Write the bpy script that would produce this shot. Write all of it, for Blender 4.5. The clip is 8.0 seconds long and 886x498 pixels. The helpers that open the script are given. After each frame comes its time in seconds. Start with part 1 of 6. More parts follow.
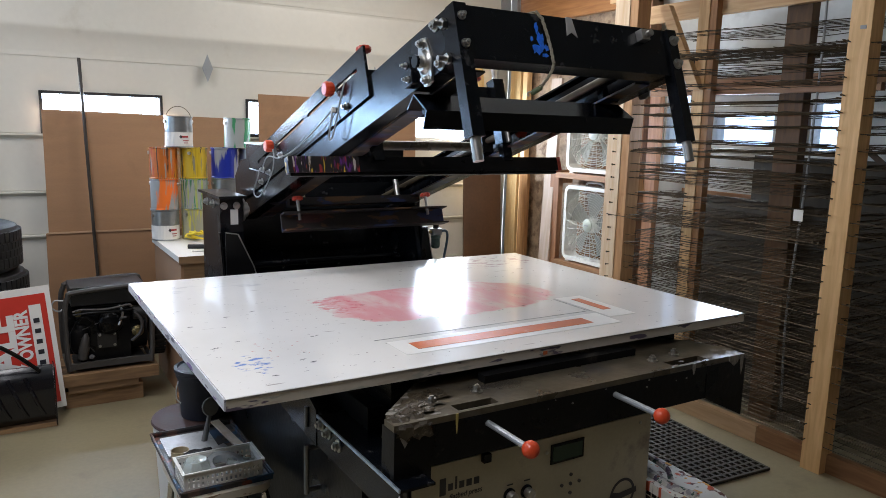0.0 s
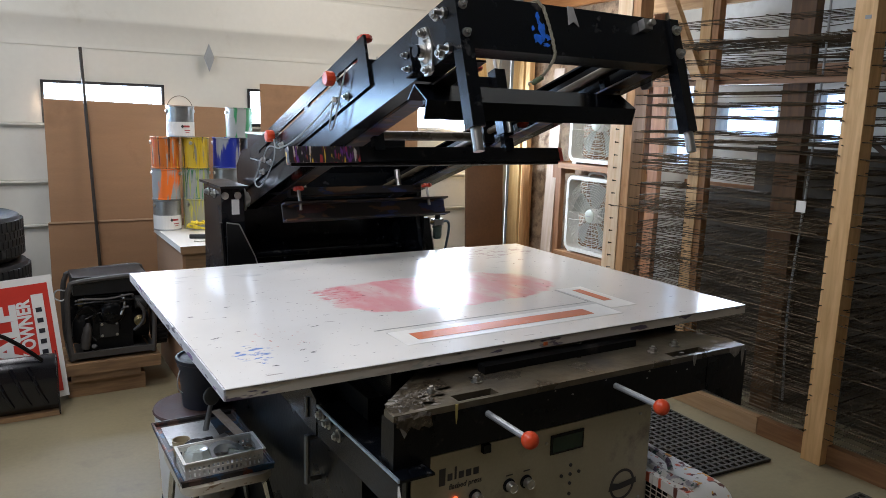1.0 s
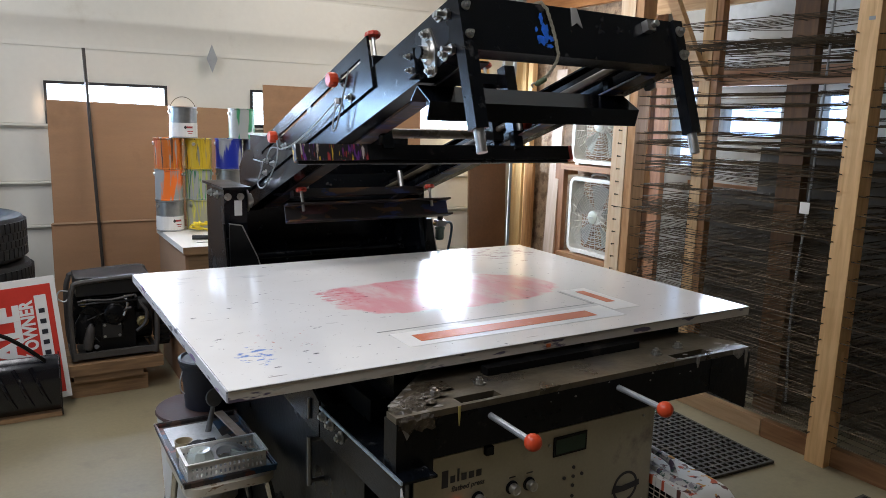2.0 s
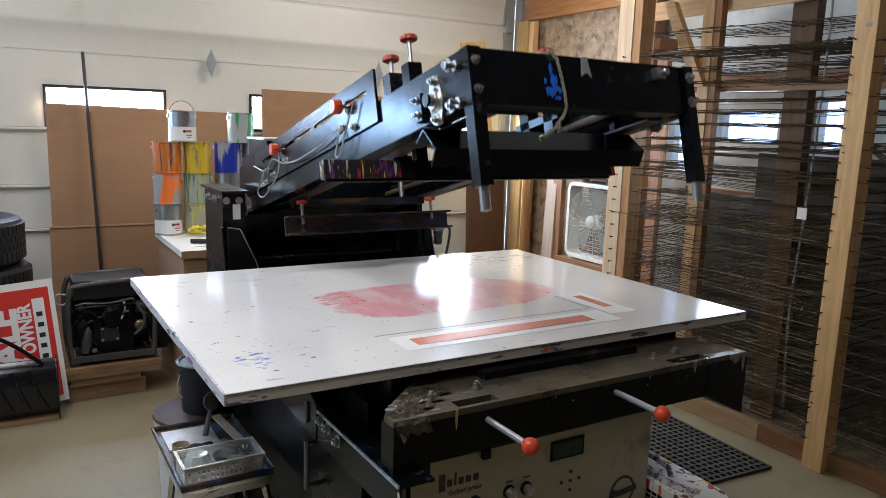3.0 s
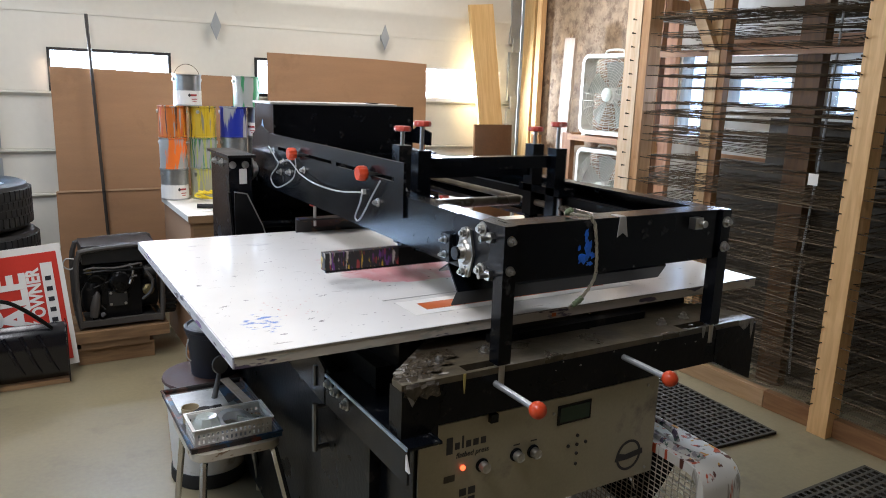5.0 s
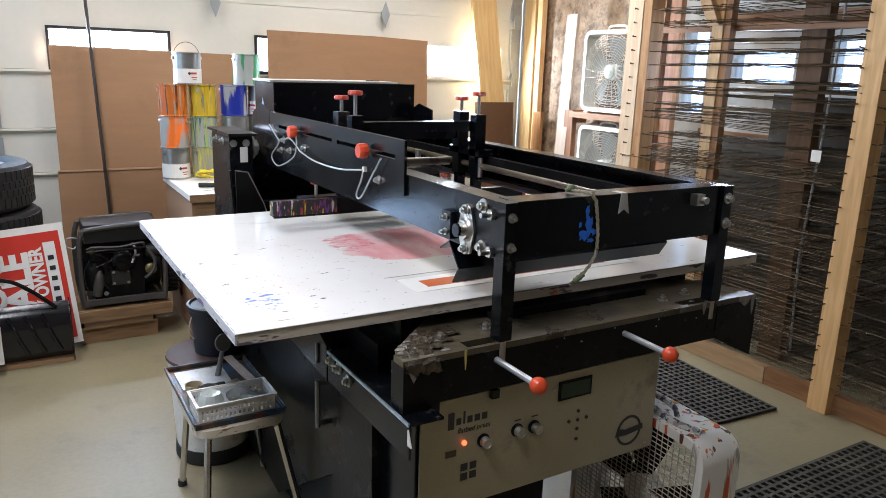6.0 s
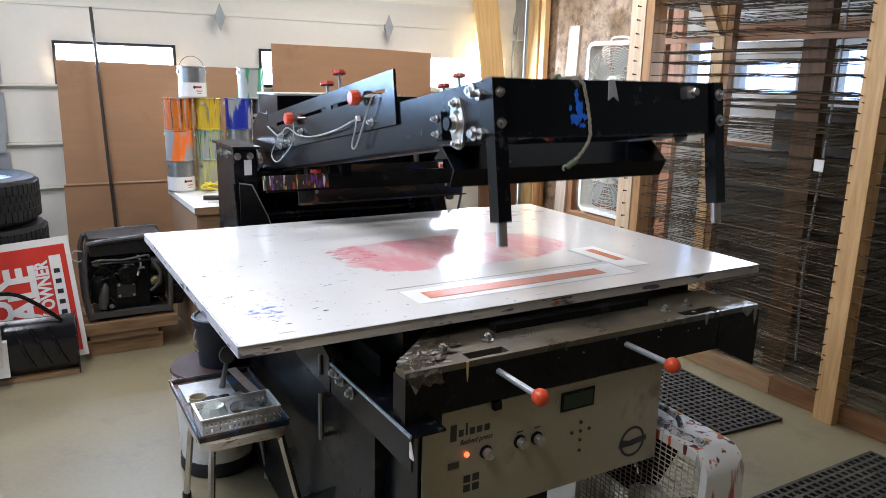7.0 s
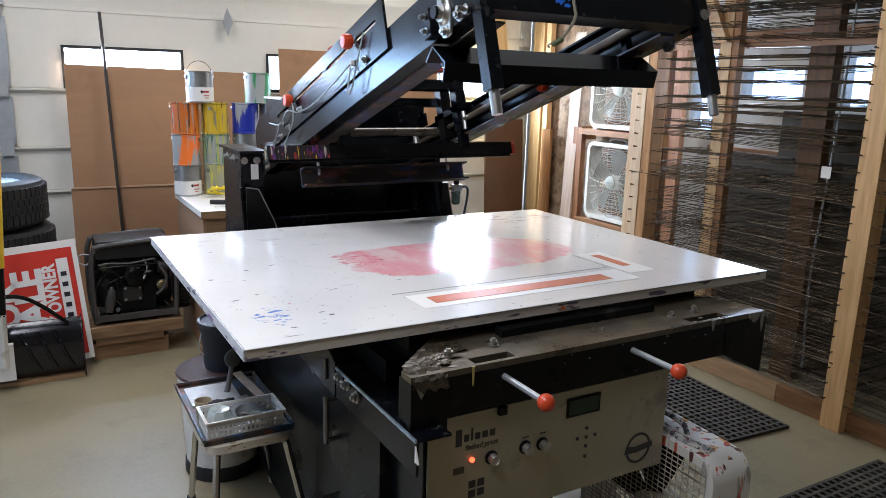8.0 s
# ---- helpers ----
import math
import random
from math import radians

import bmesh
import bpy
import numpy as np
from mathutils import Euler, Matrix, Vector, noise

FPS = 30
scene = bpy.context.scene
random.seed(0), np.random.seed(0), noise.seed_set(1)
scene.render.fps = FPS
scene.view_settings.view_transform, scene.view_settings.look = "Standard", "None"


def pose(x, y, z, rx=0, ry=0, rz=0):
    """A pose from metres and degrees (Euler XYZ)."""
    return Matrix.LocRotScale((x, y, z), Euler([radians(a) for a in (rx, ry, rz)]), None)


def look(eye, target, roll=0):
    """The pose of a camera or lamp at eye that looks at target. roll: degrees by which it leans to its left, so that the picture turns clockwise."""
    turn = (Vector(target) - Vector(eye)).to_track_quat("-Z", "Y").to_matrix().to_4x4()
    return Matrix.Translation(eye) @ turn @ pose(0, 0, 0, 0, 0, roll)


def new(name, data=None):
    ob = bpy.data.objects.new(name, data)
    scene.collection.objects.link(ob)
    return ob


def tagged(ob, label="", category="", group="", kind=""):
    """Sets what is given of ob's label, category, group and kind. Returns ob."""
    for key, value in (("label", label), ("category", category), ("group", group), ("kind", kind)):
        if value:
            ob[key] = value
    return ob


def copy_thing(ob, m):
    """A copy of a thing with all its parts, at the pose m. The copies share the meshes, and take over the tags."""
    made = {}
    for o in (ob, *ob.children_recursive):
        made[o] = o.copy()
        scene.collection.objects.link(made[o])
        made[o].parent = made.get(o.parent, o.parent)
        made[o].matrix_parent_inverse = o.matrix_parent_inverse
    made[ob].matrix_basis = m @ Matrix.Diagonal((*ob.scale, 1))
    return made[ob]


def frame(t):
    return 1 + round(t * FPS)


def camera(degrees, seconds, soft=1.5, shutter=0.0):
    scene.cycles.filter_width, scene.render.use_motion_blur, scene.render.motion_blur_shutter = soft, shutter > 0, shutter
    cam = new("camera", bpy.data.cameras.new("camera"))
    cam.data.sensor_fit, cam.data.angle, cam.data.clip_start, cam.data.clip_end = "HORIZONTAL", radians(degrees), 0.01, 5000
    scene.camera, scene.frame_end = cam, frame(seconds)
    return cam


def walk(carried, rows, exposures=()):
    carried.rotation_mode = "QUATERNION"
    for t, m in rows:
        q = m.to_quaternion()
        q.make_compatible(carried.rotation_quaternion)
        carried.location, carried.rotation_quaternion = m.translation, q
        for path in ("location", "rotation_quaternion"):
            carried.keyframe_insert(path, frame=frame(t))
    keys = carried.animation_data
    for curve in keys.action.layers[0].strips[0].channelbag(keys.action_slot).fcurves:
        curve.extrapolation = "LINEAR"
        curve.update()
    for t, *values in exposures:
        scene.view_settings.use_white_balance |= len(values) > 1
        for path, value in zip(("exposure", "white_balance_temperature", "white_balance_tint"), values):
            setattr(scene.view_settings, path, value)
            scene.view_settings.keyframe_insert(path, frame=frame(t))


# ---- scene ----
# The path of the hand-held camera: seconds, eye, target, roll
PATH = [
    (0, (-0.366, -1.401, 1.464), (0.667, 0.28, 1.137), 1.6),
    (0.5, (-0.366, -1.398, 1.464), (0.67, 0.28, 1.132), 2.0),
    (1, (-0.359, -1.401, 1.464), (0.666, 0.28, 1.111), 1.7),
    (1.5, (-0.358, -1.397, 1.465), (0.662, 0.286, 1.11), 1.7),
    (3, (-0.359, -1.402, 1.464), (0.665, 0.283, 1.126), 1.9),
    (3.5, (-0.359, -1.404, 1.461), (0.666, 0.276, 1.108), 2.3),
    (4, (-0.359, -1.402, 1.463), (0.658, 0.279, 1.089), 2.3),
    (4.5, (-0.357, -1.4, 1.462), (0.643, 0.291, 1.086), 2.0),
    (5, (-0.358, -1.391, 1.456), (0.645, 0.285, 1.029), 2.0),
    (6.5, (-0.355, -1.4, 1.452), (0.632, 0.27, 0.965), 1.6),
    (7, (-0.353, -1.405, 1.457), (0.63, 0.276, 1.002), 1.4),
    (7.5, (-0.355, -1.404, 1.454), (0.625, 0.284, 1.02), 2.0),
    (8, (-0.355, -1.404, 1.454), (0.617, 0.287, 1.014), 1.6),
]
cam = camera(62.2, 8.0, soft=0.85, shutter=0.4)
walk(cam, [(t, look(e, g, r)) for t, e, g, r in PATH],
     exposures=[(0, -0.2, 6160, 15), (3.5, -0.18, 6160, 15), (4.0, -0.17, 6160, 15), (4.5, -0.03, 6160, 15), (5.2, 0.18, 6210, 15), (6.5, 0.40, 6060, 15), (7.0, 0.30, 6010, 16), (8.0, 0.05, 5960, 16)])

# ---- light ----
SUN_EL, SUN_AZ = 38.0, 205.0
world = bpy.data.worlds.new("sky")
scene.world = world
world.use_nodes = True
wn = world.node_tree
sky = wn.nodes.new("ShaderNodeTexSky")
sky.sky_type, sky.sun_disc = "NISHITA", False
sky.sun_elevation, sky.sun_rotation = radians(SUN_EL), radians(SUN_AZ)
wn.nodes["Background"].inputs["Strength"].default_value = 0.15
wn.links.new(sky.outputs[0], wn.nodes["Background"].inputs["Color"])


def sun_lamp():
    data = bpy.data.lights.new("sun", "SUN")
    data.energy, data.angle, data.color = 2.0, radians(0.6), (1.0, 0.95, 0.88)
    ob = new("sun", data)
    a, e = radians(SUN_AZ), radians(SUN_EL)
    way = Vector((math.sin(a) * math.cos(e), math.cos(a) * math.cos(e), math.sin(e)))
    ob.matrix_basis = look(way * 20, (0, 0, 0))


def area(name, eye, target, sx, sy, watts, color):
    data = bpy.data.lights.new(name, "AREA")
    data.shape, data.size, data.size_y = "RECTANGLE", sx, sy
    data.energy, data.color = watts, color
    ob = new(name, data)
    ob.matrix_basis = look(eye, target)
    return ob


sun_lamp()
DAY = (0.74, 0.87, 1.0)
area("daylight_doorway", (-2.92, 1.5, 1.35), (0, 1.5, 1.3), 2.6, 2.0, 14, (0.45, 0.70, 1.0))
area("daylight_window_far_left", (-1.04, 3.49, 1.49), (-0.6, 0, 1.1), 0.66, 0.20, 17, (0.36, 0.64, 1.0))
area("daylight_window_left", (0.20, 3.49, 1.54), (0.33, 0, 1.2), 0.66, 0.11, 34, DAY)
area("daylight_window_right", (2.60, 3.516, 1.49), (2.0, 0, 1.0), 0.50, 0.19, 92, DAY)
area("daylight_window_rack", (3.30, 1.385, 1.50), (0, 1.0, 1.0), 0.42, 0.18, 9, DAY)
area("tube_light_front", (-0.80, -0.40, 2.93), (-0.80, -0.40, 0), 0.5, 1.3, 41, (0.97, 0.97, 0.98))
area("tube_light_left_back", (-0.55, 1.75, 2.93), (-0.55, 1.75, 0), 0.5, 1.3, 34, (0.99, 0.97, 0.94))
area("tube_light_back", (1.80, 2.25, 2.93), (1.80, 2.25, 0), 1.3, 0.5, 33, (1.0, 0.92, 0.80))


# ---- materials ----
def links(m):
    return m.node_tree.nodes, m.node_tree.links


def mat(name, color, rough=0.5, metal=0.0, var=0.12, scale=6.0, bump=0.15, fine=60.0, dirt=None, dirt_amount=0.0,
        dirt_scale=3.0, coat=0.0, emit=0.0, stretch=(1, 1, 1), island=0.0):
    """Principled paint, metal, wood or plastic: colour varied at two scales, stains of a second colour, fine relief."""
    m = bpy.data.materials.new(name)
    m.use_nodes = True
    n, l = links(m)
    b = n["Principled BSDF"]
    b.inputs["Metallic"].default_value = metal
    b.inputs["Coat Weight"].default_value = coat
    co = n.new("ShaderNodeTexCoord")
    mp = n.new("ShaderNodeMapping")
    mp.inputs["Scale"].default_value = stretch
    l.new(co.outputs["Object"], mp.inputs["Vector"])
    big = n.new("ShaderNodeTexNoise")
    big.inputs["Scale"].default_value, big.inputs["Detail"].default_value = scale, 5
    l.new(mp.outputs[0], big.inputs["Vector"])
    small = n.new("ShaderNodeTexNoise")
    small.inputs["Scale"].default_value, small.inputs["Detail"].default_value = fine, 4
    l.new(mp.outputs[0], small.inputs["Vector"])
    add = n.new("ShaderNodeMath")
    add.operation = "MULTIPLY_ADD"
    l.new(small.outputs["Fac"], add.inputs[0])
    add.inputs[1].default_value = 0.45
    l.new(big.outputs["Fac"], add.inputs[2])
    mr = n.new("ShaderNodeMapRange")
    mr.inputs["From Min"].default_value, mr.inputs["From Max"].default_value = 0.45, 1.0
    mr.inputs["To Min"].default_value, mr.inputs["To Max"].default_value = 1 - var, 1 + var
    l.new(add.outputs[0], mr.inputs["Value"])
    src = mr.outputs[0]
    if island:
        oi = n.new("ShaderNodeObjectInfo")
        m2 = n.new("ShaderNodeMapRange")
        m2.inputs["To Min"].default_value, m2.inputs["To Max"].default_value = 1 - island, 1 + island
        l.new(oi.outputs["Random"], m2.inputs["Value"])
        mm = n.new("ShaderNodeMath")
        mm.operation = "MULTIPLY"
        l.new(src, mm.inputs[0])
        l.new(m2.outputs[0], mm.inputs[1])
        src = mm.outputs[0]
    vm = n.new("ShaderNodeVectorMath")
    vm.operation = "SCALE"
    vm.inputs[0].default_value = color
    l.new(src, vm.inputs["Scale"])
    out = vm.outputs[0]
    rv = n.new("ShaderNodeMapRange")
    rv.inputs["To Min"].default_value, rv.inputs["To Max"].default_value = max(rough - 0.12, 0.03), min(rough + 0.12, 1)
    l.new(big.outputs["Fac"], rv.inputs["Value"])
    if dirt:
        dn = n.new("ShaderNodeTexNoise")
        dn.inputs["Scale"].default_value, dn.inputs["Detail"].default_value = dirt_scale, 8
        dn.inputs["Roughness"].default_value = 0.65
        l.new(co.outputs["Object"], dn.inputs["Vector"])
        dr = n.new("ShaderNodeMapRange")
        dr.inputs["From Min"].default_value = 0.62 - dirt_amount * 0.3
        dr.inputs["From Max"].default_value = 0.72 - dirt_amount * 0.2
        l.new(dn.outputs["Fac"], dr.inputs["Value"])
        mx = n.new("ShaderNodeMix")
        mx.data_type = "RGBA"
        l.new(dr.outputs[0], mx.inputs[0])
        l.new(out, mx.inputs[6])
        mx.inputs[7].default_value = (*dirt, 1)
        out = mx.outputs[2]
    l.new(out, b.inputs["Base Color"])
    l.new(rv.outputs[0], b.inputs["Roughness"])
    if bump:
        bp = n.new("ShaderNodeBump")
        bp.inputs["Strength"].default_value, bp.inputs["Distance"].default_value = bump, 0.004
        l.new(small.outputs["Fac"], bp.inputs["Height"])
        l.new(bp.outputs[0], b.inputs["Normal"])
    if emit:
        b.inputs["Emission Color"].default_value = (*color, 1)
        b.inputs["Emission Strength"].default_value = emit
    return m


def wood(name, color, dark, grain=(1, 1, 14), rough=0.6, knots=True):
    """Sawn timber: grain along the axis whose stretch is small."""
    m = bpy.data.materials.new(name)
    m.use_nodes = True
    n, l = links(m)
    b = n["Principled BSDF"]
    co = n.new("ShaderNodeTexCoord")
    oi = n.new("ShaderNodeObjectInfo")
    off = n.new("ShaderNodeVectorMath")
    off.operation = "MULTIPLY_ADD"
    l.new(oi.outputs["Random"], off.inputs[0])
    off.inputs[1].default_value = (7, 5, 3)
    l.new(co.outputs["Object"], off.inputs[2])
    mp = n.new("ShaderNodeMapping")
    mp.inputs["Scale"].default_value = grain
    l.new(off.outputs[0], mp.inputs["Vector"])
    g = n.new("ShaderNodeTexNoise")
    g.inputs["Scale"].default_value, g.inputs["Detail"].default_value, g.inputs["Distortion"].default_value = 5, 7, 0.6
    l.new(mp.outputs[0], g.inputs["Vector"])
    k = n.new("ShaderNodeTexVoronoi")
    k.inputs["Scale"].default_value = 4.0
    l.new(off.outputs[0], k.inputs["Vector"])
    kr = n.new("ShaderNodeMapRange")
    kr.inputs["From Min"].default_value, kr.inputs["From Max"].default_value = 0.05, 0.10
    kr.inputs["To Min"].default_value, kr.inputs["To Max"].default_value = 1.0 if knots else 0.0, 0.0
    l.new(k.outputs["Distance"], kr.inputs["Value"])
    r = n.new("ShaderNodeMapRange")
    r.inputs["From Min"].default_value, r.inputs["From Max"].default_value = 0.35, 0.68
    l.new(g.outputs["Fac"], r.inputs["Value"])
    mx = n.new("ShaderNodeMath")
    mx.operation = "MAXIMUM"
    l.new(r.outputs[0], mx.inputs[0])
    l.new(kr.outputs[0], mx.inputs[1])
    c = n.new("ShaderNodeMix")
    c.data_type = "RGBA"
    l.new(mx.outputs[0], c.inputs[0])
    c.inputs[6].default_value, c.inputs[7].default_value = (*color, 1), (*dark, 1)
    hs = n.new("ShaderNodeHueSaturation")
    vr = n.new("ShaderNodeMapRange")
    vr.inputs["To Min"].default_value, vr.inputs["To Max"].default_value = 0.82, 1.15
    l.new(oi.outputs["Random"], vr.inputs["Value"])
    l.new(vr.outputs[0], hs.inputs["Value"])
    l.new(c.outputs[2], hs.inputs["Color"])
    l.new(hs.outputs[0], b.inputs["Base Color"])
    b.inputs["Roughness"].default_value = rough
    bp = n.new("ShaderNodeBump")
    bp.inputs["Strength"].default_value, bp.inputs["Distance"].default_value = 0.3, 0.003
    l.new(g.outputs["Fac"], bp.inputs["Height"])
    l.new(bp.outputs[0], b.inputs["Normal"])
    return m


def splatter(name, base, colours, scale=(40, 40, 8), cover=0.5, rough=0.45, metal=0.0):
    """A surface over which runs and drops of several paints have dried."""
    m = bpy.data.materials.new(name)
    m.use_nodes = True
    n, l = links(m)
    b = n["Principled BSDF"]
    b.inputs["Roughness"].default_value = rough
    co = n.new("ShaderNodeTexCoord")
    out = None
    for i, col in enumerate(colours):
        mp = n.new("ShaderNodeMapping")
        mp.inputs["Scale"].default_value = scale
        mp.inputs["Location"].default_value = (3.7 * i, 1.9 * i, 5.1 * i)
        l.new(co.outputs["Object"], mp.inputs["Vector"])
        t = n.new("ShaderNodeTexNoise")
        t.inputs["Scale"].default_value, t.inputs["Detail"].default_value = 1.0, 4
        l.new(mp.outputs[0], t.inputs["Vector"])
        r = n.new("ShaderNodeMapRange")
        r.inputs["From Min"].default_value = 0.70 - 0.25 * cover
        r.inputs["From Max"].default_value = 0.73 - 0.25 * cover
        l.new(t.outputs["Fac"], r.inputs["Value"])
        mx = n.new("ShaderNodeMix")
        mx.data_type = "RGBA"
        l.new(r.outputs[0], mx.inputs[0])
        if out is None:
            mx.inputs[6].default_value = (*base, 1)
        else:
            l.new(out, mx.inputs[6])
        mx.inputs[7].default_value = (*col, 1)
        out = mx.outputs[2]
    l.new(out, b.inputs["Base Color"])
    if metal:
        b.inputs["Metallic"].default_value = metal
    return m


def glass(name, color=(0.9, 0.95, 1), rough=0.02):
    m = bpy.data.materials.new(name)
    m.use_nodes = True
    b = m.node_tree.nodes["Principled BSDF"]
    b.inputs["Base Color"].default_value = (*color, 1)
    b.inputs["Transmission Weight"].default_value = 1.0
    b.inputs["Roughness"].default_value, b.inputs["IOR"].default_value = rough, 1.1
    return m


BLACK = mat("black_enamel", (0.0026, 0.0034, 0.005), 0.23, 0.0, 0.35, 5, 0.03, 90, (0.05, 0.05, 0.05), 0.05, 22)
BLACK_WORN = mat("worn_black_paint", (0.006, 0.006, 0.0062), 0.30, 0.0, 0.4, 6, 0.15, 70, (0.05, 0.044, 0.038), 0.04, 12)
for m, level in ((BLACK_WORN, 0.17), (BLACK, 0.25)):
    m.node_tree.nodes["Principled BSDF"].inputs["Specular IOR Level"].default_value = level
MAT_RUBBER = mat("dusty_rubber_mat", (0.040, 0.035, 0.026), 0.75, 0, 0.4, 9, 0.3, 80, (0.09, 0.078, 0.055), 0.3, 5)
GREASY = mat("greasy_worn_plate", (0.085, 0.07, 0.045), 0.30, 0.1, 0.5, 7, 0.25, 45, (0.05, 0.043, 0.036), 0.4, 6)
STEEL = mat("zinc_steel", (0.48, 0.47, 0.44), 0.33, 1.0, 0.12, 12, 0.05)
CHROME = mat("chrome_tube", (0.55, 0.54, 0.52), 0.22, 1.0, 0.1, 10, 0.03, dirt=(0.2, 0.13, 0.07), dirt_amount=0.1, dirt_scale=8)
ALU = mat("brushed_panel", (0.40, 0.365, 0.265), 0.40, 0.5, 0.10, 5, 0.08, 120, (0.22, 0.20, 0.17), 0.1, 5)
RED_KNOB = mat("orange_red_plastic", (0.64, 0.07, 0.02), 0.32, 0, 0.12, 20, 0.03)
RED_KNOB_WORN = mat("red_plastic_worn", (0.50, 0.05, 0.025), 0.4, 0, 0.25, 25, 0.1, dirt=(0.55, 0.35, 0.28), dirt_amount=0.15, dirt_scale=40)
CABLE = mat("grey_cable", (0.30, 0.31, 0.30), 0.5, 0, 0.1)
ROPE = mat("braided_rope", (0.33, 0.30, 0.22), 0.85, 0, 0.3, 150, 0.5, 220, (0.16, 0.15, 0.09), 0.22, 60)
CREAM = mat("cream_steel_door", (0.62, 0.60, 0.53), 0.45, 0, 0.05, 1.5, 0.04, 30, (0.52, 0.49, 0.41), 0.1, 1.8)
GREY_STEEL = mat("galvanised_stile", (0.36, 0.38, 0.39), 0.45, 0.5, 0.12, 10, 0.05)
UNSEEN_WALL = mat("dark_unseen_wall", (0.16, 0.11, 0.07), 0.8, 0, 0.2, 4, 0.2, 30)
OUTDOORS = mat("bright_overcast_daylight", (0.80, 0.90, 1.0), 0.9, emit=7.0, bump=0)
TREES_GLOW = mat("glowing_painted_leaves", (0.62, 0.78, 1.0), 0.9, emit=1.0, bump=0)


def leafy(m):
    """Paints hazy leaves and glimmering sky, far outside, into the panel's glow."""
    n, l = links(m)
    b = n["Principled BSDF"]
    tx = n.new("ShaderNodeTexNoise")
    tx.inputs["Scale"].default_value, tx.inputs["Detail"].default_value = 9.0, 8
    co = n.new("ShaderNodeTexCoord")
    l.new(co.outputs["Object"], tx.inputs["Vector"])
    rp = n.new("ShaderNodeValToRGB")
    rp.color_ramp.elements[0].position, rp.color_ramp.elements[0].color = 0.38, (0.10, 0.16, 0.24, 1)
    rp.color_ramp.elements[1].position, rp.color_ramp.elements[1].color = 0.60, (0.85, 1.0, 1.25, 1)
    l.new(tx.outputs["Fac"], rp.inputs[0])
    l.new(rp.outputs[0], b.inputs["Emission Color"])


leafy(TREES_GLOW)
WALLPAINT = mat("painted_board", (0.58, 0.56, 0.50), 0.7, 0, 0.08, 3, 0.1, 40)
SHEETING = mat("white_insulation_board", (0.60, 0.62, 0.60), 0.5, 0, 0.15, 2, 0.1, 20, (0.45, 0.45, 0.42), 0.15, 3)
CONCRETE = mat("sealed_concrete", (0.225, 0.190, 0.113), 0.45, 0, 0.16, 2.2, 0.12, 50, (0.170, 0.143, 0.088), 0.25, 2.6)
CARD = mat("brown_cardboard", (0.33, 0.185, 0.095), 0.75, 0, 0.10, 3, 0.12, 60, (0.27, 0.15, 0.075), 0.15, 3, stretch=(1, 1, 6))
HARDBOARD = mat("orange_brown_hardboard", (0.11, 0.052, 0.022), 0.35, 0, 0.25, 4, 0.08, 60, (0.11, 0.05, 0.02), 0.3, 3)
CARD_DARK = mat("dark_board", (0.10, 0.06, 0.035), 0.6, 0, 0.15, 5, 0.1)
RUBBER = mat("black_rubber", (0.012, 0.012, 0.012), 0.7, 0, 0.3, 15, 0.3, 80)
TYRE = mat("tyre_rubber", (0.008, 0.008, 0.0085), 0.6, 0, 0.3, 10, 0.3, 60, (0.03, 0.029, 0.027), 0.1, 6)
RIM = mat("painted_wheel_rim", (0.55, 0.55, 0.53), 0.4, 0.6)
WHITE_PL = mat("white_plastic", (0.68, 0.66, 0.61), 0.4, 0, 0.06, 6, 0.05, dirt=(0.45, 0.40, 0.32), dirt_amount=0.15, dirt_scale=10)
FAN_WHITE = mat("off_white_fan_plastic", (0.70, 0.70, 0.64), 0.42, 0, 0.05, 6, 0.03, dirt=(0.45, 0.42, 0.34), dirt_amount=0.12, dirt_scale=8)
BADGE = mat("grey_green_badge", (0.42, 0.45, 0.38), 0.5, 0, 0.05)
FAN_BLADE = mat("grey_green_fan_blade", (0.46, 0.49, 0.43), 0.4, 0, 0.06)
PINE = wood("pale_pine", (0.78, 0.51, 0.24), (0.60, 0.35, 0.14), (9, 9, 0.8))
PINE_Y = wood("yellow_pine_board", (0.66, 0.45, 0.20), (0.55, 0.34, 0.13), (9, 9, 0.7), knots=False)
PINE_Y2 = wood("pine_laid_along", (0.68, 0.46, 0.24), (0.52, 0.31, 0.14), (9, 0.8, 9))
LUMBER = wood("brown_lumber", (0.43, 0.215, 0.078), (0.29, 0.13, 0.042), (9, 9, 0.8))
LUMBER_Y = wood("brown_lumber_along", (0.34, 0.18, 0.08), (0.22, 0.10, 0.04), (9, 0.8, 9))
LUMBER_X = wood("weathered_block", (0.30, 0.18, 0.085), (0.17, 0.095, 0.045), (0.9, 9, 9))
ORANGE_BEAM = wood("orange_brown_beam", (0.42, 0.19, 0.06), (0.30, 0.12, 0.035), (9, 0.8, 9))
PINE_LIT = wood("window_lit_pine", (0.80, 0.64, 0.45), (0.68, 0.48, 0.28), (9, 9, 0.8))
REDWOOD = wood("red_brown_stud", (0.32, 0.15, 0.065), (0.22, 0.095, 0.04), (9, 9, 0.7))
PLY = mat("stained_strand_board", (0.34, 0.24, 0.15), 0.7, 0, 0.45, 16, 0.3, 45, (0.16, 0.10, 0.06), 0.4, 14)
BENCH_WHITE = mat("white_bench_laminate", (0.70, 0.68, 0.62), 0.4, 0, 0.05, 5, 0.03, dirt=(0.5, 0.45, 0.38), dirt_amount=0.1)
BENCH_SIDE = mat("bench_cardboard_side", (0.30, 0.17, 0.09), 0.75, 0, 0.1)
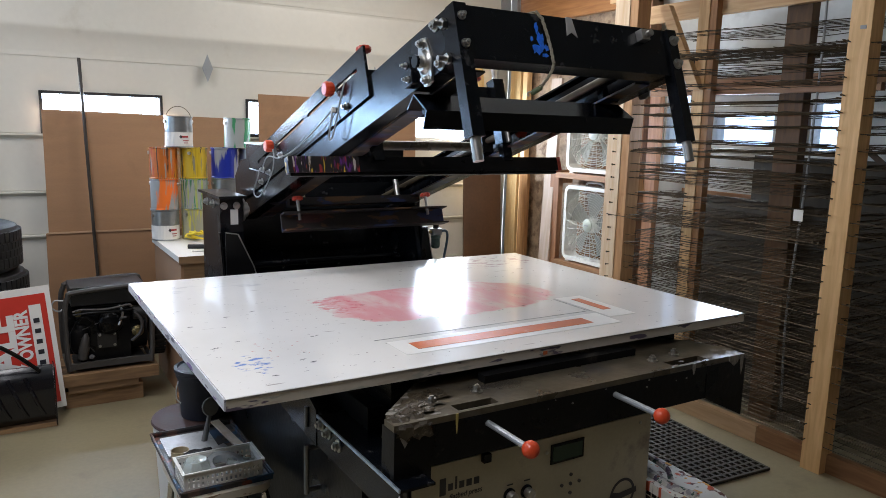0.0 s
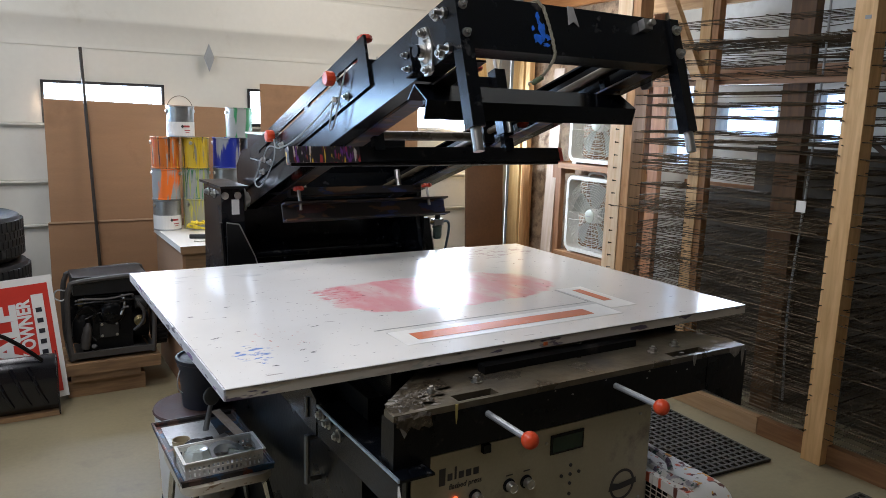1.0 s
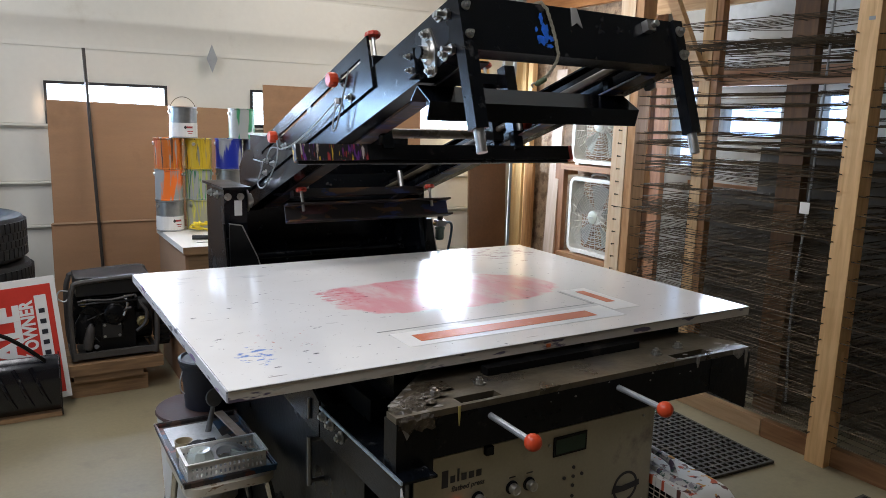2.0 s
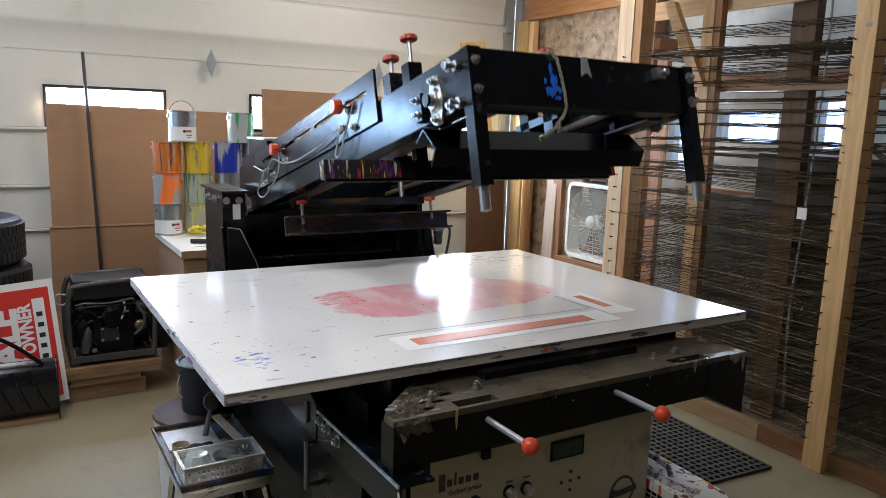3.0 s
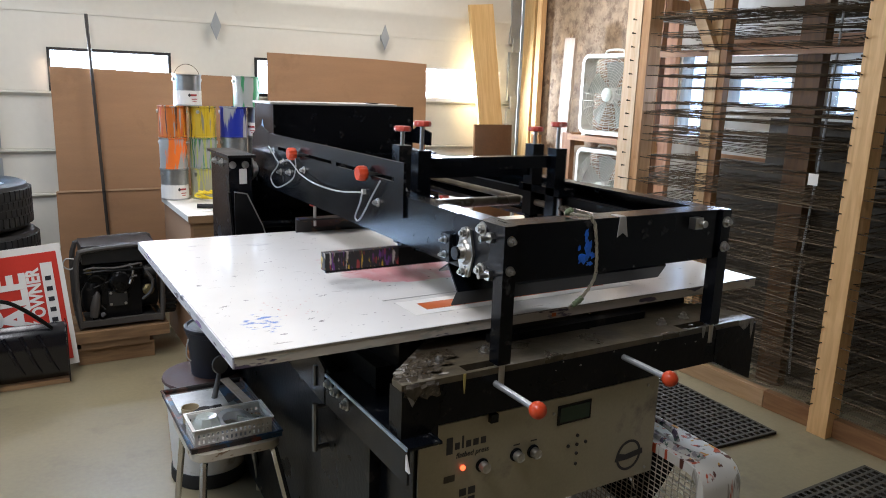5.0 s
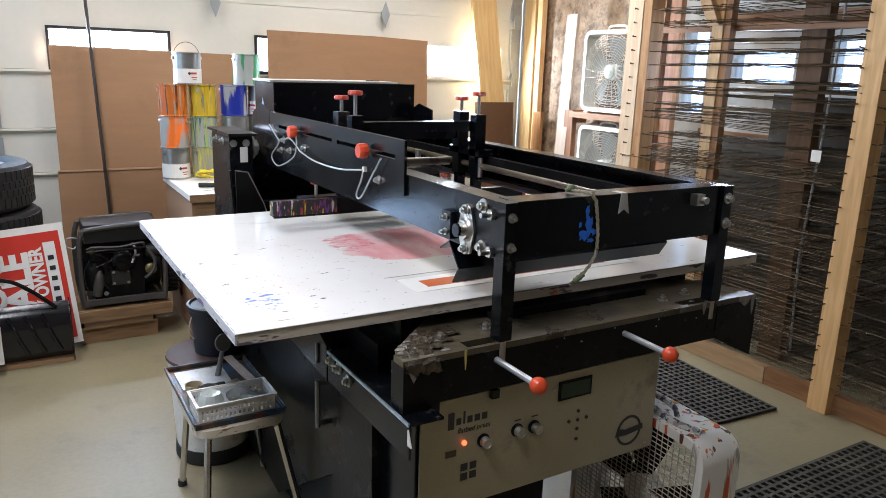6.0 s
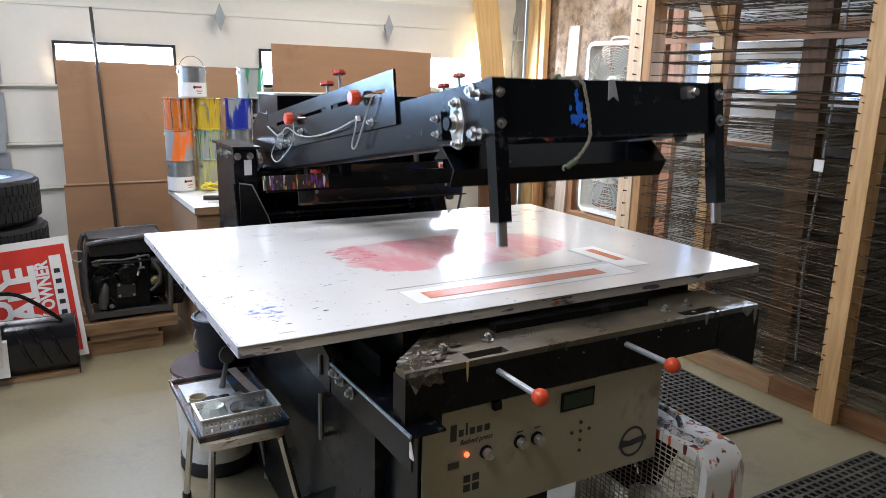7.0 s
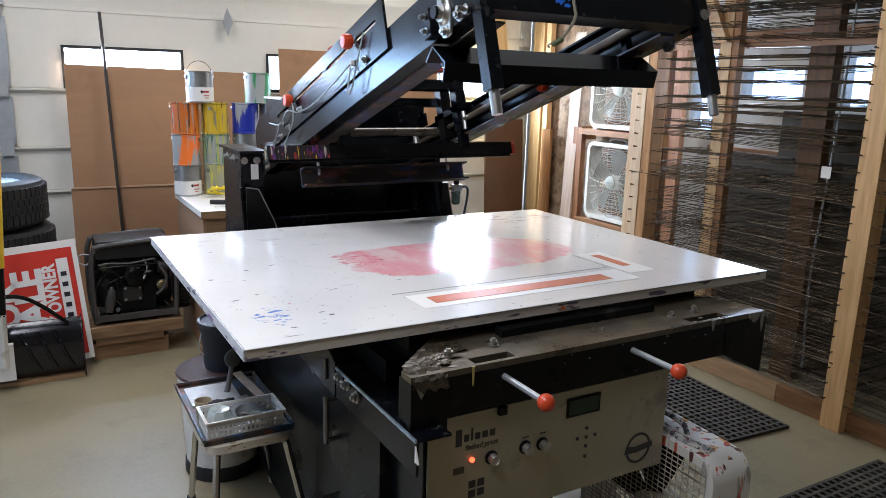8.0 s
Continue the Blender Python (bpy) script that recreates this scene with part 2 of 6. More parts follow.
WIRE = mat("tarnished_wire", (0.056, 0.039, 0.020), 0.45, 0.6, 0.4, 30, 0.1)
SIGN_RED = mat("sign_red", (0.55, 0.035, 0.02), 0.45, 0, 0.06)
SIGN_WHITE = mat("sign_white", (0.74, 0.72, 0.68), 0.45, 0, 0.04)
INK = mat("black_marker", (0.015, 0.015, 0.02), 0.6, 0, 0.1, bump=0)
YELLOW = mat("yellow_handle", (0.72, 0.46, 0.02), 0.35, 0, 0.08)
YELLOW_TAPE = mat("yellow_ribbon", (0.80, 0.62, 0.03), 0.5)
SHOVEL = mat("black_shovel_plastic", (0.007, 0.007, 0.009), 0.16, 0, 0.3, 6, 0.08)
TAPE = mat("orange_red_tape", (0.55, 0.125, 0.028), 0.5, 0, 0.12, 14, 0.05, dirt=(0.60, 0.25, 0.14), dirt_amount=0.1, dirt_scale=25)
MASK_TAPE = mat("white_tape", (0.80, 0.79, 0.75), 0.5, 0, 0.03, 10, 0.03)
BLUE_MARK = mat("blue_tape_mark", (0.02, 0.17, 0.80), 0.45, 0, 0.4, 60, 0.1, 150, (0.05, 0.09, 0.22), 0.12, 70)
CLEAR_TAPE = mat("grey_tape_tag", (0.42, 0.42, 0.40), 0.3, 0, 0.2)
LCD = mat("green_grey_lcd", (0.014, 0.034, 0.020), 0.18, 0, 0.1, bump=0)
PRINT = mat("dark_panel_print", (0.03, 0.028, 0.028), 0.5, 0, 0.1, bump=0)
LED = mat("red_indicator", (1.0, 0.10, 0.03), 0.3, emit=3.0, bump=0)
SPLAT_BAR = splatter("bar_with_dried_inks", (0.014, 0.013, 0.013),
                     [(0.10, 0.02, 0.10), (0.55, 0.35, 0.03), (0.28, 0.03, 0.03), (0.12, 0.03, 0.20), (0.45, 0.40, 0.36)], (95, 30, 16), 0.30)
SPLAT_CLAMP = splatter("clamp_with_dried_inks", (0.016, 0.013, 0.012), [(0.06, 0.02, 0.02), (0.02, 0.03, 0.09), (0.10, 0.05, 0.02)], (9, 20, 22), 0.5)
SPLAT_WHITE = splatter("fan_corner_with_paint_runs", (0.68, 0.67, 0.62),
                       [(0.30, 0.28, 0.24), (0.10, 0.03, 0.02), (0.60, 0.30, 0.04), (0.50, 0.08, 0.025)], (30, 30, 3.5), 0.40)
SPLAT_FAN = splatter("fan_top_with_dried_paint", (0.55, 0.54, 0.50),
                     [(0.30, 0.28, 0.30), (0.16, 0.04, 0.03), (0.05, 0.10, 0.08), (0.08, 0.06, 0.10)], (40, 40, 30), 0.5)
SPLAT_TRAY = splatter("tray_with_dried_inks", (0.035, 0.030, 0.030), [(0.14, 0.035, 0.018), (0.02, 0.06, 0.12), (0.10, 0.06, 0.045), (0.03, 0.025, 0.025)], (13, 13, 13), 0.55)
SEAT_SPLAT = splatter("stool_seat_with_ink", (0.52, 0.47, 0.37), [(0.03, 0.03, 0.03), (0.20, 0.12, 0.06)], (16, 16, 40), 0.25)
BUCKET = mat("dark_blue_black_bucket", (0.012, 0.014, 0.024), 0.5, 0, 0.2)


def table_material():
    """White laminate with a large dried pink stain, a blue smear and many ink specks."""
    m = bpy.data.materials.new("stained_white_laminate")
    m.use_nodes = True
    n, l = links(m)
    b = n["Principled BSDF"]
    co = n.new("ShaderNodeTexCoord")
    sep = n.new("ShaderNodeSeparateXYZ")
    shift = n.new("ShaderNodeVectorMath")
    shift.operation = "ADD"
    l.new(co.outputs["Object"], shift.inputs[0])
    shift.inputs[1].default_value = (0.886, 0.6, 0)
    l.new(shift.outputs[0], sep.inputs[0])

    def noise_tex(scale, detail=4, stretch=(1, 1, 1), rough=0.6):
        mp = n.new("ShaderNodeMapping")
        mp.inputs["Scale"].default_value = stretch
        l.new(co.outputs["Object"], mp.inputs["Vector"])
        t = n.new("ShaderNodeTexNoise")
        t.inputs["Scale"].default_value, t.inputs["Detail"].default_value, t.inputs["Roughness"].default_value = scale, detail, rough
        l.new(mp.outputs[0], t.inputs["Vector"])
        return t.outputs["Fac"]

    def op(kind, a, c, third=None):
        q = n.new("ShaderNodeMath")
        q.operation = kind
        for i, v in enumerate((a, c, third)):
            if v is None:
                continue
            if isinstance(v, (int, float)):
                q.inputs[i].default_value = v
            else:
                l.new(v, q.inputs[i])
        return q.outputs[0]

    def step(v, lo, hi):
        r = n.new("ShaderNodeMapRange")
        r.interpolation_type = "SMOOTHSTEP"
        r.inputs["From Min"].default_value, r.inputs["From Max"].default_value = lo, hi
        l.new(v, r.inputs["Value"])
        return r.outputs[0]

    def mix(fac, a, c):
        q = n.new("ShaderNodeMix")
        q.data_type = "RGBA"
        l.new(fac, q.inputs[0])
        for i, v in ((6, a), (7, c)):
            if isinstance(v, tuple):
                q.inputs[i].default_value = (*v, 1)
            else:
                l.new(v, q.inputs[i])
        return q.outputs[2]

    def blob(cx, cy, rx, ry, edge, rough_edge, scale=14.0, power=2.0):
        """1 inside a rounded patch with a ragged outline."""
        dx = op("DIVIDE", op("SUBTRACT", sep.outputs[0], cx), rx)
        dy = op("DIVIDE", op("SUBTRACT", sep.outputs[1], cy), ry)
        d = op("ADD", op("POWER", op("ABSOLUTE", dx, 0), power), op("POWER", op("ABSOLUTE", dy, 0), power))
        d = op("MULTIPLY_ADD", op("SUBTRACT", noise_tex(scale, 6), 0.5), rough_edge, d)
        return op("SUBTRACT", 1.0, step(d, 1.0 - edge, 1.0))

    base = mix(step(noise_tex(2.2, 5), 0.35, 0.75), (0.80, 0.79, 0.765), (0.74, 0.73, 0.70))
    pink = blob(0.845, 0.56, 0.40, 0.205, 0.22, 1.1, 9.0, 3.0)
    streak = step(noise_tex(7, 7, (1.6, 0.7, 1)), 0.28, 0.62)
    pink = op("MULTIPLY", pink, op("MULTIPLY_ADD", streak, 0.55, 0.35))
    col = mix(pink, base, (0.74, 0.30, 0.33))
    dry = blob(0.51, 0.63, 0.085, 0.12, 0.5, 2.6, 26.0)
    col = mix(op("MULTIPLY", dry, op("MULTIPLY", step(noise_tex(38, 5, (0.7, 1.5, 1)), 0.48, 0.62), 0.75)), col, (0.66, 0.16, 0.19))
    blue = blob(0.115, 0.195, 0.045, 0.07, 0.4, 3.0, 34.0)
    blue = op("MULTIPLY", blue, step(noise_tex(30, 4, (1, 2.4, 1)), 0.50, 0.60))
    col = mix(op("MULTIPLY", blue, 0.9), col, (0.10, 0.22, 0.60))
    grey = op("MULTIPLY", blob(0.22, 1.0, 0.22, 0.09, 0.6, 2.6, 20.0), step(noise_tex(9, 6, (0.7, 3.0, 1)), 0.50, 0.66))
    col = mix(op("MULTIPLY", grey, 0.45), col, (0.25, 0.27, 0.33))
    corner = op("MULTIPLY", blob(1.34, 1.06, 0.26, 0.13, 0.5, 3.2, 24.0), step(noise_tex(22, 5, (0.7, 1.8, 1)), 0.52, 0.60))
    col = mix(op("MULTIPLY", corner, 0.65), col, (0.33, 0.20, 0.22))
    red_dots = blob(0.23, 0.28, 0.09, 0.10, 0.6, 2.6, 40.0)
    col = mix(op("MULTIPLY", op("MULTIPLY", red_dots, step(noise_tex(55, 2), 0.64, 0.68)), 0.6), col, (0.55, 0.12, 0.07))
    specks = step(noise_tex(34, 3, (0.8, 1.9, 1)), 0.695, 0.715)
    col = mix(op("MULTIPLY", specks, 0.85), col, (0.06, 0.06, 0.07))
    scratches = step(noise_tex(14, 2, (0.6, 5.0, 1)), 0.725, 0.74)
    col = mix(op("MULTIPLY", scratches, 0.6), col, (0.20, 0.17, 0.15))
    fine = step(noise_tex(90, 2), 0.72, 0.735)
    col = mix(op("MULTIPLY", fine, 0.6), col, (0.15, 0.10, 0.08))
    l.new(col, b.inputs["Base Color"])
    rough = op("MULTIPLY_ADD", noise_tex(6, 6), 0.07, 0.108)
    l.new(op("MULTIPLY_ADD", pink, 0.05, rough), b.inputs["Roughness"])
    bp = n.new("ShaderNodeBump")
    bp.inputs["Strength"].default_value, bp.inputs["Distance"].default_value = 0.04, 0.002
    l.new(noise_tex(25, 4), bp.inputs["Height"])
    l.new(bp.outputs[0], b.inputs["Normal"])
    return m


TABLE_TOP = table_material()
TABLE_EDGE = splatter("table_edge_with_ink", (0.56, 0.52, 0.44), [(0.40, 0.40, 0.34), (0.10, 0.08, 0.12), (0.50, 0.44, 0.36)], (9, 14, 40), 0.35)

# ---- building blocks ----
ORG = {}


def thing(name, at, label, category, group="", kind=""):
    ob = new(name)
    ob.location = at
    ob.empty_display_size = 0.05
    ORG[ob] = Vector(at)
    return tagged(ob, label, category, group, kind)


def finish(bm, bevel=0.0, smooth=False):
    if bevel:
        edges = [e for e in bm.edges if len(e.link_faces) == 2 and e.calc_face_angle(0) > 0.6]
        bmesh.ops.bevel(bm, geom=edges, offset=bevel, segments=2, affect="EDGES", clamp_overlap=True)
    bmesh.ops.recalc_face_normals(bm, faces=bm.faces[:])
    for f in bm.faces:
        f.smooth = smooth


def part(name, bm, material, parent=None, label="", bevel=0.0, smooth=False):
    """Links a bmesh, built in world places, as one mesh under a thing or a part."""
    finish(bm, bevel, smooth)
    org = ORG[parent] if parent else Vector((0, 0, 0))
    bm.transform(Matrix.Translation(-org))
    me = bpy.data.meshes.new(name)
    bm.to_mesh(me)
    bm.free()
    for m in material if isinstance(material, (list, tuple)) else [material]:
        me.materials.append(m)
    if smooth:
        me.set_sharp_from_angle(angle=radians(38))
    ob = new(name, me)
    if parent:
        ob.parent = parent
        ORG[ob] = org
    return tagged(ob, label)


def single(name, bm, material, label, category, at=(0, 0, 0), bevel=0.0, smooth=False, group="", kind=""):
    """A thing, or a piece of the setting, of one mesh, with its origin at a place."""
    bm.transform(Matrix.Translation(-Vector(at)))
    ob = part(name, bm, material, None, label, bevel, smooth)
    ob.location = at
    ORG[ob] = Vector(at)
    return tagged(ob, label, category, group, kind)


def bx(x0, x1, y0, y1, z0, z1, bm=None, mi=0):
    bm = bm or bmesh.new()
    v = [bm.verts.new(p) for p in ((x0, y0, z0), (x1, y0, z0), (x1, y1, z0), (x0, y1, z0), (x0, y0, z1), (x1, y0, z1), (x1, y1, z1), (x0, y1, z1))]
    for q in ((3, 2, 1, 0), (4, 5, 6, 7), (0, 1, 5, 4), (1, 2, 6, 5), (2, 3, 7, 6), (3, 0, 4, 7)):
        bm.faces.new([v[i] for i in q]).material_index = mi
    return bm


def prism(pts, axis, lo, hi, bm=None):
    """A polygon of the two other axes, in order, pulled along an axis."""
    bm = bm or bmesh.new()
    a = "xyz".index(axis)

    def at(p, h):
        q = list(p)
        q.insert(a, h)
        return q

    one = [bm.verts.new(at(p, lo)) for p in pts]
    two = [bm.verts.new(at(p, hi)) for p in pts]
    n = len(pts)
    bm.faces.new(one)
    bm.faces.new(two[::-1])
    for i in range(n):
        bm.faces.new((one[i], one[(i + 1) % n], two[(i + 1) % n], two[i]))
    return bm


def rod(a, b, r, n=10, bm=None, r2=None):
    bm = bm or bmesh.new()
    a, b = Vector(a), Vector(b)
    q = (b - a).to_track_quat("Z", "Y")
    r2 = r if r2 is None else r2
    one, two = [], []
    for i in range(n):
        c = Vector((math.cos(2 * math.pi * i / n), math.sin(2 * math.pi * i / n), 0))
        one.append(bm.verts.new(a + q @ (c * r)))
        two.append(bm.verts.new(b + q @ (c * r2)))
    bm.faces.new(one[::-1])
    bm.faces.new(two)
    for i in range(n):
        bm.faces.new((one[i], one[(i + 1) % n], two[(i + 1) % n], two[i]))
    return bm


def lathe(profile, at=(0, 0, 0), way=(0, 0, 1), n=24, bm=None):
    """Turns (radius, height) pairs about an axis."""
    bm = bm or bmesh.new()
    q = Vector(way).to_track_quat("Z", "Y")
    at = Vector(at)
    rings = []
    for r, h in profile:
        rings.append([bm.verts.new(at + q @ Vector((r * math.cos(2 * math.pi * i / n), r * math.sin(2 * math.pi * i / n), h))) for i in range(n)] if r > 1e-6
                     else [bm.verts.new(at + q @ Vector((0, 0, h)))])
    for one, two in zip(rings, rings[1:]):
        for i in range(n):
            j = (i + 1) % n
            if len(one) == 1 and len(two) == 1:
                continue
            if len(one) == 1:
                bm.faces.new((one[0], two[j], two[i]))
            elif len(two) == 1:
                bm.faces.new((one[i], one[j], two[0]))
            else:
                bm.faces.new((one[i], one[j], two[j], two[i]))
    return bm


def spline(pts, r, n=6, steps=6, bm=None):
    """A round tube through points, along a Catmull-Rom curve."""
    bm = bm or bmesh.new()
    p = [Vector(q) for q in pts]
    p = [p[0] * 2 - p[1]] + p + [p[-1] * 2 - p[-2]]
    line = []
    for i in range(1, len(p) - 2):
        for s in range(steps):
            t = s / steps
            line.append(0.5 * ((2 * p[i]) + (p[i + 1] - p[i - 1]) * t + (2 * p[i - 1] - 5 * p[i] + 4 * p[i + 1] - p[i + 2]) * t * t
                               + (3 * p[i] - p[i - 1] - 3 * p[i + 1] + p[i + 2]) * t ** 3))
    line.append(p[-2])
    prev = None
    for i, c in enumerate(line):
        d = (line[min(i + 1, len(line) - 1)] - line[max(i - 1, 0)]).normalized()
        q = d.to_track_quat("Z", "Y")
        ring = [bm.verts.new(c + q @ Vector((r * math.cos(2 * math.pi * k / n), r * math.sin(2 * math.pi * k / n), 0))) for k in range(n)]
        if prev:
            off = min(range(n), key=lambda o: (ring[o].co - prev[0].co).length)
            for k in range(n):
                bm.faces.new((prev[k], prev[(k + 1) % n], ring[(k + 1 + off) % n], ring[(k + off) % n]))
            prev = ring[off:] + ring[:off]
        else:
            bm.faces.new(ring[::-1])
            prev = ring
    bm.faces.new(prev)
    return bm


def bolt(at, way, r=0.011, bm=None):
    """A hexagon bolt head on a washer."""
    at, way = Vector(at), Vector(way).normalized()
    bm = rod(at, at + way * 0.003, r * 1.45, 14, bm)
    bm = rod(at + way * 0.003, at + way * 0.012, r, 6, bm)
    return rod(at + way * 0.012, at + way * 0.017, r * 0.55, 10, bm)


def knob_bm(at, way, r, h):
    """A lobed clamping knob."""
    bm = bmesh.new()
    q = Vector(way).to_track_quat("Z", "Y")
    at = Vector(at)
    n = 50
    rings = []
    for k, z in ((0.86, 0), (1.0, 0.15), (1.0, 0.75), (0.88, 1.0)):
        rings.append([bm.verts.new(at + q @ Vector((r * k * (1 + 0.05 * math.cos(10 * 2 * math.pi * i / n)) * math.cos(2 * math.pi * i / n),
                                                   r * k * (1 + 0.05 * math.cos(10 * 2 * math.pi * i / n)) * math.sin(2 * math.pi * i / n), h * z))) for i in range(n)])
    bm.faces.new(rings[0][::-1])
    bm.faces.new(rings[-1])
    for a, b in zip(rings, rings[1:]):
        for i in range(n):
            bm.faces.new((a[i], a[(i + 1) % n], b[(i + 1) % n], b[i]))
    return bm


def text_part(body, size, m, material, parent, name, label="", depth=0.0008, spacing=1.0, shear=0.0, sx=1.0, bold=0.0):
    """Raised lettering in the built-in font, at a pose in world space."""
    cu = bpy.data.curves.new(name, "FONT")
    cu.body, cu.size, cu.extrude, cu.space_character, cu.shear, cu.offset = body, size, depth, spacing, shear, bold
    cu.align_x, cu.align_y, cu.resolution_u = "LEFT", "BOTTOM_BASELINE", 3
    tmp = new(name, cu)
    bpy.context.view_layer.update()
    me = bpy.data.meshes.new_from_object(tmp.evaluated_get(bpy.context.evaluated_depsgraph_get()))
    bpy.data.objects.remove(tmp)
    me.transform(m @ Matrix.Diagonal((sx, 1, 1, 1)))
    me.transform(Matrix.Translation(-ORG[parent]))
    me.materials.clear()
    me.materials.append(material)
    ob = new(name, me)
    ob.parent = parent
    ORG[ob] = ORG[parent]
    return tagged(ob, label)

# ---- the building ----
DOOR_Y, WALL_X, LEFT_X, BACK_Y, CEIL_Z = 3.5, 3.34, -3.0, -3.6, 3.0


def building():
    single("floor", bx(LEFT_X - 0.2, WALL_X + 0.2, BACK_Y - 0.2, DOOR_Y + 0.3, -0.12, 0), CONCRETE, "sealed beige concrete workshop floor", "floor", kind="structure")
    g = bx(-300, 300, -300, 300, -0.3, -0.125)
    single("ground", g, CONCRETE, "pale gravel ground outside the workshop", "ground", kind="structure")
    single("ceiling", bx(LEFT_X - 0.2, WALL_X + 0.2, BACK_Y - 0.2, DOOR_Y + 0.3, CEIL_Z, CEIL_Z + 0.1), WALLPAINT, "pale board ceiling", "ceiling", kind="structure")
    # unseen camera-side and left walls, dark to dim reflections; left has wide daylight doorway
    single("wall_south", bx(LEFT_X, WALL_X, BACK_Y - 0.15, BACK_Y, 0, CEIL_Z), UNSEEN_WALL, "unseen wall, dark brown to dim reflections", "wall", kind="structure")
    w = bx(LEFT_X - 0.15, LEFT_X, BACK_Y, 0.2, 0, CEIL_Z)
    bx(LEFT_X - 0.15, LEFT_X, 2.8, DOOR_Y, 0, CEIL_Z, w)
    bx(LEFT_X - 0.15, LEFT_X, 0.2, 2.8, 2.35, CEIL_Z, w)
    single("wall_west", w, UNSEEN_WALL, "unseen wall with an open doorway, dark brown to dim reflections", "wall", kind="structure")
    # the right-hand wall, with two window openings behind the rack
    lights = ((0.72, 0.98, 1.38, 1.66), (1.17, 1.60, 1.40, 1.60), (1.76, 1.97, 1.20, 1.72))
    e = bx(WALL_X, WALL_X + 0.14, BACK_Y, 0.72, 0, CEIL_Z)
    for y0, y1, za, zb in lights:
        bx(WALL_X, WALL_X + 0.14, y0, y1, 0, za, e)
        bx(WALL_X, WALL_X + 0.14, y0, y1, zb, CEIL_Z, e)
    for y0, y1 in ((0.98, 1.17), (1.60, 1.76), (1.97, DOOR_Y + 0.15)):
        bx(WALL_X, WALL_X + 0.14, y0, y1, 0, CEIL_Z, e)
    single("wall_east", e, SHEETING, "wall lined with white insulation board", "wall", kind="structure")
    for i, (y0, y1, za, zb) in enumerate(lights):
        win = thing(f"window_{i + 3}", (WALL_X + 0.06, (y0 + y1) / 2, za), "small window in a plain frame", "window", kind="structure")
        f = bx(WALL_X + 0.02, WALL_X + 0.09, y0, y1, za, za + 0.015)
        bx(WALL_X + 0.02, WALL_X + 0.09, y0, y1, zb - 0.015, zb, f)
        bx(WALL_X + 0.02, WALL_X + 0.09, y0, y0 + 0.015, za + 0.015, zb - 0.015, f)
        bx(WALL_X + 0.02, WALL_X + 0.09, y1 - 0.015, y1, za + 0.015, zb - 0.015, f)
        part("window_frame", f, WHITE_PL, win)
        p = part("pane", bx(WALL_X + 0.05, WALL_X + 0.056, y0 + 0.015, y1 - 0.015, za + 0.015, zb - 0.015), GLASS, win)
        p.visible_shadow = False
    single("backdrop", bx(LEFT_X - 4, WALL_X + 4, DOOR_Y + 3.0, DOOR_Y + 3.1, -0.1, 6), OUTDOORS, "plain bright overcast daylight outside", "backdrop", kind="structure")
    # flat panel; daylight and haze on the trees are its own emission
    single("backdrop", bx(WALL_X + 3.0, WALL_X + 3.1, -6, DOOR_Y + 2.9, -0.1, 6), TREES_GLOW, "flat glowing panel painted as hazy trees outside the windows", "backdrop", kind="structure")
    single("wall_north", bx(WALL_X - 0.05, WALL_X + 0.3, DOOR_Y + 0.06, DOOR_Y + 0.2, 0, CEIL_Z), WALLPAINT, "pale painted board wall", "wall", kind="structure")


GLASS = glass("window_glass")


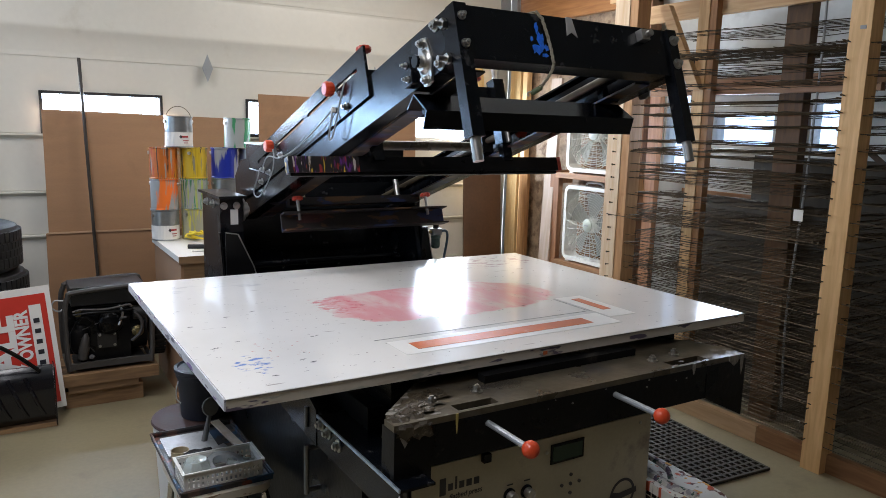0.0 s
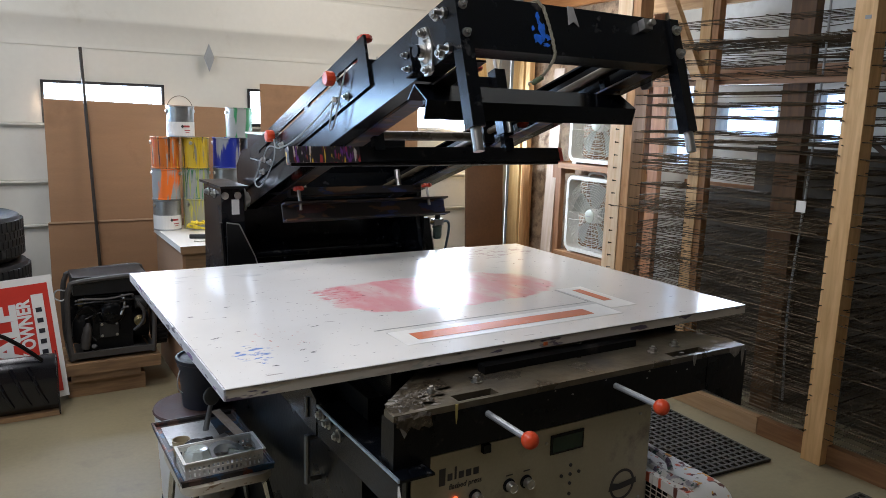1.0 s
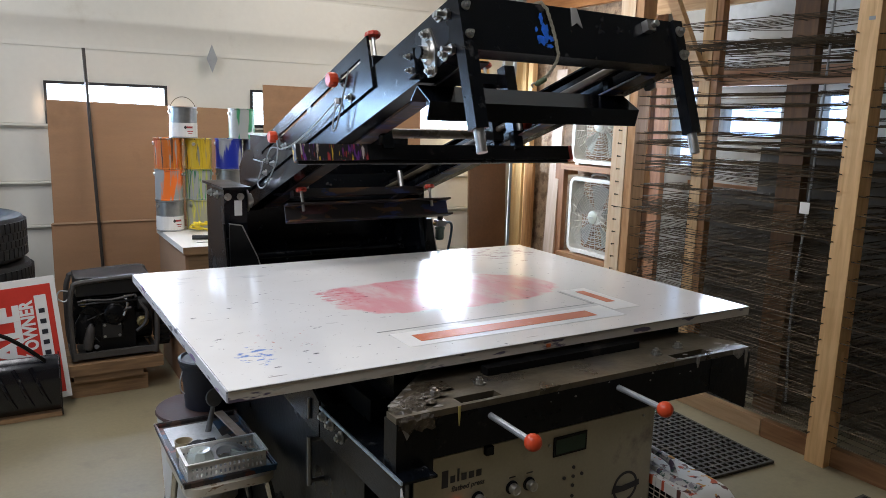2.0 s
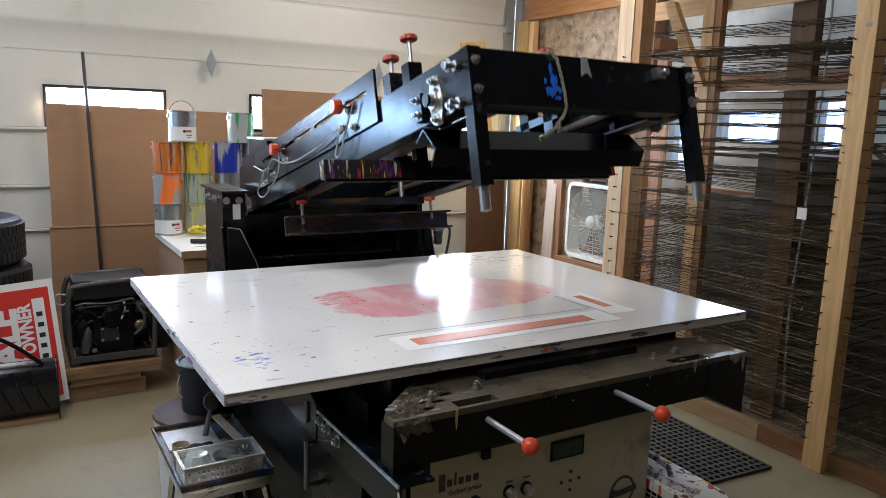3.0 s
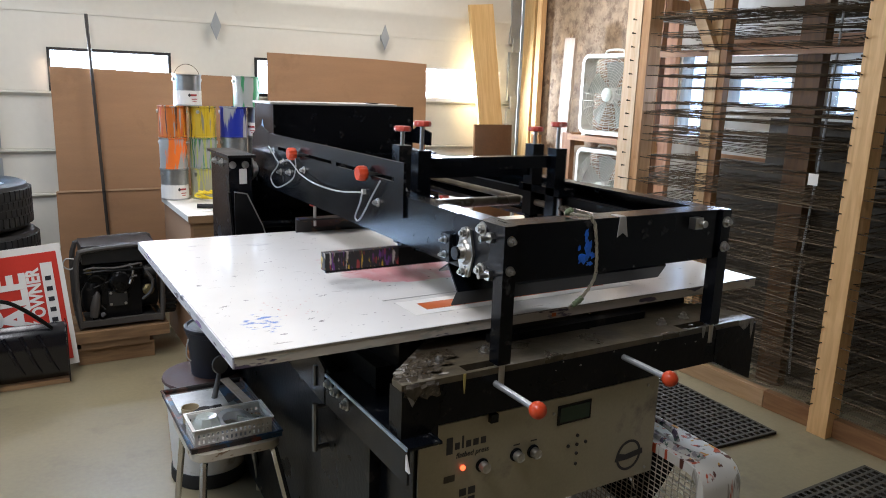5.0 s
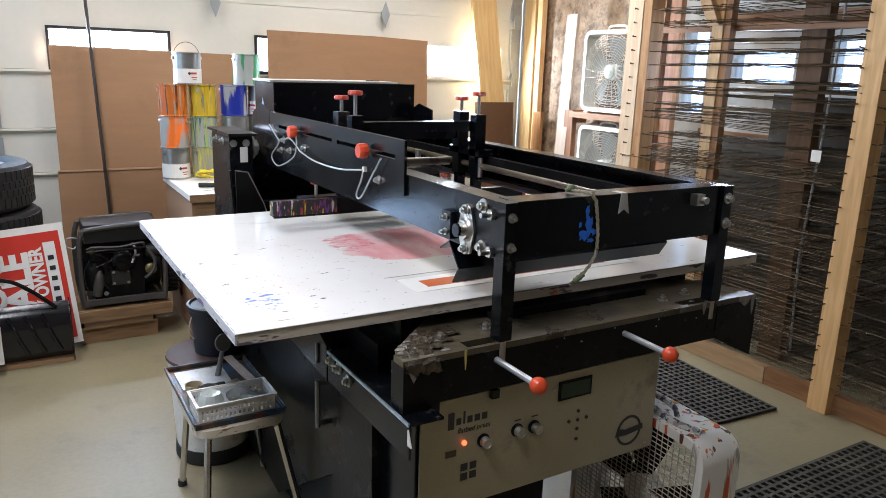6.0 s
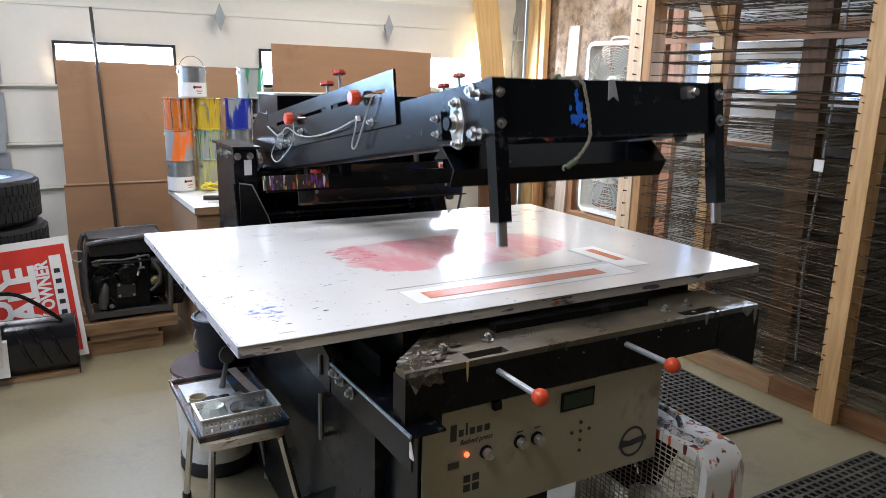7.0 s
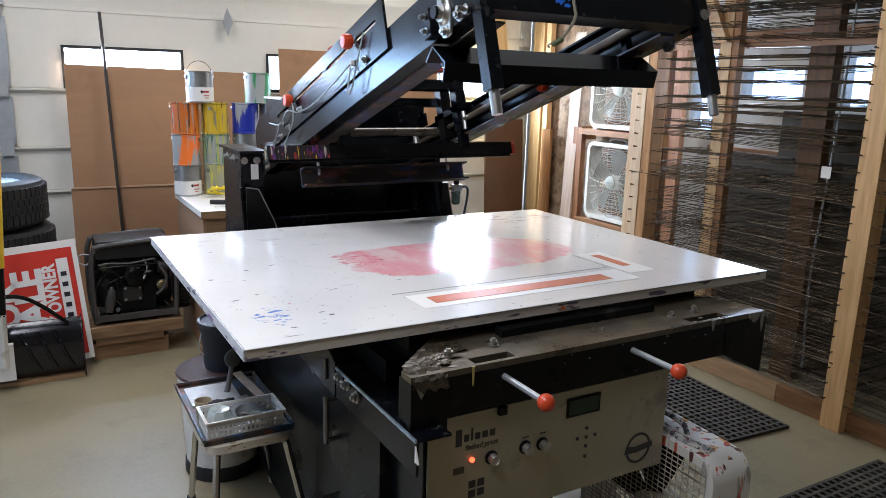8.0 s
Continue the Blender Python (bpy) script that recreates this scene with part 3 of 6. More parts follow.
def garage_door():
    """Sectional door: ribbed steel sections with end stiles, window openings, diamond hinge plates."""
    y = DOOR_Y
    d = thing("door_1", (1.0, y, 0), "cream ribbed steel sectional garage door, closed", "garage door", kind="structure")
    seams = [0, 0.45, 0.775, 1.033, 1.365, 1.80, 2.23, 2.62, CEIL_Z]
    wins = [(-2.62, -1.94), (-1.38, -0.70), (-0.10, 0.545), (1.10, 1.78), (2.34, 3.02)]
    x0, x1 = LEFT_X, 3.20
    for k, (a, b) in enumerate(zip(seams, seams[1:])):
        bm = bmesh.new()
        if k == 4:
            # the section with windows between 1.385 and 1.62
            xs = [x0] + [v for w in wins for v in w] + [x1]
            for i in range(0, len(xs), 2):
                bx(xs[i], xs[i + 1], y, y + 0.045, a + 0.003, b - 0.003, bm)
            for wa, wb in wins:
                bx(wa, wb, y, y + 0.045, a + 0.003, 1.385, bm)
                bx(wa, wb, y, y + 0.045, 1.595, b - 0.003, bm)
        else:
            bx(x0, x1, y, y + 0.045, a + 0.003, b - 0.003, bm)
        part("door_section", bm, CREAM, d)
        # a thin ledge at each low seam, a broad soft swelling on the upper sections
        if b < 1.5:
            part("rib", prism([(y - 0.026, b - 0.012), (y - 0.026, b - 0.004), (y, b - 0.003), (y, b - 0.03)], "x", x0, x1), CREAM, d, bevel=0.003)
        elif k > 4:
            ridge = [(y - 0.0004, a + 0.03), (y - 0.002, a + 0.06), (y - 0.007, a + 0.10), (y - 0.015, a + 0.135), (y - 0.023, a + 0.157), (y - 0.026, a + 0.17), (y - 0.025, a + 0.185), (y - 0.014, a + 0.29), (y - 0.005, b - 0.04), (y - 0.0004, b - 0.015)]
            part("rib", prism(ridge, "x", x0, x1), CREAM, d, smooth=True)
        if k:
            part("joint_strip", bx(x0, x1, y + 0.004, y + 0.030, a - 0.0028, a + 0.0028), CREAM, d)
        for sx in (-0.47, 3.10):
            part("stile", bx(sx, sx + 0.09, y - 0.03, y - 0.001, a + 0.01, b - 0.05), GREY_STEEL, d, bevel=0.003)
            part("hinge", bx(sx + 0.01, sx + 0.075, y - 0.055, y - 0.036, b - 0.05, b + 0.05), GREY_STEEL, d, bevel=0.004)
    for x, z in ((0.83, 1.79), (2.0, 1.79), (0.83, 2.62)):
        m = prism([(x, z - 0.085), (x + 0.033, z), (x, z + 0.085), (x - 0.033, z)], "y", y - 0.06, y - 0.052)
        part("diamond_plate", m, GREY_STEEL, d, "grey diamond-shaped plate", bevel=0.002)
        part("diamond_stem", bx(x - 0.012, x + 0.012, y - 0.053, y - 0.001, z - 0.02, z + 0.02), GREY_STEEL, d)
    for i, (wa, wb) in enumerate(wins):
        w = thing(f"window_{i + 6}", ((wa + wb) / 2, y, 1.385), "narrow bright door window with a dark rubber frame", "window", kind="structure")
        f = bmesh.new()
        t = 0.016
        for r in ((wa - t, wb + t, 1.595, 1.611), (wa - t, wb + t, 1.365, 1.385), (wa - t, wa, 1.385, 1.595), (wb, wb + t, 1.385, 1.595)):
            bx(r[0], r[1], y - 0.012, y - 0.001, r[2], r[3], f)
        part("window_frame", f, RUBBER if i < 4 else WHITE_PL, w, bevel=0.002)
        p = part("pane", bx(wa, wb, y + 0.02, y + 0.026, 1.385, 1.595), GLASS, w)
        p.visible_shadow = False
    # vertical track
    t = bx(3.205, 3.235, y - 0.10, y - 0.02, 0, CEIL_Z - 0.02)
    single("door_track", t, GREY_STEEL, "galvanised vertical door track", "track", kind="structure", bevel=0.004)


building()
garage_door()

# ---- the printing press: fixed part ----
CX = 0.886


def mirror(x):
    return 2 * CX - x


def press_base():
    base = thing("printing_press", (CX, 0.6, 0), "black steel flatbed printing press with a white laminate bed", "printing press")
    t = bx(0, 1.6, 0, 1.188, 0.8935, 0.9165)
    part("bed_board", t, TABLE_EDGE, base, "board edge stained with ink", bevel=0.002)
    part("bed_top", bx(0.0, 1.6, 0.0, 1.188, 0.9167, 0.92), TABLE_TOP, base, "glossy white laminate with pink stain and ink specks")
    part("edge_band", bx(0.0, 1.6, -0.0022, -0.0003, 0.9168, 0.9192), CHIP, base, "grey line along the laminate edge")
    part("left_edge_trim", bx(-0.004, -0.0005, 0.0, 1.188, 0.895, 0.9195), BLUE_LIT_EDGE, base)
    # locking plate in front of the bed, with two slots
    P = [(0.312, -0.108), (0.312, -0.085), (0.477, 0.071), (0.60, 0.11), (1.25, 0.11), (1.364, 0.0), (1.408, -0.108)]
    bm = prism(P, "z", 0.848, 0.862)
    for a, b in ((0.297, 0.46), (0.567, 1.13), (1.262, 1.402)):
        bx(a, b, -0.14, -0.108, 0.848, 0.862, bm)
    bx(0.297, 1.402, -0.152, -0.14, 0.848, 0.862, bm)
    part("lock_plate", bm, GREASY, base, "grimy worn steel plate", bevel=0.0015)
    part("apron", bx(0.297, 1.402, -0.152, -0.142, 0.756, 0.8475), BLACK_WORN, base)
    part("left_bracket", bx(0.296, 0.385, -0.156, -0.10, 0.722, 0.8475), BLACK_WORN, base, bevel=0.004)
    part("right_bracket", prism([(1.25, 0.756), (1.41, 0.68), (1.41, 0.8475), (1.25, 0.8475)], "y", -0.154, 0.05), BLACK_WORN, base, bevel=0.003)
    part("slot_channel", bx(0.445, 0.585, -0.14, -0.09, 0.79, 0.8475), BLACK, base)
    part("slot_channel", bx(1.115, 1.245, -0.14, -0.09, 0.79, 0.8475), BLACK, base)
    part("stop_bar", bx(0.605, 1.105, -0.028, 0.002, 0.8625, 0.8815), BLACK_WORN, base, bevel=0.003)
    for p in ((0.43, -0.075), (0.56, -0.06), (1.11, -0.085), (1.21, -0.07)):
        part("bolt", bolt((p[0], p[1], 0.862), (0, 0, 1), 0.010), STEEL, base)
    part("edge_clip", bx(0.803, 0.815, -0.003, -0.0003, 0.899, 0.908), TAPE, base, "small red square sticker")
    # release rods with red balls
    for x in (0.53, 0.912):
        r = part("release_rod", rod((x, -0.14, 0.825), (x + 0.006, -0.285, 0.82), 0.0075), GREY_STEEL, base)
        s = lathe([(0, -0.019)] + [(0.019 * math.cos(a), 0.019 * math.sin(a)) for a in [radians(-75 + 15 * i) for i in range(11)]] + [(0, 0.019)], (x + 0.006, -0.297, 0.82), (0, -1, 0), 20)
        part("ball_knob", s, RED_KNOB, r, "orange-red ball knob", smooth=True)
    control_box(base)
    # pedestal, rails and bracing under the bed
    part("pedestal", bx(0.36, 0.90, 0.10, 1.30, 0.0, 0.80), BLACK_WORN, base, bevel=0.004)
    part("pedestal_cover", prism([(0.30, 0.36), (0.30, 0.72), (1.22, 0.80), (1.30, 0.06), (0.80, 0.02)], "x", 0.325, 0.3595), BLACK_WORN, base)
    part("bed_rail", bx(0.40, 0.46, 0.06, 1.15, 0.80, 0.893), BLACK, base)
    part("bed_rail", bx(1.30, 1.36, 0.06, 1.15, 0.80, 0.893), BLACK, base)
    part("bed_cross", bx(0.46, 1.30, 0.20, 0.26, 0.82, 0.893), BLACK, base)
    part("bed_cross", bx(0.46, 1.30, 1.00, 1.06, 0.82, 0.893), BLACK, base)
    rail = bx(0.288, 0.294, -0.20, 0.24, 0.665, 0.745)
    bx(0.294, 0.37, -0.20, 0.24, 0.739, 0.745, rail)
    part("side_rail", rail, BLACK, base, "black angle rail with a worn edge tinted by a blue glint")
    # worn edge whose colour includes the blue window reflection
    part("side_rail_edge", bx(0.2850, 0.2890, -0.20, 0.24, 0.7405, 0.7480), EDGE_GLINT, base)
    part("side_plate", bx(0.345, 0.3525, -0.124, 0.30, 0.20, 0.735), BLACK, base)
    part("rail_clip", prism([(-0.215, 0.70), (-0.20, 0.735), (-0.20, 0.70)], "x", 0.284, 0.2875), SIGN_WHITE, base)
    # crumpled dirty tape wrapped round the worn corner
    wr = random.Random(4)
    for k in range(4):
        bm, nu, nv = bmesh.new(), 11, 7
        ox, oy = 0.300 + 0.034 * k, -0.152 + 0.030 * k
        rows = []
        for i in range(nu):
            row = []
            for j in range(nv):
                u, v = i / (nu - 1), j / (nv - 1)
                x = ox + 0.085 * u + wr.uniform(-0.004, 0.004)
                y = oy - 0.004 + 0.055 * v + wr.uniform(-0.004, 0.004)
                z = 0.8642 + wr.uniform(0, 0.0038) * (1 if 0 < i < nu - 1 else 0.3)
                if k == 0 and j < 3:
                    y, z = oy - 0.0055 - wr.uniform(0, 0.004), 0.864 - 0.014 * (3 - j) * wr.uniform(0.6, 1.0)
                row.append(bm.verts.new((x, y, z)))
            rows.append(row)
        for i in range(nu - 1):
            for j in range(nv - 1):
                bm.faces.new((rows[i][j], rows[i + 1][j], rows[i + 1][j + 1], rows[i][j + 1]))
        part("crumpled_tape", bm, OLD_TAPE, base, "crumpled dirty brown tape")
    chips = random.Random(11)
    spots = [(0.312 + 0.16 * k / 9, -0.085 + 0.155 * k / 9) for k in range(10)] + [(0.30, -0.12), (0.32, -0.135), (0.36, -0.14), (0.345, -0.10), (0.40, -0.13),
             (1.13, -0.135), (1.17, -0.12), (1.27, -0.13), (1.33, -0.13), (1.37, -0.10), (1.38, -0.06), (1.36, -0.02), (1.34, -0.09)]
    for k, (x, y) in enumerate(spots):
        n, r = chips.randint(5, 7), chips.uniform(0.003, 0.011)
        pts = [(x + 0.008 + r * chips.uniform(0.2, 1.5) * math.cos(2 * math.pi * i / n) * 1.5, min(y - 0.004, 0.06) + r * chips.uniform(0.2, 1.3) * math.sin(2 * math.pi * i / n)) for i in range(n)]
        part("worn_chip", prism(pts, "z", 0.8622, 0.8627 + 0.0003 * (k % 3)), CHIP, base)
    for x, w, h in ((0.305, 0.03, 0.05), (0.352, 0.02, 0.025), (0.445, 0.006, 0.045), (1.19, 0.012, 0.03), (1.335, 0.05, 0.03), (1.385, 0.016, 0.06)):
        part("worn_chip", prism([(x, 0.862), (x + w, 0.862), (x + w * 0.8, 0.862 - h * 0.7), (x + w * 0.5, 0.862 - h), (x + w * 0.1, 0.862 - h * 0.5)], "y", -0.1572 if x < 0.38 else -0.1548, -0.1563 if x < 0.38 else -0.1522), CHIP if w > 0.01 else YELLOW_CHIP, base)
    for k in range(9):
        x, zc = chips.uniform(0.62, 1.38), chips.choice((0.8475, 0.848, 0.83))
        n, r = chips.randint(4, 6), chips.uniform(0.0012, 0.0038)
        pts = [(x + r * chips.uniform(0.5, 1.6) * math.cos(2 * math.pi * i / n), zc - 0.004 + r * chips.uniform(0.4, 1.2) * math.sin(2 * math.pi * i / n)) for i in range(n)]
        part("worn_chip", prism(pts, "y", -0.1532, -0.1522), CHIP, base)
    part("upper_plate", prism([(0.25, 0.66), (0.25, 0.755), (0.36, 0.80), (0.70, 0.80), (0.70, 0.69)], "x", 0.288, 0.294), BLACK, base, bevel=0.002)
    for y, z in ((0.211, 0.732), (0.167, 0.727), (0.107, 0.718)):
        part("bolt", bolt((0.288, y, z), (-1, 0, 0), 0.011), STEEL, base)
    part("stud", rod((0.285, 0.309, 0.69), (0.285, 0.309, 0.745), 0.005), STEEL_DULL, base)
    part("cabinet_door", bx(0.318, 0.358, 0.04, 0.29, 0.05, 0.655), BLACK_WORN, base, bevel=0.003)
    h = rod((0.285, 0.308, 0.505), (0.285, 0.308, 0.64), 0.0075, 8)
    rod((0.285, 0.308, 0.515), (0.325, 0.308, 0.515), 0.007, 8, h)
    rod((0.285, 0.308, 0.63), (0.325, 0.308, 0.63), 0.007, 8, h)
    part("cabinet_handle", h, STEEL_DULL, base, "upright steel bar handle")
    # rear frame that carries the hinge
    for s in (0, 1):
        a, b = (1.257, 1.285) if s else (0.385, 0.475)
        post = prism([(1.50, 1.03), (1.50, 1.165), (1.78, 1.165), (1.78, 0.0), (1.30, 0.0), (1.30, 0.30)], "x", a, b)
        part("rear_post", post, BLACK, base, bevel=0.004)
        a, b = (1.254, 1.295) if s else (0.372, 0.482)
        part("post_cap", bx(a, b, 1.46, 1.80, 1.166, 1.176), BLACK_WORN, base, bevel=0.002)
        a, b = (1.2855, 1.292) if s else (0.377, 0.385)
        part("post_flange", prism([(1.485, 1.03), (1.505, 1.03), (1.315, 0.30), (1.295, 0.30)], "x", a, b), BLACK_WORN, base)
        if not s:
            bearing = lathe([(0.045, 0), (0.045, 0.008), (0.03, 0.012), (0.03, 0.022), (0.014, 0.022), (0.014, 0.03), (0, 0.03)], (0.476, 1.525, 1.115), (1, 0, 0), 24)
            part("hinge_bearing", bearing, STEEL, base, "greasy steel flange bearing", smooth=True)
    gus = prism([(0.386, 1.036), (0.432, 1.028), (0.492, 0.90), (0.545, 0.72), (0.386, 0.72)], "y", 1.428, 1.436)
    part("gusset", gus, BLACK_WORN, base, "slanted black gusset plate")
    part("gusset_edge", prism([(0.432, 1.031), (0.436, 1.031), (0.496, 0.901), (0.549, 0.72), (0.5455, 0.72), (0.4925, 0.90)], "y", 1.426, 1.437), WORN_RIM, base, "bare worn edge")
    part("gusset_edge", prism([(0.386, 1.0365), (0.386, 1.040), (0.432, 1.032), (0.432, 1.0285)], "y", 1.426, 1.437), WORN_RIM, base, "bare worn edge")
    gus = prism([(1.286, 1.02), (1.262, 1.02), (1.262, 0.72), (1.345, 0.72), (1.31, 0.90)], "y", 1.428, 1.436)
    part("gusset", gus, BLACK_WORN, base, "slanted black gusset plate")
    part("gusset_edge", prism([(1.2865, 1.02), (1.3105, 0.90), (1.3455, 0.72), (1.349, 0.72), (1.314, 0.90), (1.290, 1.02)], "y", 1.426, 1.437), WORN_RIM, base, "bare worn edge")
    # air regulator on the slim post
    reg = part("air_regulator", lathe([(0, 0), (0.016, 0.002), (0.021, 0.012), (0.021, 0.05), (0.024, 0.052), (0.024, 0.062), (0.012, 0.066), (0, 0.066)], (1.375, 1.50, 0.905), (0, 0, 1), 18), BOWL, base, "grey-green regulator bowl", smooth=True)
    part("regulator_block", bx(1.352, 1.398, 1.482, 1.518, 0.9712, 1.0), GREY_STEEL, reg, bevel=0.003)
    part("regulator_knob", rod((1.375, 1.50, 1.0), (1.375, 1.50, 1.024), 0.013, 14), RUBBER, reg, smooth=True)
    part("pipe_nipple", rod((1.2925, 1.50, 0.985), (1.352, 1.50, 0.985), 0.007, 10), BRASS_FIT, reg)
    part("air_hose", spline([(1.398, 1.50, 0.985), (1.43, 1.50, 0.985), (1.445, 1.51, 0.95), (1.44, 1.53, 0.85), (1.42, 1.56, 0.70)], 0.006, 8, 5), HOSE_BLUE, reg, smooth=True)
    for y, z in ((1.60, 1.135), (1.70, 1.135)):
        part("bolt", bolt((0.385, y, z), (-1, 0, 0), 0.012), STEEL, base)
    for x, z in ((0.40, 1.135), (0.45, 1.135)):
        part("bolt", bolt((x, 1.50, z), (0, -1, 0), 0.010), STEEL, base)
    part("sticker", bx(0.425, 0.455, 1.4975, 1.4995, 1.06, 1.12), SIGN_WHITE, base)
    part("torsion_shaft", rod((0.476, 1.60, 0.872), (1.257, 1.60, 0.872), 0.017, 14), BLACK, base, smooth=True)
    part("back_panel", bx(0.476, 1.257, 1.74, 1.76, 0.25, 1.06), BLACK, base)
    part("lower_beam", bx(0.476, 1.257, 1.44, 1.52, 0.70, 0.80), BLACK, base)
    hood = bx(0.598, 1.25, 1.60, 1.86, 1.075, 1.368)
    part("motor_hood", hood, BLACK, base, bevel=0.003)
    part("hood_lid", bx(0.592, 1.18, 1.63, 1.87, 1.3685, 1.376), LID, base, "pale lid edge")
    part("hood_tag", bx(1.07, 1.12, 1.70, 1.73, 1.3765, 1.380), BLACK_WORN, base)
    part("hood_mark", prism([(1.74, 1.20), (1.72, 1.25), (1.75, 1.30), (1.775, 1.24), (1.77, 1.20)], "x", 0.5965, 0.5978), PALE_BLUE, base)
    part("hood_foot", bx(0.60, 0.66, 1.765, 1.85, 0.90, 1.075), BLACK, base)
    part("hood_foot", bx(1.185, 1.245, 1.765, 1.85, 0.90, 1.075), BLACK, base)
    return base


STEEL_DULL = mat("dull_grey_steel", (0.20, 0.20, 0.20), 0.45, 0.8, 0.2, 20, 0.05)
WORN_RIM = mat("bare_worn_rim", (0.30, 0.29, 0.27), 0.4, 0.5, 0.3, 40, 0.1)
BOWL = mat("grey_green_bowl", (0.16, 0.24, 0.22), 0.3, 0, 0.2, 30, 0.05)
BRASS_FIT = mat("dull_brass_nipple", (0.30, 0.23, 0.10), 0.4, 0.8, 0.2)
HOSE_BLUE = mat("grey_blue_hose", (0.10, 0.16, 0.22), 0.4)
CHIP = mat("grey_tape_residue", (0.22, 0.205, 0.18), 0.5, 0, 0.35, 60, 0.2, 120, (0.12, 0.10, 0.09), 0.3, 40)
DIAL_CAP = mat("spun_metal_cap", (0.50, 0.49, 0.46), 0.36, 0.9, 0.25, 60, 0.05)
OLD_TAPE = mat("crumpled_dirty_tape", (0.040, 0.030, 0.018), 0.30, 0.0, 0.6, 40, 0.2, 200, (0.22, 0.185, 0.13), 0.16, 45)
YELLOW_CHIP = mat("old_yellow_drip", (0.42, 0.34, 0.10), 0.5)
EDGE_GLINT = mat("worn_edge_blue_glint", (0.55, 0.68, 0.85), 0.35, 0.9, 0.2, 30, 0.05)
LID = mat("pale_grey_lid", (0.55, 0.54, 0.50), 0.45, 0.2, 0.1)
PALE_BLUE = mat("pale_blue_smear", (0.25, 0.36, 0.50), 0.5, 0, 0.2, 40)
# inked edge; bluish base and violet patches also carry the blue doorway light
BLUE_LIT_EDGE = splatter("bed_edge_blue_lit_with_inks", (0.62, 0.63, 0.66), [(0.20, 0.12, 0.30), (0.10, 0.10, 0.14), (0.50, 0.50, 0.55)], (20, 12, 60), 0.4)


def control_box(base):
    y = -0.13
    part("control_box", bx(0.357, 1.066, y + 0.003, 0.099, 0.47, 0.74), BLACK_WORN, base, bevel=0.003)
    pan = part("control_panel", bx(0.353, 1.07, y - 0.002, y + 0.0025, 0.468, 0.742), ALU, base, "brushed grey control panel with dials", bevel=0.001)
    f = y - 0.002
    for x, z in ((0.395, 0.725), (1.03, 0.722), (0.40, 0.50), (1.045, 0.485), (0.72, 0.705)):
        part("screw", rod((x, f, z), (x, f - 0.003, z), 0.004, 8), STEEL, pan)
    for x, z in ((0.613, 0.625), (0.663, 0.622), (0.518, 0.622)):
        dl = part("dial", lathe([(0.0165, 0), (0.0165, 0.003), (0.0135, 0.005), (0.0135, 0.006), (0, 0.006)], (x, f, z), (0, -1, 0), 20), BLACK, pan, "black skirted dial with a bright metal knob", smooth=True)
        part("dial_cap", lathe([(0.0125, 0.006), (0.0125, 0.020), (0.0115, 0.0225), (0.010, 0.0225), (0.0095, 0.0215), (0, 0.0215)], (x, f, z), (0, -1, 0), 24), DIAL_CAP, dl, smooth=True)
    part("indicator", lathe([(0.006, 0), (0.006, 0.004), (0.003, 0.007), (0, 0.007)], (0.466, f, 0.628), (0, -1, 0), 12), LED, pan, "lit red indicator", smooth=True)
    lc = part("display_bezel", bx(0.732, 0.836, f - 0.003, f, 0.672, 0.722), BLACK, pan, bevel=0.001)
    part("display", bx(0.738, 0.830, f - 0.0042, f - 0.0032, 0.678, 0.716), LCD, lc, "unlit green-grey display")
    for x, z in ((0.80, 0.632), (0.80, 0.608), (0.80, 0.584), (0.772, 0.609), (0.828, 0.609), (0.80, 0.556)):
        part("button", rod((x, f, z), (x, f - 0.003, z), 0.0045, 10), PRINT, pan)
    # emblem as a plain ring with a bar, name as plain bars
    ring = lathe([(0.036, 0), (0.036, 0.001), (0.043, 0.001), (0.043, 0), (0.036, 0)], (0.983, f, 0.535), (0, -1, 0), 30)
    part("emblem_ring", ring, PRINT, pan)
    part("emblem_bar", prism([(0.935, 0.525), (0.94, 0.548), (0.97, 0.540), (1.03, 0.546), (1.032, 0.530), (0.98, 0.524)], "y", f - 0.0018, f - 0.0011), PRINT, pan)
    for x0, x1, z0, z1 in ((0.422, 0.438, 0.668, 0.708), (0.444, 0.456, 0.676, 0.692), (0.462, 0.467, 0.676, 0.706), (0.473, 0.486, 0.676, 0.692), (0.492, 0.506, 0.676, 0.692), (0.512, 0.526, 0.676, 0.692)):
        part("name_bar", bx(x0, x1, f - 0.001, f, z0, z1), PRINT, pan)
    text_part("flatbed press", 0.019, Matrix.Translation((0.447, f - 0.0006, 0.654)) @ Euler((radians(90), 0, 0)).to_matrix().to_4x4(), PRINT, pan, "lettering", shear=0.2, depth=0.0004, sx=0.9)
    for i in range(2):
        for j in range(2):
            part("vent_square", bx(0.46 + 0.024 * i, 0.478 + 0.024 * i, f - 0.001, f, 0.533 + 0.024 * j, 0.551 + 0.024 * j), PRINT, pan)
    part("label_smudge", bx(0.418, 0.446, f - 0.001, f, 0.600, 0.616), GREASY, pan)
    for x in (0.605, 0.655):
        part("tick_mark", bx(x, x + 0.018, f - 0.001, f, 0.648, 0.651), PRINT, pan)
    part("cable_clip", bx(0.53, 0.55, f - 0.012, f, 0.725, 0.745), BLACK, pan)


press_base()

# ---- the printing press: hinged head ----
LUG = [(1.601, 1.05), (1.601, 1.2095), (1.425, 1.2095), (1.425, 1.266), (1.54, 1.288), (1.64, 1.247), (1.66, 1.12), (1.64, 1.05)]
HINGE = (CX, 1.664, 0.84)


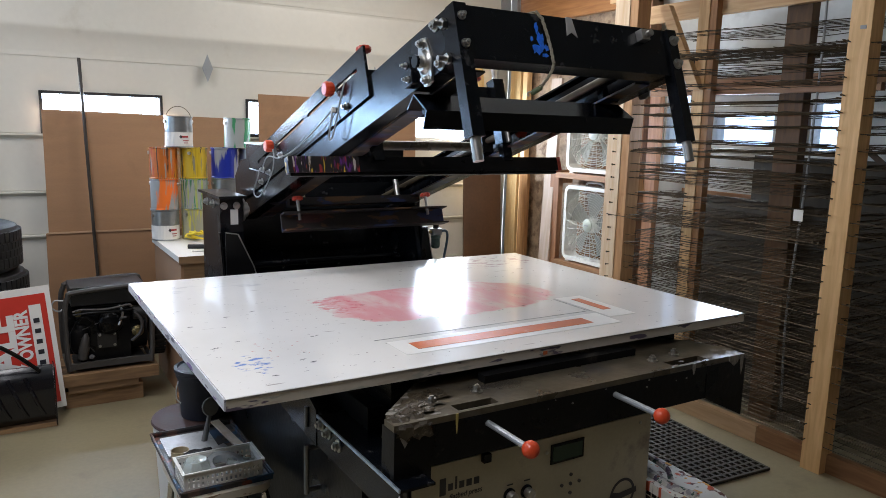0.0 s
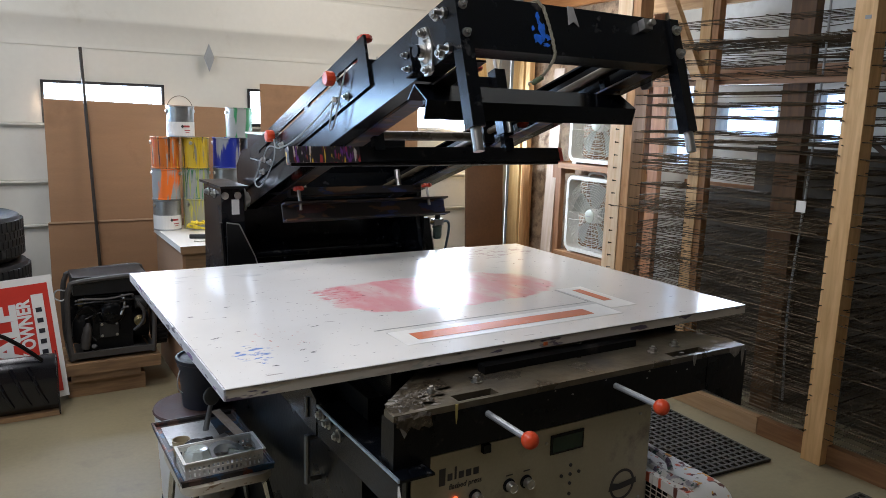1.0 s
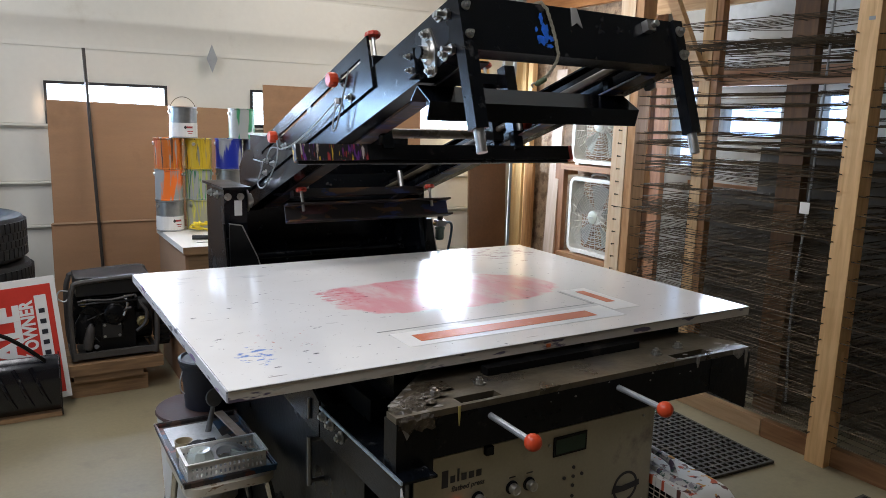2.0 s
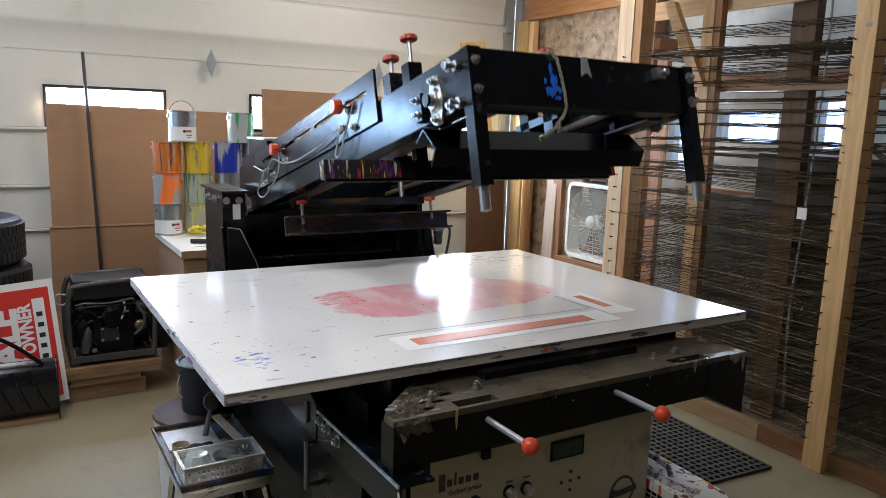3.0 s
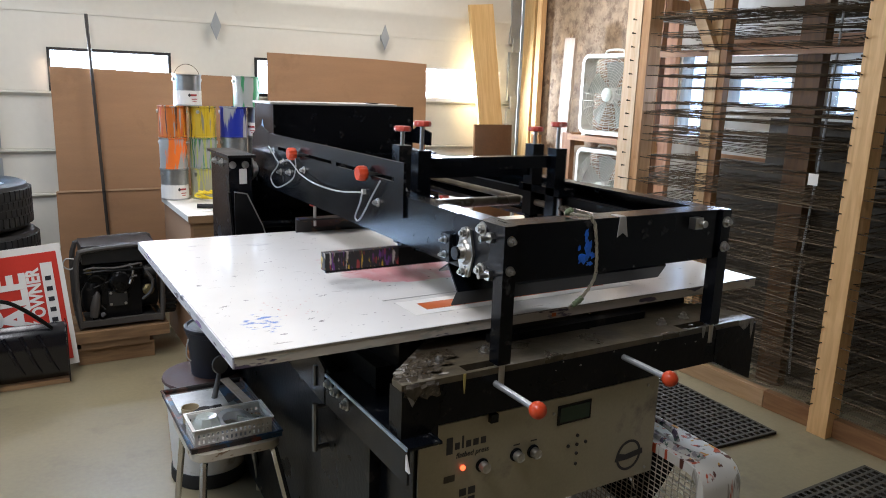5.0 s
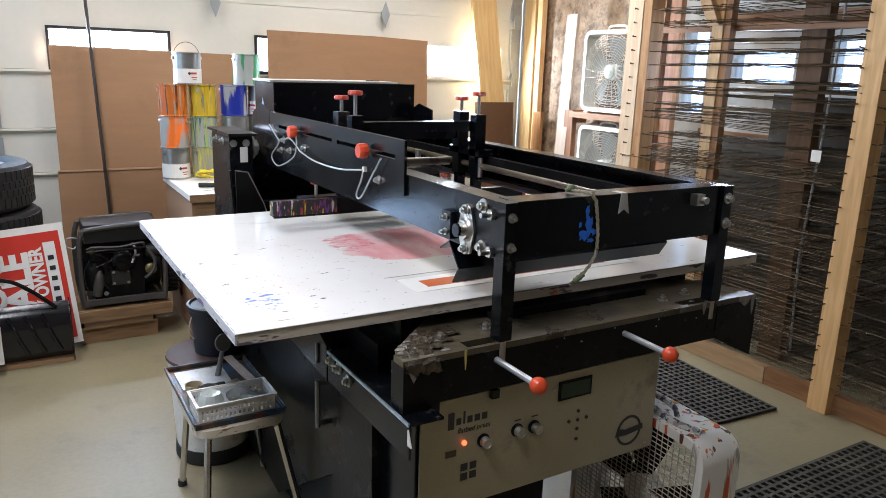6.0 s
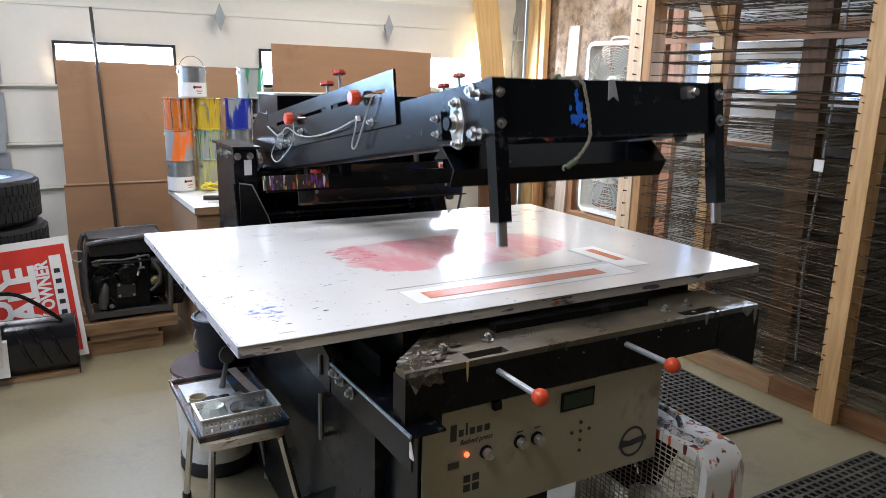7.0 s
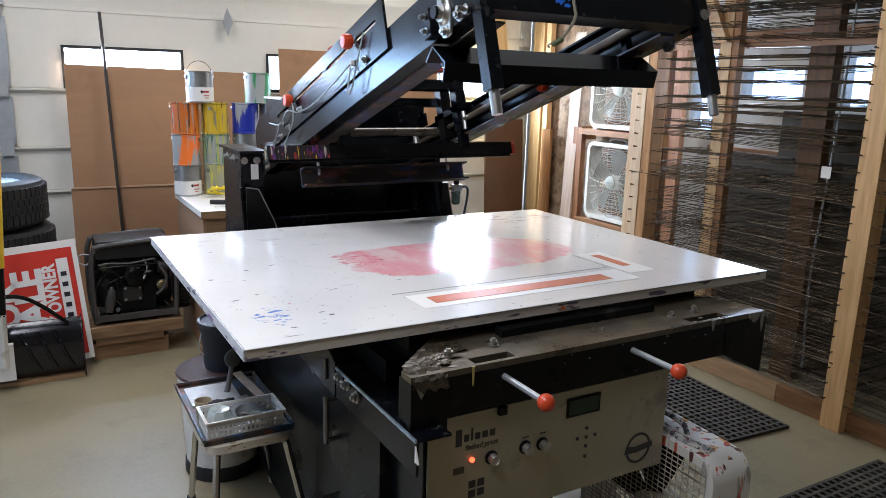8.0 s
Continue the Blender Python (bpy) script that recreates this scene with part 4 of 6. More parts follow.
def braid(pts):
    """Three strands wound round a curve."""
    p = [Vector(q) for q in pts]
    fine = []
    for a, b in zip(p, p[1:]):
        n = max(2, int((b - a).length / 0.006))
        fine += [a.lerp(b, i / n) for i in range(n)]
    fine.append(p[-1])
    bm = bmesh.new()
    for k in range(3):
        line = []
        for i, c in enumerate(fine):
            d = (fine[min(i + 1, len(fine) - 1)] - fine[max(i - 1, 0)]).normalized()
            q = d.to_track_quat("Z", "Y")
            a = 0.9 * i + 2 * math.pi * k / 3
            line.append(c + q @ Vector((0.0026 * math.cos(a), 0.0026 * math.sin(a), 0)))
        spline(line, 0.0020, 5, 1, bm)
    return bm


ROPE_GREEN = mat("green_tinged_cord", (0.13, 0.17, 0.09), 0.8, 0, 0.3, 80, 0.4)


def press_head():
    head = thing("lifting_screen_frame", HINGE, "hinged black steel screen frame with orange-red knobs", "screen frame")
    for s in (0, 1):
        X = (lambda v: mirror(v)) if s else (lambda v: v)

        def box2(a, b, *r):
            return bx(min(X(a), X(b)), max(X(a), X(b)), *r)
        out = 1 if s else -1
        prof = [(0.530, 1.05), (0.530, 1.176), (0.585, 1.176), (0.585, 1.170), (0.536, 1.170), (0.536, 1.056), (0.585, 1.056), (0.585, 1.05)]
        arm = prism([(X(a), b) for a, b in prof], "y", -0.14, 1.62)
        part("side_arm", arm, BLACK, head, bevel=0.0015)
        lug = prism(LUG, "x", min(X(0.5225), X(0.5295)), max(X(0.5225), X(0.5295)))
        part("hinge_lug", lug, BLACK, head, bevel=0.002)
        if not s:
            # slotted outer plate
            pl = box2(0.522, 0.5295, 0.29, 1.60, 1.12, 1.209)
            bx(min(X(0.522), X(0.5295)), max(X(0.522), X(0.5295)), 0.29, 1.42, 1.221, 1.264, pl)
            for a, b in ((0.29, 0.345), (0.745, 0.785), (1.31, 1.42)):
                bx(min(X(0.522), X(0.5295)), max(X(0.522), X(0.5295)), a, b, 1.209, 1.221, pl)
            part("slotted_plate", pl, BLACK, head, "black plate with two long slots", bevel=0.001)
            for y in (1.09, 0.50):
                k = part("clamp_stud", rod((X(0.56), y, 1.215), (X(0.512), y, 1.215), 0.006), STEEL, head)
                part("knob", knob_bm((X(0.512), y, 1.215), (out, 0, 0), 0.021, 0.028), RED_KNOB, k, "orange-red clamping knob", smooth=True)
            for y, z in ((1.03, 1.165), (0.44, 1.14), (1.25, 1.17), (1.28, 1.13), (1.18, 1.14)):
                part("bolt", bolt((X(0.522), y, z), (out, 0, 0), 0.0085), STEEL, head)
        else:
            part("knob", knob_bm((1.205, 0.50, 1.10), (-1, 0, 0), 0.022, 0.026), RED_KNOB, head, "orange-red clamping knob", smooth=True)
        # flange bearing near the front
        fb = lathe([(0.030, 0), (0.030, 0.006), (0.024, 0.010), (0.022, 0.016), (0.015, 0.016), (0.015, 0.028), (0, 0.028)], (X(0.530), -0.014, 1.093), (out, 0, 0), 20)
        fl = part("flange_bearing", fb, STEEL, head, "greasy steel flange bearing", smooth=True)
        part("flange", prism([(-0.014, 1.152), (0.004, 1.147), (0.020, 1.093), (0.004, 1.039), (-0.014, 1.034), (-0.032, 1.039), (-0.048, 1.093), (-0.032, 1.147)], "x", min(X(0.524), X(0.530)), max(X(0.524), X(0.530))), STEEL, fl, bevel=0.001)
        part("shaft_end", rod((X(0.503), -0.014, 1.093), (X(0.496), -0.014, 1.093), 0.0155), BLACK, fl)
        for z in (1.138, 1.048):
            part("bolt", bolt((X(0.524), -0.014, z), (out, 0, 0), 0.009), STEEL, fl)
        part("small_bracket", box2(0.512, 0.5295, 0.035, 0.075, 1.06, 1.125), BLACK, head, bevel=0.002)
        for z in (1.075, 1.11):
            part("bolt", bolt((X(0.512), 0.055, z), (out, 0, 0), 0.006), STEEL, head)
        for y, z in ((-0.075, 1.158), (-0.075, 1.065)):
            part("bolt", bolt((X(0.530), y, z), (out, 0, 0), 0.011), STEEL, head)
        for y, z in ((-0.112, 1.145), (-0.112, 1.062)):
            st = rod((X(0.530), y, z), (X(0.498), y, z), 0.006)
            rod((X(0.530), y, z), (X(0.520), y, z), 0.013, 6, st)
            part("stud_bolt", st, STEEL, head)
        # leg with a steel pin
        lg = part("leg", box2(0.5285, 0.562, -0.160, -0.1255, 0.868, 1.177), BLACK, head, bevel=0.002)
        part("leg_pin", rod((X(0.5455), -0.143, 0.815), (X(0.5455), -0.143, 0.868), 0.0125, 14), STEEL, lg, smooth=True)
        for z in (1.145, 1.08):
            part("bolt", bolt((X(0.5455), -0.160, z), (0, -1, 0), 0.0075 if not s else 0.010), STEEL, lg)
        # inner slide rail with chain cover
        part("slide_rail", box2(0.60, 0.622, -0.09, 1.55, 1.095, 1.135), BLACK_WORN, head, bevel=0.002)
        part("slide_shaft", rod((X(0.64), -0.09, 1.10), (X(0.64), 1.55, 1.10), 0.011, 10), GREASY, head, smooth=True)
        part("rail_flange", box2(0.586, 0.640, -0.09, 1.55, 1.045, 1.050), SPLAT_CLAMP, head)
    # front beam: channel with top flange
    fb = prism([(-0.150, 1.05), (-0.150, 1.177), (-0.085, 1.177), (-0.085, 1.171), (-0.144, 1.171), (-0.144, 1.056), (-0.10, 1.056), (-0.10, 1.05)], "x", 0.5625, mirror(0.5625))
    part("front_beam", fb, BLACK, head, bevel=0.001)
    sq = bx(1.098, 1.126, -0.172, -0.1505, 1.135, 1.163)
    part("latch_block", sq, STEEL, head, "zinc latch block", bevel=0.003)
    part("latch_stub", rod((1.118, -0.172, 1.149), (1.118, -0.186, 1.149), 0.009), STEEL, head)
    # ragged scraps of blue tape
    torn = random.Random(8)
    for cx, cz, rx, rz in ((0.757, 1.088, 0.022, 0.013), (0.772, 1.112, 0.011, 0.022), (0.764, 1.142, 0.006, 0.017), (0.786, 1.092, 0.007, 0.010), (0.744, 1.112, 0.004, 0.008), (0.778, 1.074, 0.010, 0.005)):
        n = 14
        pts = [(cx + rx * torn.uniform(0.55, 1.25) * math.cos(2 * math.pi * i / n), cz + rz * torn.uniform(0.55, 1.25) * math.sin(2 * math.pi * i / n)) for i in range(n)]
        part("blue_mark", prism(pts, "y", -0.1512, -0.1504), BLUE_MARK, head, "torn blue tape mark")
    part("tape_tag", prism([(0.857, 1.13), (0.862, 1.177), (0.880, 1.177), (0.890, 1.128), (0.874, 1.14)], "y", -0.1525, -0.1504), CLEAR_TAPE, head)
    part("tape_tag_top", bx(0.862, 0.880, -0.152, -0.12, 1.1772, 1.1785), CLEAR_TAPE, head)
    # front screen clamp: a bent channel under the beam
    prof = [(0.115, 1.022), (0.073, 1.047), (0.022, 0.988), (0.048, 0.948), (0.052, 0.950), (0.028, 0.988), (0.073, 1.0415), (0.113, 1.018)]
    part("front_clamp", prism(prof, "x", 0.533, 1.225), BLACK, head, bevel=0.0006)
    part("clamp_gasket", bx(0.56, 1.20, 0.062, 0.088, 1.0, 1.030), BLACK_WORN, head)
    for x in (0.60, mirror(0.60)):
        part("clamp_hanger", bx(x - 0.012, x + 0.012, 0.063, 0.083, 1.046, 1.10), BLACK, head)
    # rear screen clamp: a C-channel with two red screws
    cl = bx(0.536, mirror(0.536), 1.155, 1.165, 0.905, 0.975)
    bx(0.536, mirror(0.536), 1.115, 1.155, 0.969, 0.975, cl)
    bx(0.536, mirror(0.536), 1.115, 1.155, 0.905, 0.911, cl)
    part("rear_clamp", cl, SPLAT_CLAMP, head, "black clamp channel with dried inks", bevel=0.001)
    for x in (0.60, mirror(0.62)):
        sc = part("clamp_screw", rod((x, 1.135, 0.945), (x, 1.135, 1.02), 0.006), STEEL, head)
        part("clamp_knob", knob_bm((x, 1.135, 1.02), (0, 0, 1), 0.020, 0.014), RED_KNOB_WORN, sc, "worn red knob")
    part("clamp_bridge", bx(0.60, mirror(0.60), 1.22, 1.26, 1.02, 1.05), SPLAT_CLAMP, head)
    part("rear_cross", bx(0.586, mirror(0.586), 1.48, 1.54, 1.056, 1.169), BLACK, head)
    for x in (0.66, 1.08):
        part("riser", rod((x, 1.24, 1.05), (x, 1.24, 1.12), 0.012), STEEL, head)
    # cable along the plate
    runs = [[(0.514, 1.40, 1.215), (0.508, 1.30, 1.18), (0.505, 1.26, 1.16), (0.503, 1.343, 1.103), (0.505, 1.275, 1.073), (0.506, 1.114, 1.121), (0.504, 1.066, 1.167), (0.508, 1.08, 1.205)],
            [(0.512, 1.25, 1.165), (0.504, 1.144, 1.188), (0.505, 1.066, 1.167), (0.506, 1.026, 1.152), (0.507, 0.889, 1.136), (0.507, 0.694, 1.138), (0.512, 0.525, 1.157)],
            [(0.512, 0.525, 1.157), (0.506, 0.524, 1.129), (0.504, 0.554, 1.082), (0.504, 0.522, 1.079), (0.506, 0.447, 1.156), (0.508, 0.40, 1.205)]]
    for pts in runs:
        part("cable", spline(pts, 0.0027), CABLE, head, "thin grey cable", smooth=True)
    part("cable_clip", bx(0.511, 0.5215, 0.518, 0.530, 1.152, 1.166), WHITE_PL, head, bevel=0.002)
    # cord over the front beam, and its loose end below the beam's lower edge
    pts = [(0.745, -0.09, 1.183), (0.752, -0.12, 1.185), (0.772, -0.150, 1.183), (0.783, -0.1545, 1.165), (0.792, -0.1545, 1.12), (0.796, -0.1545, 1.085), (0.797, -0.1545, 1.052)]
    ro = part("rope", braid(pts), ROPE, head, "knotted braided cord", smooth=True)
    part("rope_knot", lathe([(0, -0.016), (0.006, -0.010), (0.0085, -0.002), (0.006, 0.003), (0.008, 0.009), (0, 0.016)], (0.75, -0.10, 1.188), (1, 0.4, 0.2), 10), ROPE_GREEN, ro, smooth=True)
    pts = [(0.797, -0.1545, 1.050), (0.790, -0.156, 1.034), (0.776, -0.156, 1.014), (0.762, -0.155, 0.999), (0.752, -0.155, 0.991)]
    en = part("loose_rope_end", braid(pts), ROPE, head, "frayed green-tinged cord end", smooth=True)
    for kx, kz in ((0.752, 0.990), (0.741, 0.984)):
        part("rope_knot", lathe([(0, -0.014), (0.005, -0.009), (0.0072, -0.002), (0.0058, 0.004), (0.007, 0.009), (0, 0.015)], (kx, -0.155, kz), (1, 0.2, 0.5), 10), ROPE_GREEN, en, smooth=True)
    part("rope_hook", spline([(0.738, -0.155, 0.982), (0.727, -0.156, 0.983), (0.719, -0.157, 0.978), (0.724, -0.157, 0.973)], 0.0022), STEEL, en)
    pivot = Vector((0.797, -0.1545, 1.051)) - Vector(HINGE)
    for o in (en, *en.children):
        o.data.transform(Matrix.Translation(-pivot))
    en.location = pivot
    carriage(head)
    return head


def carriage(head):
    """The squeegee carriage, which runs along the head."""
    car = part("carriage", bx(0.645, mirror(0.645), 0.300, 0.335, 1.225, 1.262), BLACK, head, "squeegee carriage with four red adjusting screws", bevel=0.002)
    for s in (0, 1):
        X = (lambda v: mirror(v)) if s else (lambda v: v)

        def box2(a, b, *r):
            return bx(min(X(a), X(b)), max(X(a), X(b)), *r)
        part("front_tower", box2(0.622, 0.664, 0.276, 0.318, 1.06, 1.285), BLACK, car, bevel=0.002)
        part("rear_tower", box2(0.622, 0.664, 0.392, 0.437, 1.06, 1.290), BLACK_WORN, car, bevel=0.002)
        for y, z in ((0.297, 1.285), (0.414, 1.290)):
            h = 0.066 if y < 0.35 else 0.04
            part("adjusting_screw", rod((X(0.643), y, z), (X(0.643), y, z + h), 0.006), STEEL, car)
            part("screw_knob", knob_bm((X(0.643), y, z + h), (0, 0, 1), 0.024, 0.015), RED_KNOB_WORN, car, "worn orange-red knob", smooth=True)
        part("slider", box2(0.598, 0.664, 0.25, 0.46, 1.137, 1.16), BLACK, car)
        sp = rod((X(0.643), 0.270, 1.06), (X(0.643), 0.270, 1.13), 0.009, 10)
        part("spring", sp, STEEL, car)
        part("link_bolt", bolt((X(0.622), 0.345, 1.16), ((1 if s else -1), 0, 0), 0.010), STEEL, car)
        part("holder", box2(0.625, 0.66, 0.285, 0.31, 1.0, 1.06), BLACK, car)
        part("holder", box2(0.625, 0.66, 0.40, 0.425, 1.0, 1.06), BLACK, car)
    part("rear_crossbar", bx(0.645, mirror(0.645), 0.405, 0.428, 1.19, 1.22), BLACK, car)
    bar = part("squeegee_holder", bx(0.575, 1.345, 0.292, 0.318, 0.966, 1.013), BLACK_WORN, car, "long black squeegee bar", bevel=0.002)
    part("inked_end", bx(0.353, 0.5745, 0.2915, 0.3185, 0.9655, 1.0135), SPLAT_BAR, car, "bar end crusted with coloured inks", bevel=0.002)
    part("inked_tip", bx(1.3455, 1.36, 0.2915, 0.3185, 0.9655, 1.0135), RED_KNOB_WORN, car)
    part("squeegee_rubber", bx(0.36, 1.34, 0.299, 0.309, 0.957, 0.966), BLACK_WORN, bar)
    part("flood_bar", bx(0.64, 1.14, 0.40, 0.425, 0.985, 1.012), BLACK_WORN, car, bevel=0.002)
    part("drive_roller", rod((0.664, 0.46, 1.10), (mirror(0.664), 0.46, 1.10), 0.016, 14), GREASY, car, smooth=True)
    return car


HEAD = press_head()
CORD = next(o for o in HEAD.children if o.name.startswith("loose_rope_end"))
CARRIAGE = next(o for o in HEAD.children if o.name.startswith("carriage"))


# ---- timber wall, drying rack ----
def timber_wall():
    single("strand_board", bx(3.30, 3.336, 2.03, 3.30, 0, 2.9), PLY, "stained strand board sheet on the wall", "board", kind="structure")
    single("trim_board", bx(3.20, 3.336, 3.31, 3.44, 0, 2.262), PINE_Y, "wide yellow pine trim board", "trim", kind="structure", bevel=0.003)
    single("trim_stud", bx(3.215, 3.26, 3.245, 3.30, 0, 2.25), PINE, "pale pine stud beside the door", "stud", kind="structure", bevel=0.003)
    single("wall_beam", bx(3.255, 3.298, 2.0, 3.46, 2.275, 2.48), ORANGE_BEAM, "orange-brown beam across the strand board", "beam", kind="structure", bevel=0.002)
    single("short_offcut", bx(3.20, 3.225, 3.17, 3.27, 0, 1.13), LUMBER, "short brown board offcut on end", "board", at=(3.21, 3.2, 0), bevel=0.003)
    for y0, w, x in ((2.0, 0.07, 3.205), (0.06, 0.14, 3.22)):
        single("stud", bx(x, x + 0.09, y0, y0 + w, 0, CEIL_Z), REDWOOD if y0 > 1.5 else LUMBER, "red-brown wall stud", "stud", kind="structure", bevel=0.003)
    for z in (0.60, 1.07, 1.735):
        single("wall_rail", bx(3.315, 3.338, -0.6, 1.75, z, z + 0.06), LUMBER_Y, "brown rail between wall studs", "rail", kind="structure")
    # fan stand: uprights and shelves
    st = thing("fan_stand", (3.12, 2.4, 0), "rough brown timber stand holding two fans", "stand")
    part("upright", bx(3.08, 3.12, 2.655, 2.745, 0, 1.18), REDWOOD, st, bevel=0.002)
    part("upright", bx(3.08, 3.12, 1.98, 2.07, 0, 1.18), REDWOOD, st, bevel=0.002)
    for z in (0.51, 1.135):
        part("shelf", bx(3.05, 3.22, 2.07, 2.655, z, z + 0.038), LUMBER_Y, st, bevel=0.002)
    for z in (0.52, 1.14):
        part("back_rail", bx(3.225, 3.25, 1.98, 2.745, z, z + 0.09), LUMBER_Y, st)
    part("side_batten", bx(3.125, 3.25, 2.70, 2.74, 1.09, 1.18), LUMBER, st)
    part("side_batten", bx(3.125, 3.25, 1.99, 2.03, 1.09, 1.18), LUMBER, st)
    wb = bx(-0.012, 0.012, -0.055, 0.055, 0, 1.83)
    b = single("white_board", wb, PINE_W, "whitewashed board leaning on the stand", "board", bevel=0.002)
    b.matrix_basis = pose(3.055, 2.765, 0, 0, 2.0, 0)


PINE_W = wood("whitewashed_pine", (0.52, 0.40, 0.31), (0.44, 0.33, 0.23), (9, 9, 0.8))


def box_fan(w=0.50, h=0.53, d=0.11, painted=False):
    """A box fan that faces -x, its foot on the ground at the origin."""
    f = thing("box_fan", (0, 0, 0), "off-white plastic box fan with wire grille", "fan", "box fans")
    r, t = 0.06, 0.026

    def outline(k):
        pts = []
        for cx, cz, a0 in ((w / 2 - r, h - r, 0), (-w / 2 + r, h - r, 90), (-w / 2 + r, r, 180), (w / 2 - r, r, 270)):
            for i in range(5):
                a = radians(a0 + 22.5 * i)
                pts.append((cx + (r - k) * math.cos(a), cz + (r - k) * math.sin(a)))
        return pts
    bm = bmesh.new()
    o, q = outline(0), outline(t)
    ring = []
    for x, pts in ((0, q), (0, o), (d, o), (d, q)):
        ring.append([bm.verts.new((x, p[0], p[1])) for p in pts])
    n = len(o)
    for i in range(4):
        a, b = ring[i], ring[(i + 1) % 4]
        for k in range(n):
            bm.faces.new((a[k], a[(k + 1) % n], b[(k + 1) % n], b[k]))
    part("housing", bm, SPLAT_WHITE if painted else FAN_WHITE, f, "white housing with red and orange paint runs" if painted else "", smooth=True)
    c, R = h / 2, h / 2 - t + 0.004
    if painted:
        g = bmesh.new()
        k = 22
        for i in range(1, k):
            y = -w / 2 + t + (w - 2 * t) * i / k
            rod((0.006, y, t), (0.006, y, h - t), 0.0022, 4, g)
        for i in range(1, 34):
            z = t + (h - 2 * t) * i / 34
            rod((0.004, -w / 2 + t, z), (0.004, w / 2 - t, z), 0.0018, 4, g)
        part("grille", g, GRILLE, f, "dusty square plastic grille")
    else:
        g = bmesh.new()
        for i in range(1, 13):
            rr = 0.05 + (R - 0.05) * i / 12
            spline([(0.008, rr * math.cos(a), c + rr * math.sin(a)) for a in [2 * math.pi * j / 20 for j in range(21)]], 0.0019, 4, 1, g)
        for i in range(24):
            a = 2 * math.pi * i / 24
            a2 = a + 0.35
            spline([(0.006, 0.05 * math.cos(a), c + 0.05 * math.sin(a)), (0.004, 0.15 * math.cos(a + 0.25), c + 0.15 * math.sin(a + 0.25)), (0.008, R * math.cos(a2), c + R * math.sin(a2))], 0.002, 4, 2, g)
        part("grille", g, FAN_WHITE, f)
        part("badge", lathe([(0, 0.012), (0.03, 0.010), (0.046, 0.004), (0.046, 0)], (0.008, 0, c), (-1, 0, 0), 20), BADGE, f, smooth=True)
        bars = bx(-0.0055, -0.0045, -0.022, 0.022, c - 0.004, c + 0.004)
        part("badge_bar", bars, PRINT_GREY, f)
    for i in range(5):
        bl = bmesh.new()
        a0 = 2 * math.pi * i / 5 + 0.4
        rows = []
        for rr in (0.05, 0.12, R * 0.9):
            rows.append([bl.verts.new((0.035 + 0.035 * s, rr * math.cos(a0 + 0.42 * (s - 0.5) * (1.3 if rr < 0.1 else 1.6)), c + rr * math.sin(a0 + 0.42 * (s - 0.5) * (1.3 if rr < 0.1 else 1.6)))) for s in (0, 0.5, 1)])
        for u, v in zip(rows, rows[1:]):
            for k in range(2):
                bl.faces.new((u[k], u[k + 1], v[k + 1], v[k]))
        bmesh.ops.solidify(bl, geom=bl.faces[:], thickness=0.003)
        part("blade", bl, FAN_BLADE if not painted else BLACK_WORN, f, smooth=True)
    part("hub", rod((0.03, 0, c), (0.09, 0, c), 0.05, 18), FAN_WHITE, f, smooth=True)
    bk = bmesh.new()
    for i in range(1, 18):
        z = t + (h - 2 * t) * i / 18
        rod((d - 0.006, -w / 2 + t, z), (d - 0.006, w / 2 - t, z), 0.0025, 4, bk)
    part("rear_grille", bk, FAN_WHITE, f)
    hd = spline([(d / 2, -0.09, h - 0.004), (d / 2, -0.07, h + 0.022), (d / 2, 0, h + 0.028), (d / 2, 0.07, h + 0.022), (d / 2, 0.09, h - 0.004)], 0.008, 6, 4)
    part("handle", hd, SPLAT_FAN if painted else FAN_WHITE, f, smooth=True)
    for y in (-w / 2 + 0.05, w / 2 - 0.05):
        part("foot", bx(0.01, d - 0.01, y - 0.02, y + 0.02, -0.012, 0.0), FAN_WHITE, f, bevel=0.003)
    if painted:
        part("paint_crust", spline([(0.05, -w / 2 + 0.06, h + 0.001), (0.03, -0.12, h + 0.002), (0.04, -0.02, h + 0.002), (0.06, 0.1, h + 0.002)], 0.012, 8, 4), SPLAT_FAN, f, "crust of dried paint", smooth=True)
    return f


GRILLE = mat("dusty_grille", (0.36, 0.33, 0.26), 0.6, 0, 0.25, 20, 0.1)
PRINT_GREY = mat("grey_print", (0.30, 0.31, 0.30), 0.5, bump=0)


def fans():
    f = box_fan()
    f.matrix_basis = pose(3.085, 2.345, 0.56, 0, 0, -1)
    copy_thing(f, pose(3.085, 2.335, 1.185, 0, 0, 1.5))
    g = box_fan(0.50, 0.53, 0.135, True)
    tagged(g, "off-white box fan with crusted paint runs, on the floor", "fan")
    g.matrix_basis = pose(1.085, -0.055, 0.0125, 0, 0, -2)


def wire_mesh(name, paths):
    bm = bmesh.new()
    for p, r in paths:
        spline(p, r, 4, 1, bm)
    finish(bm)
    me = bpy.data.meshes.new(name)
    bm.to_mesh(me)
    bm.free()
    me.materials.append(WIRE)
    return me


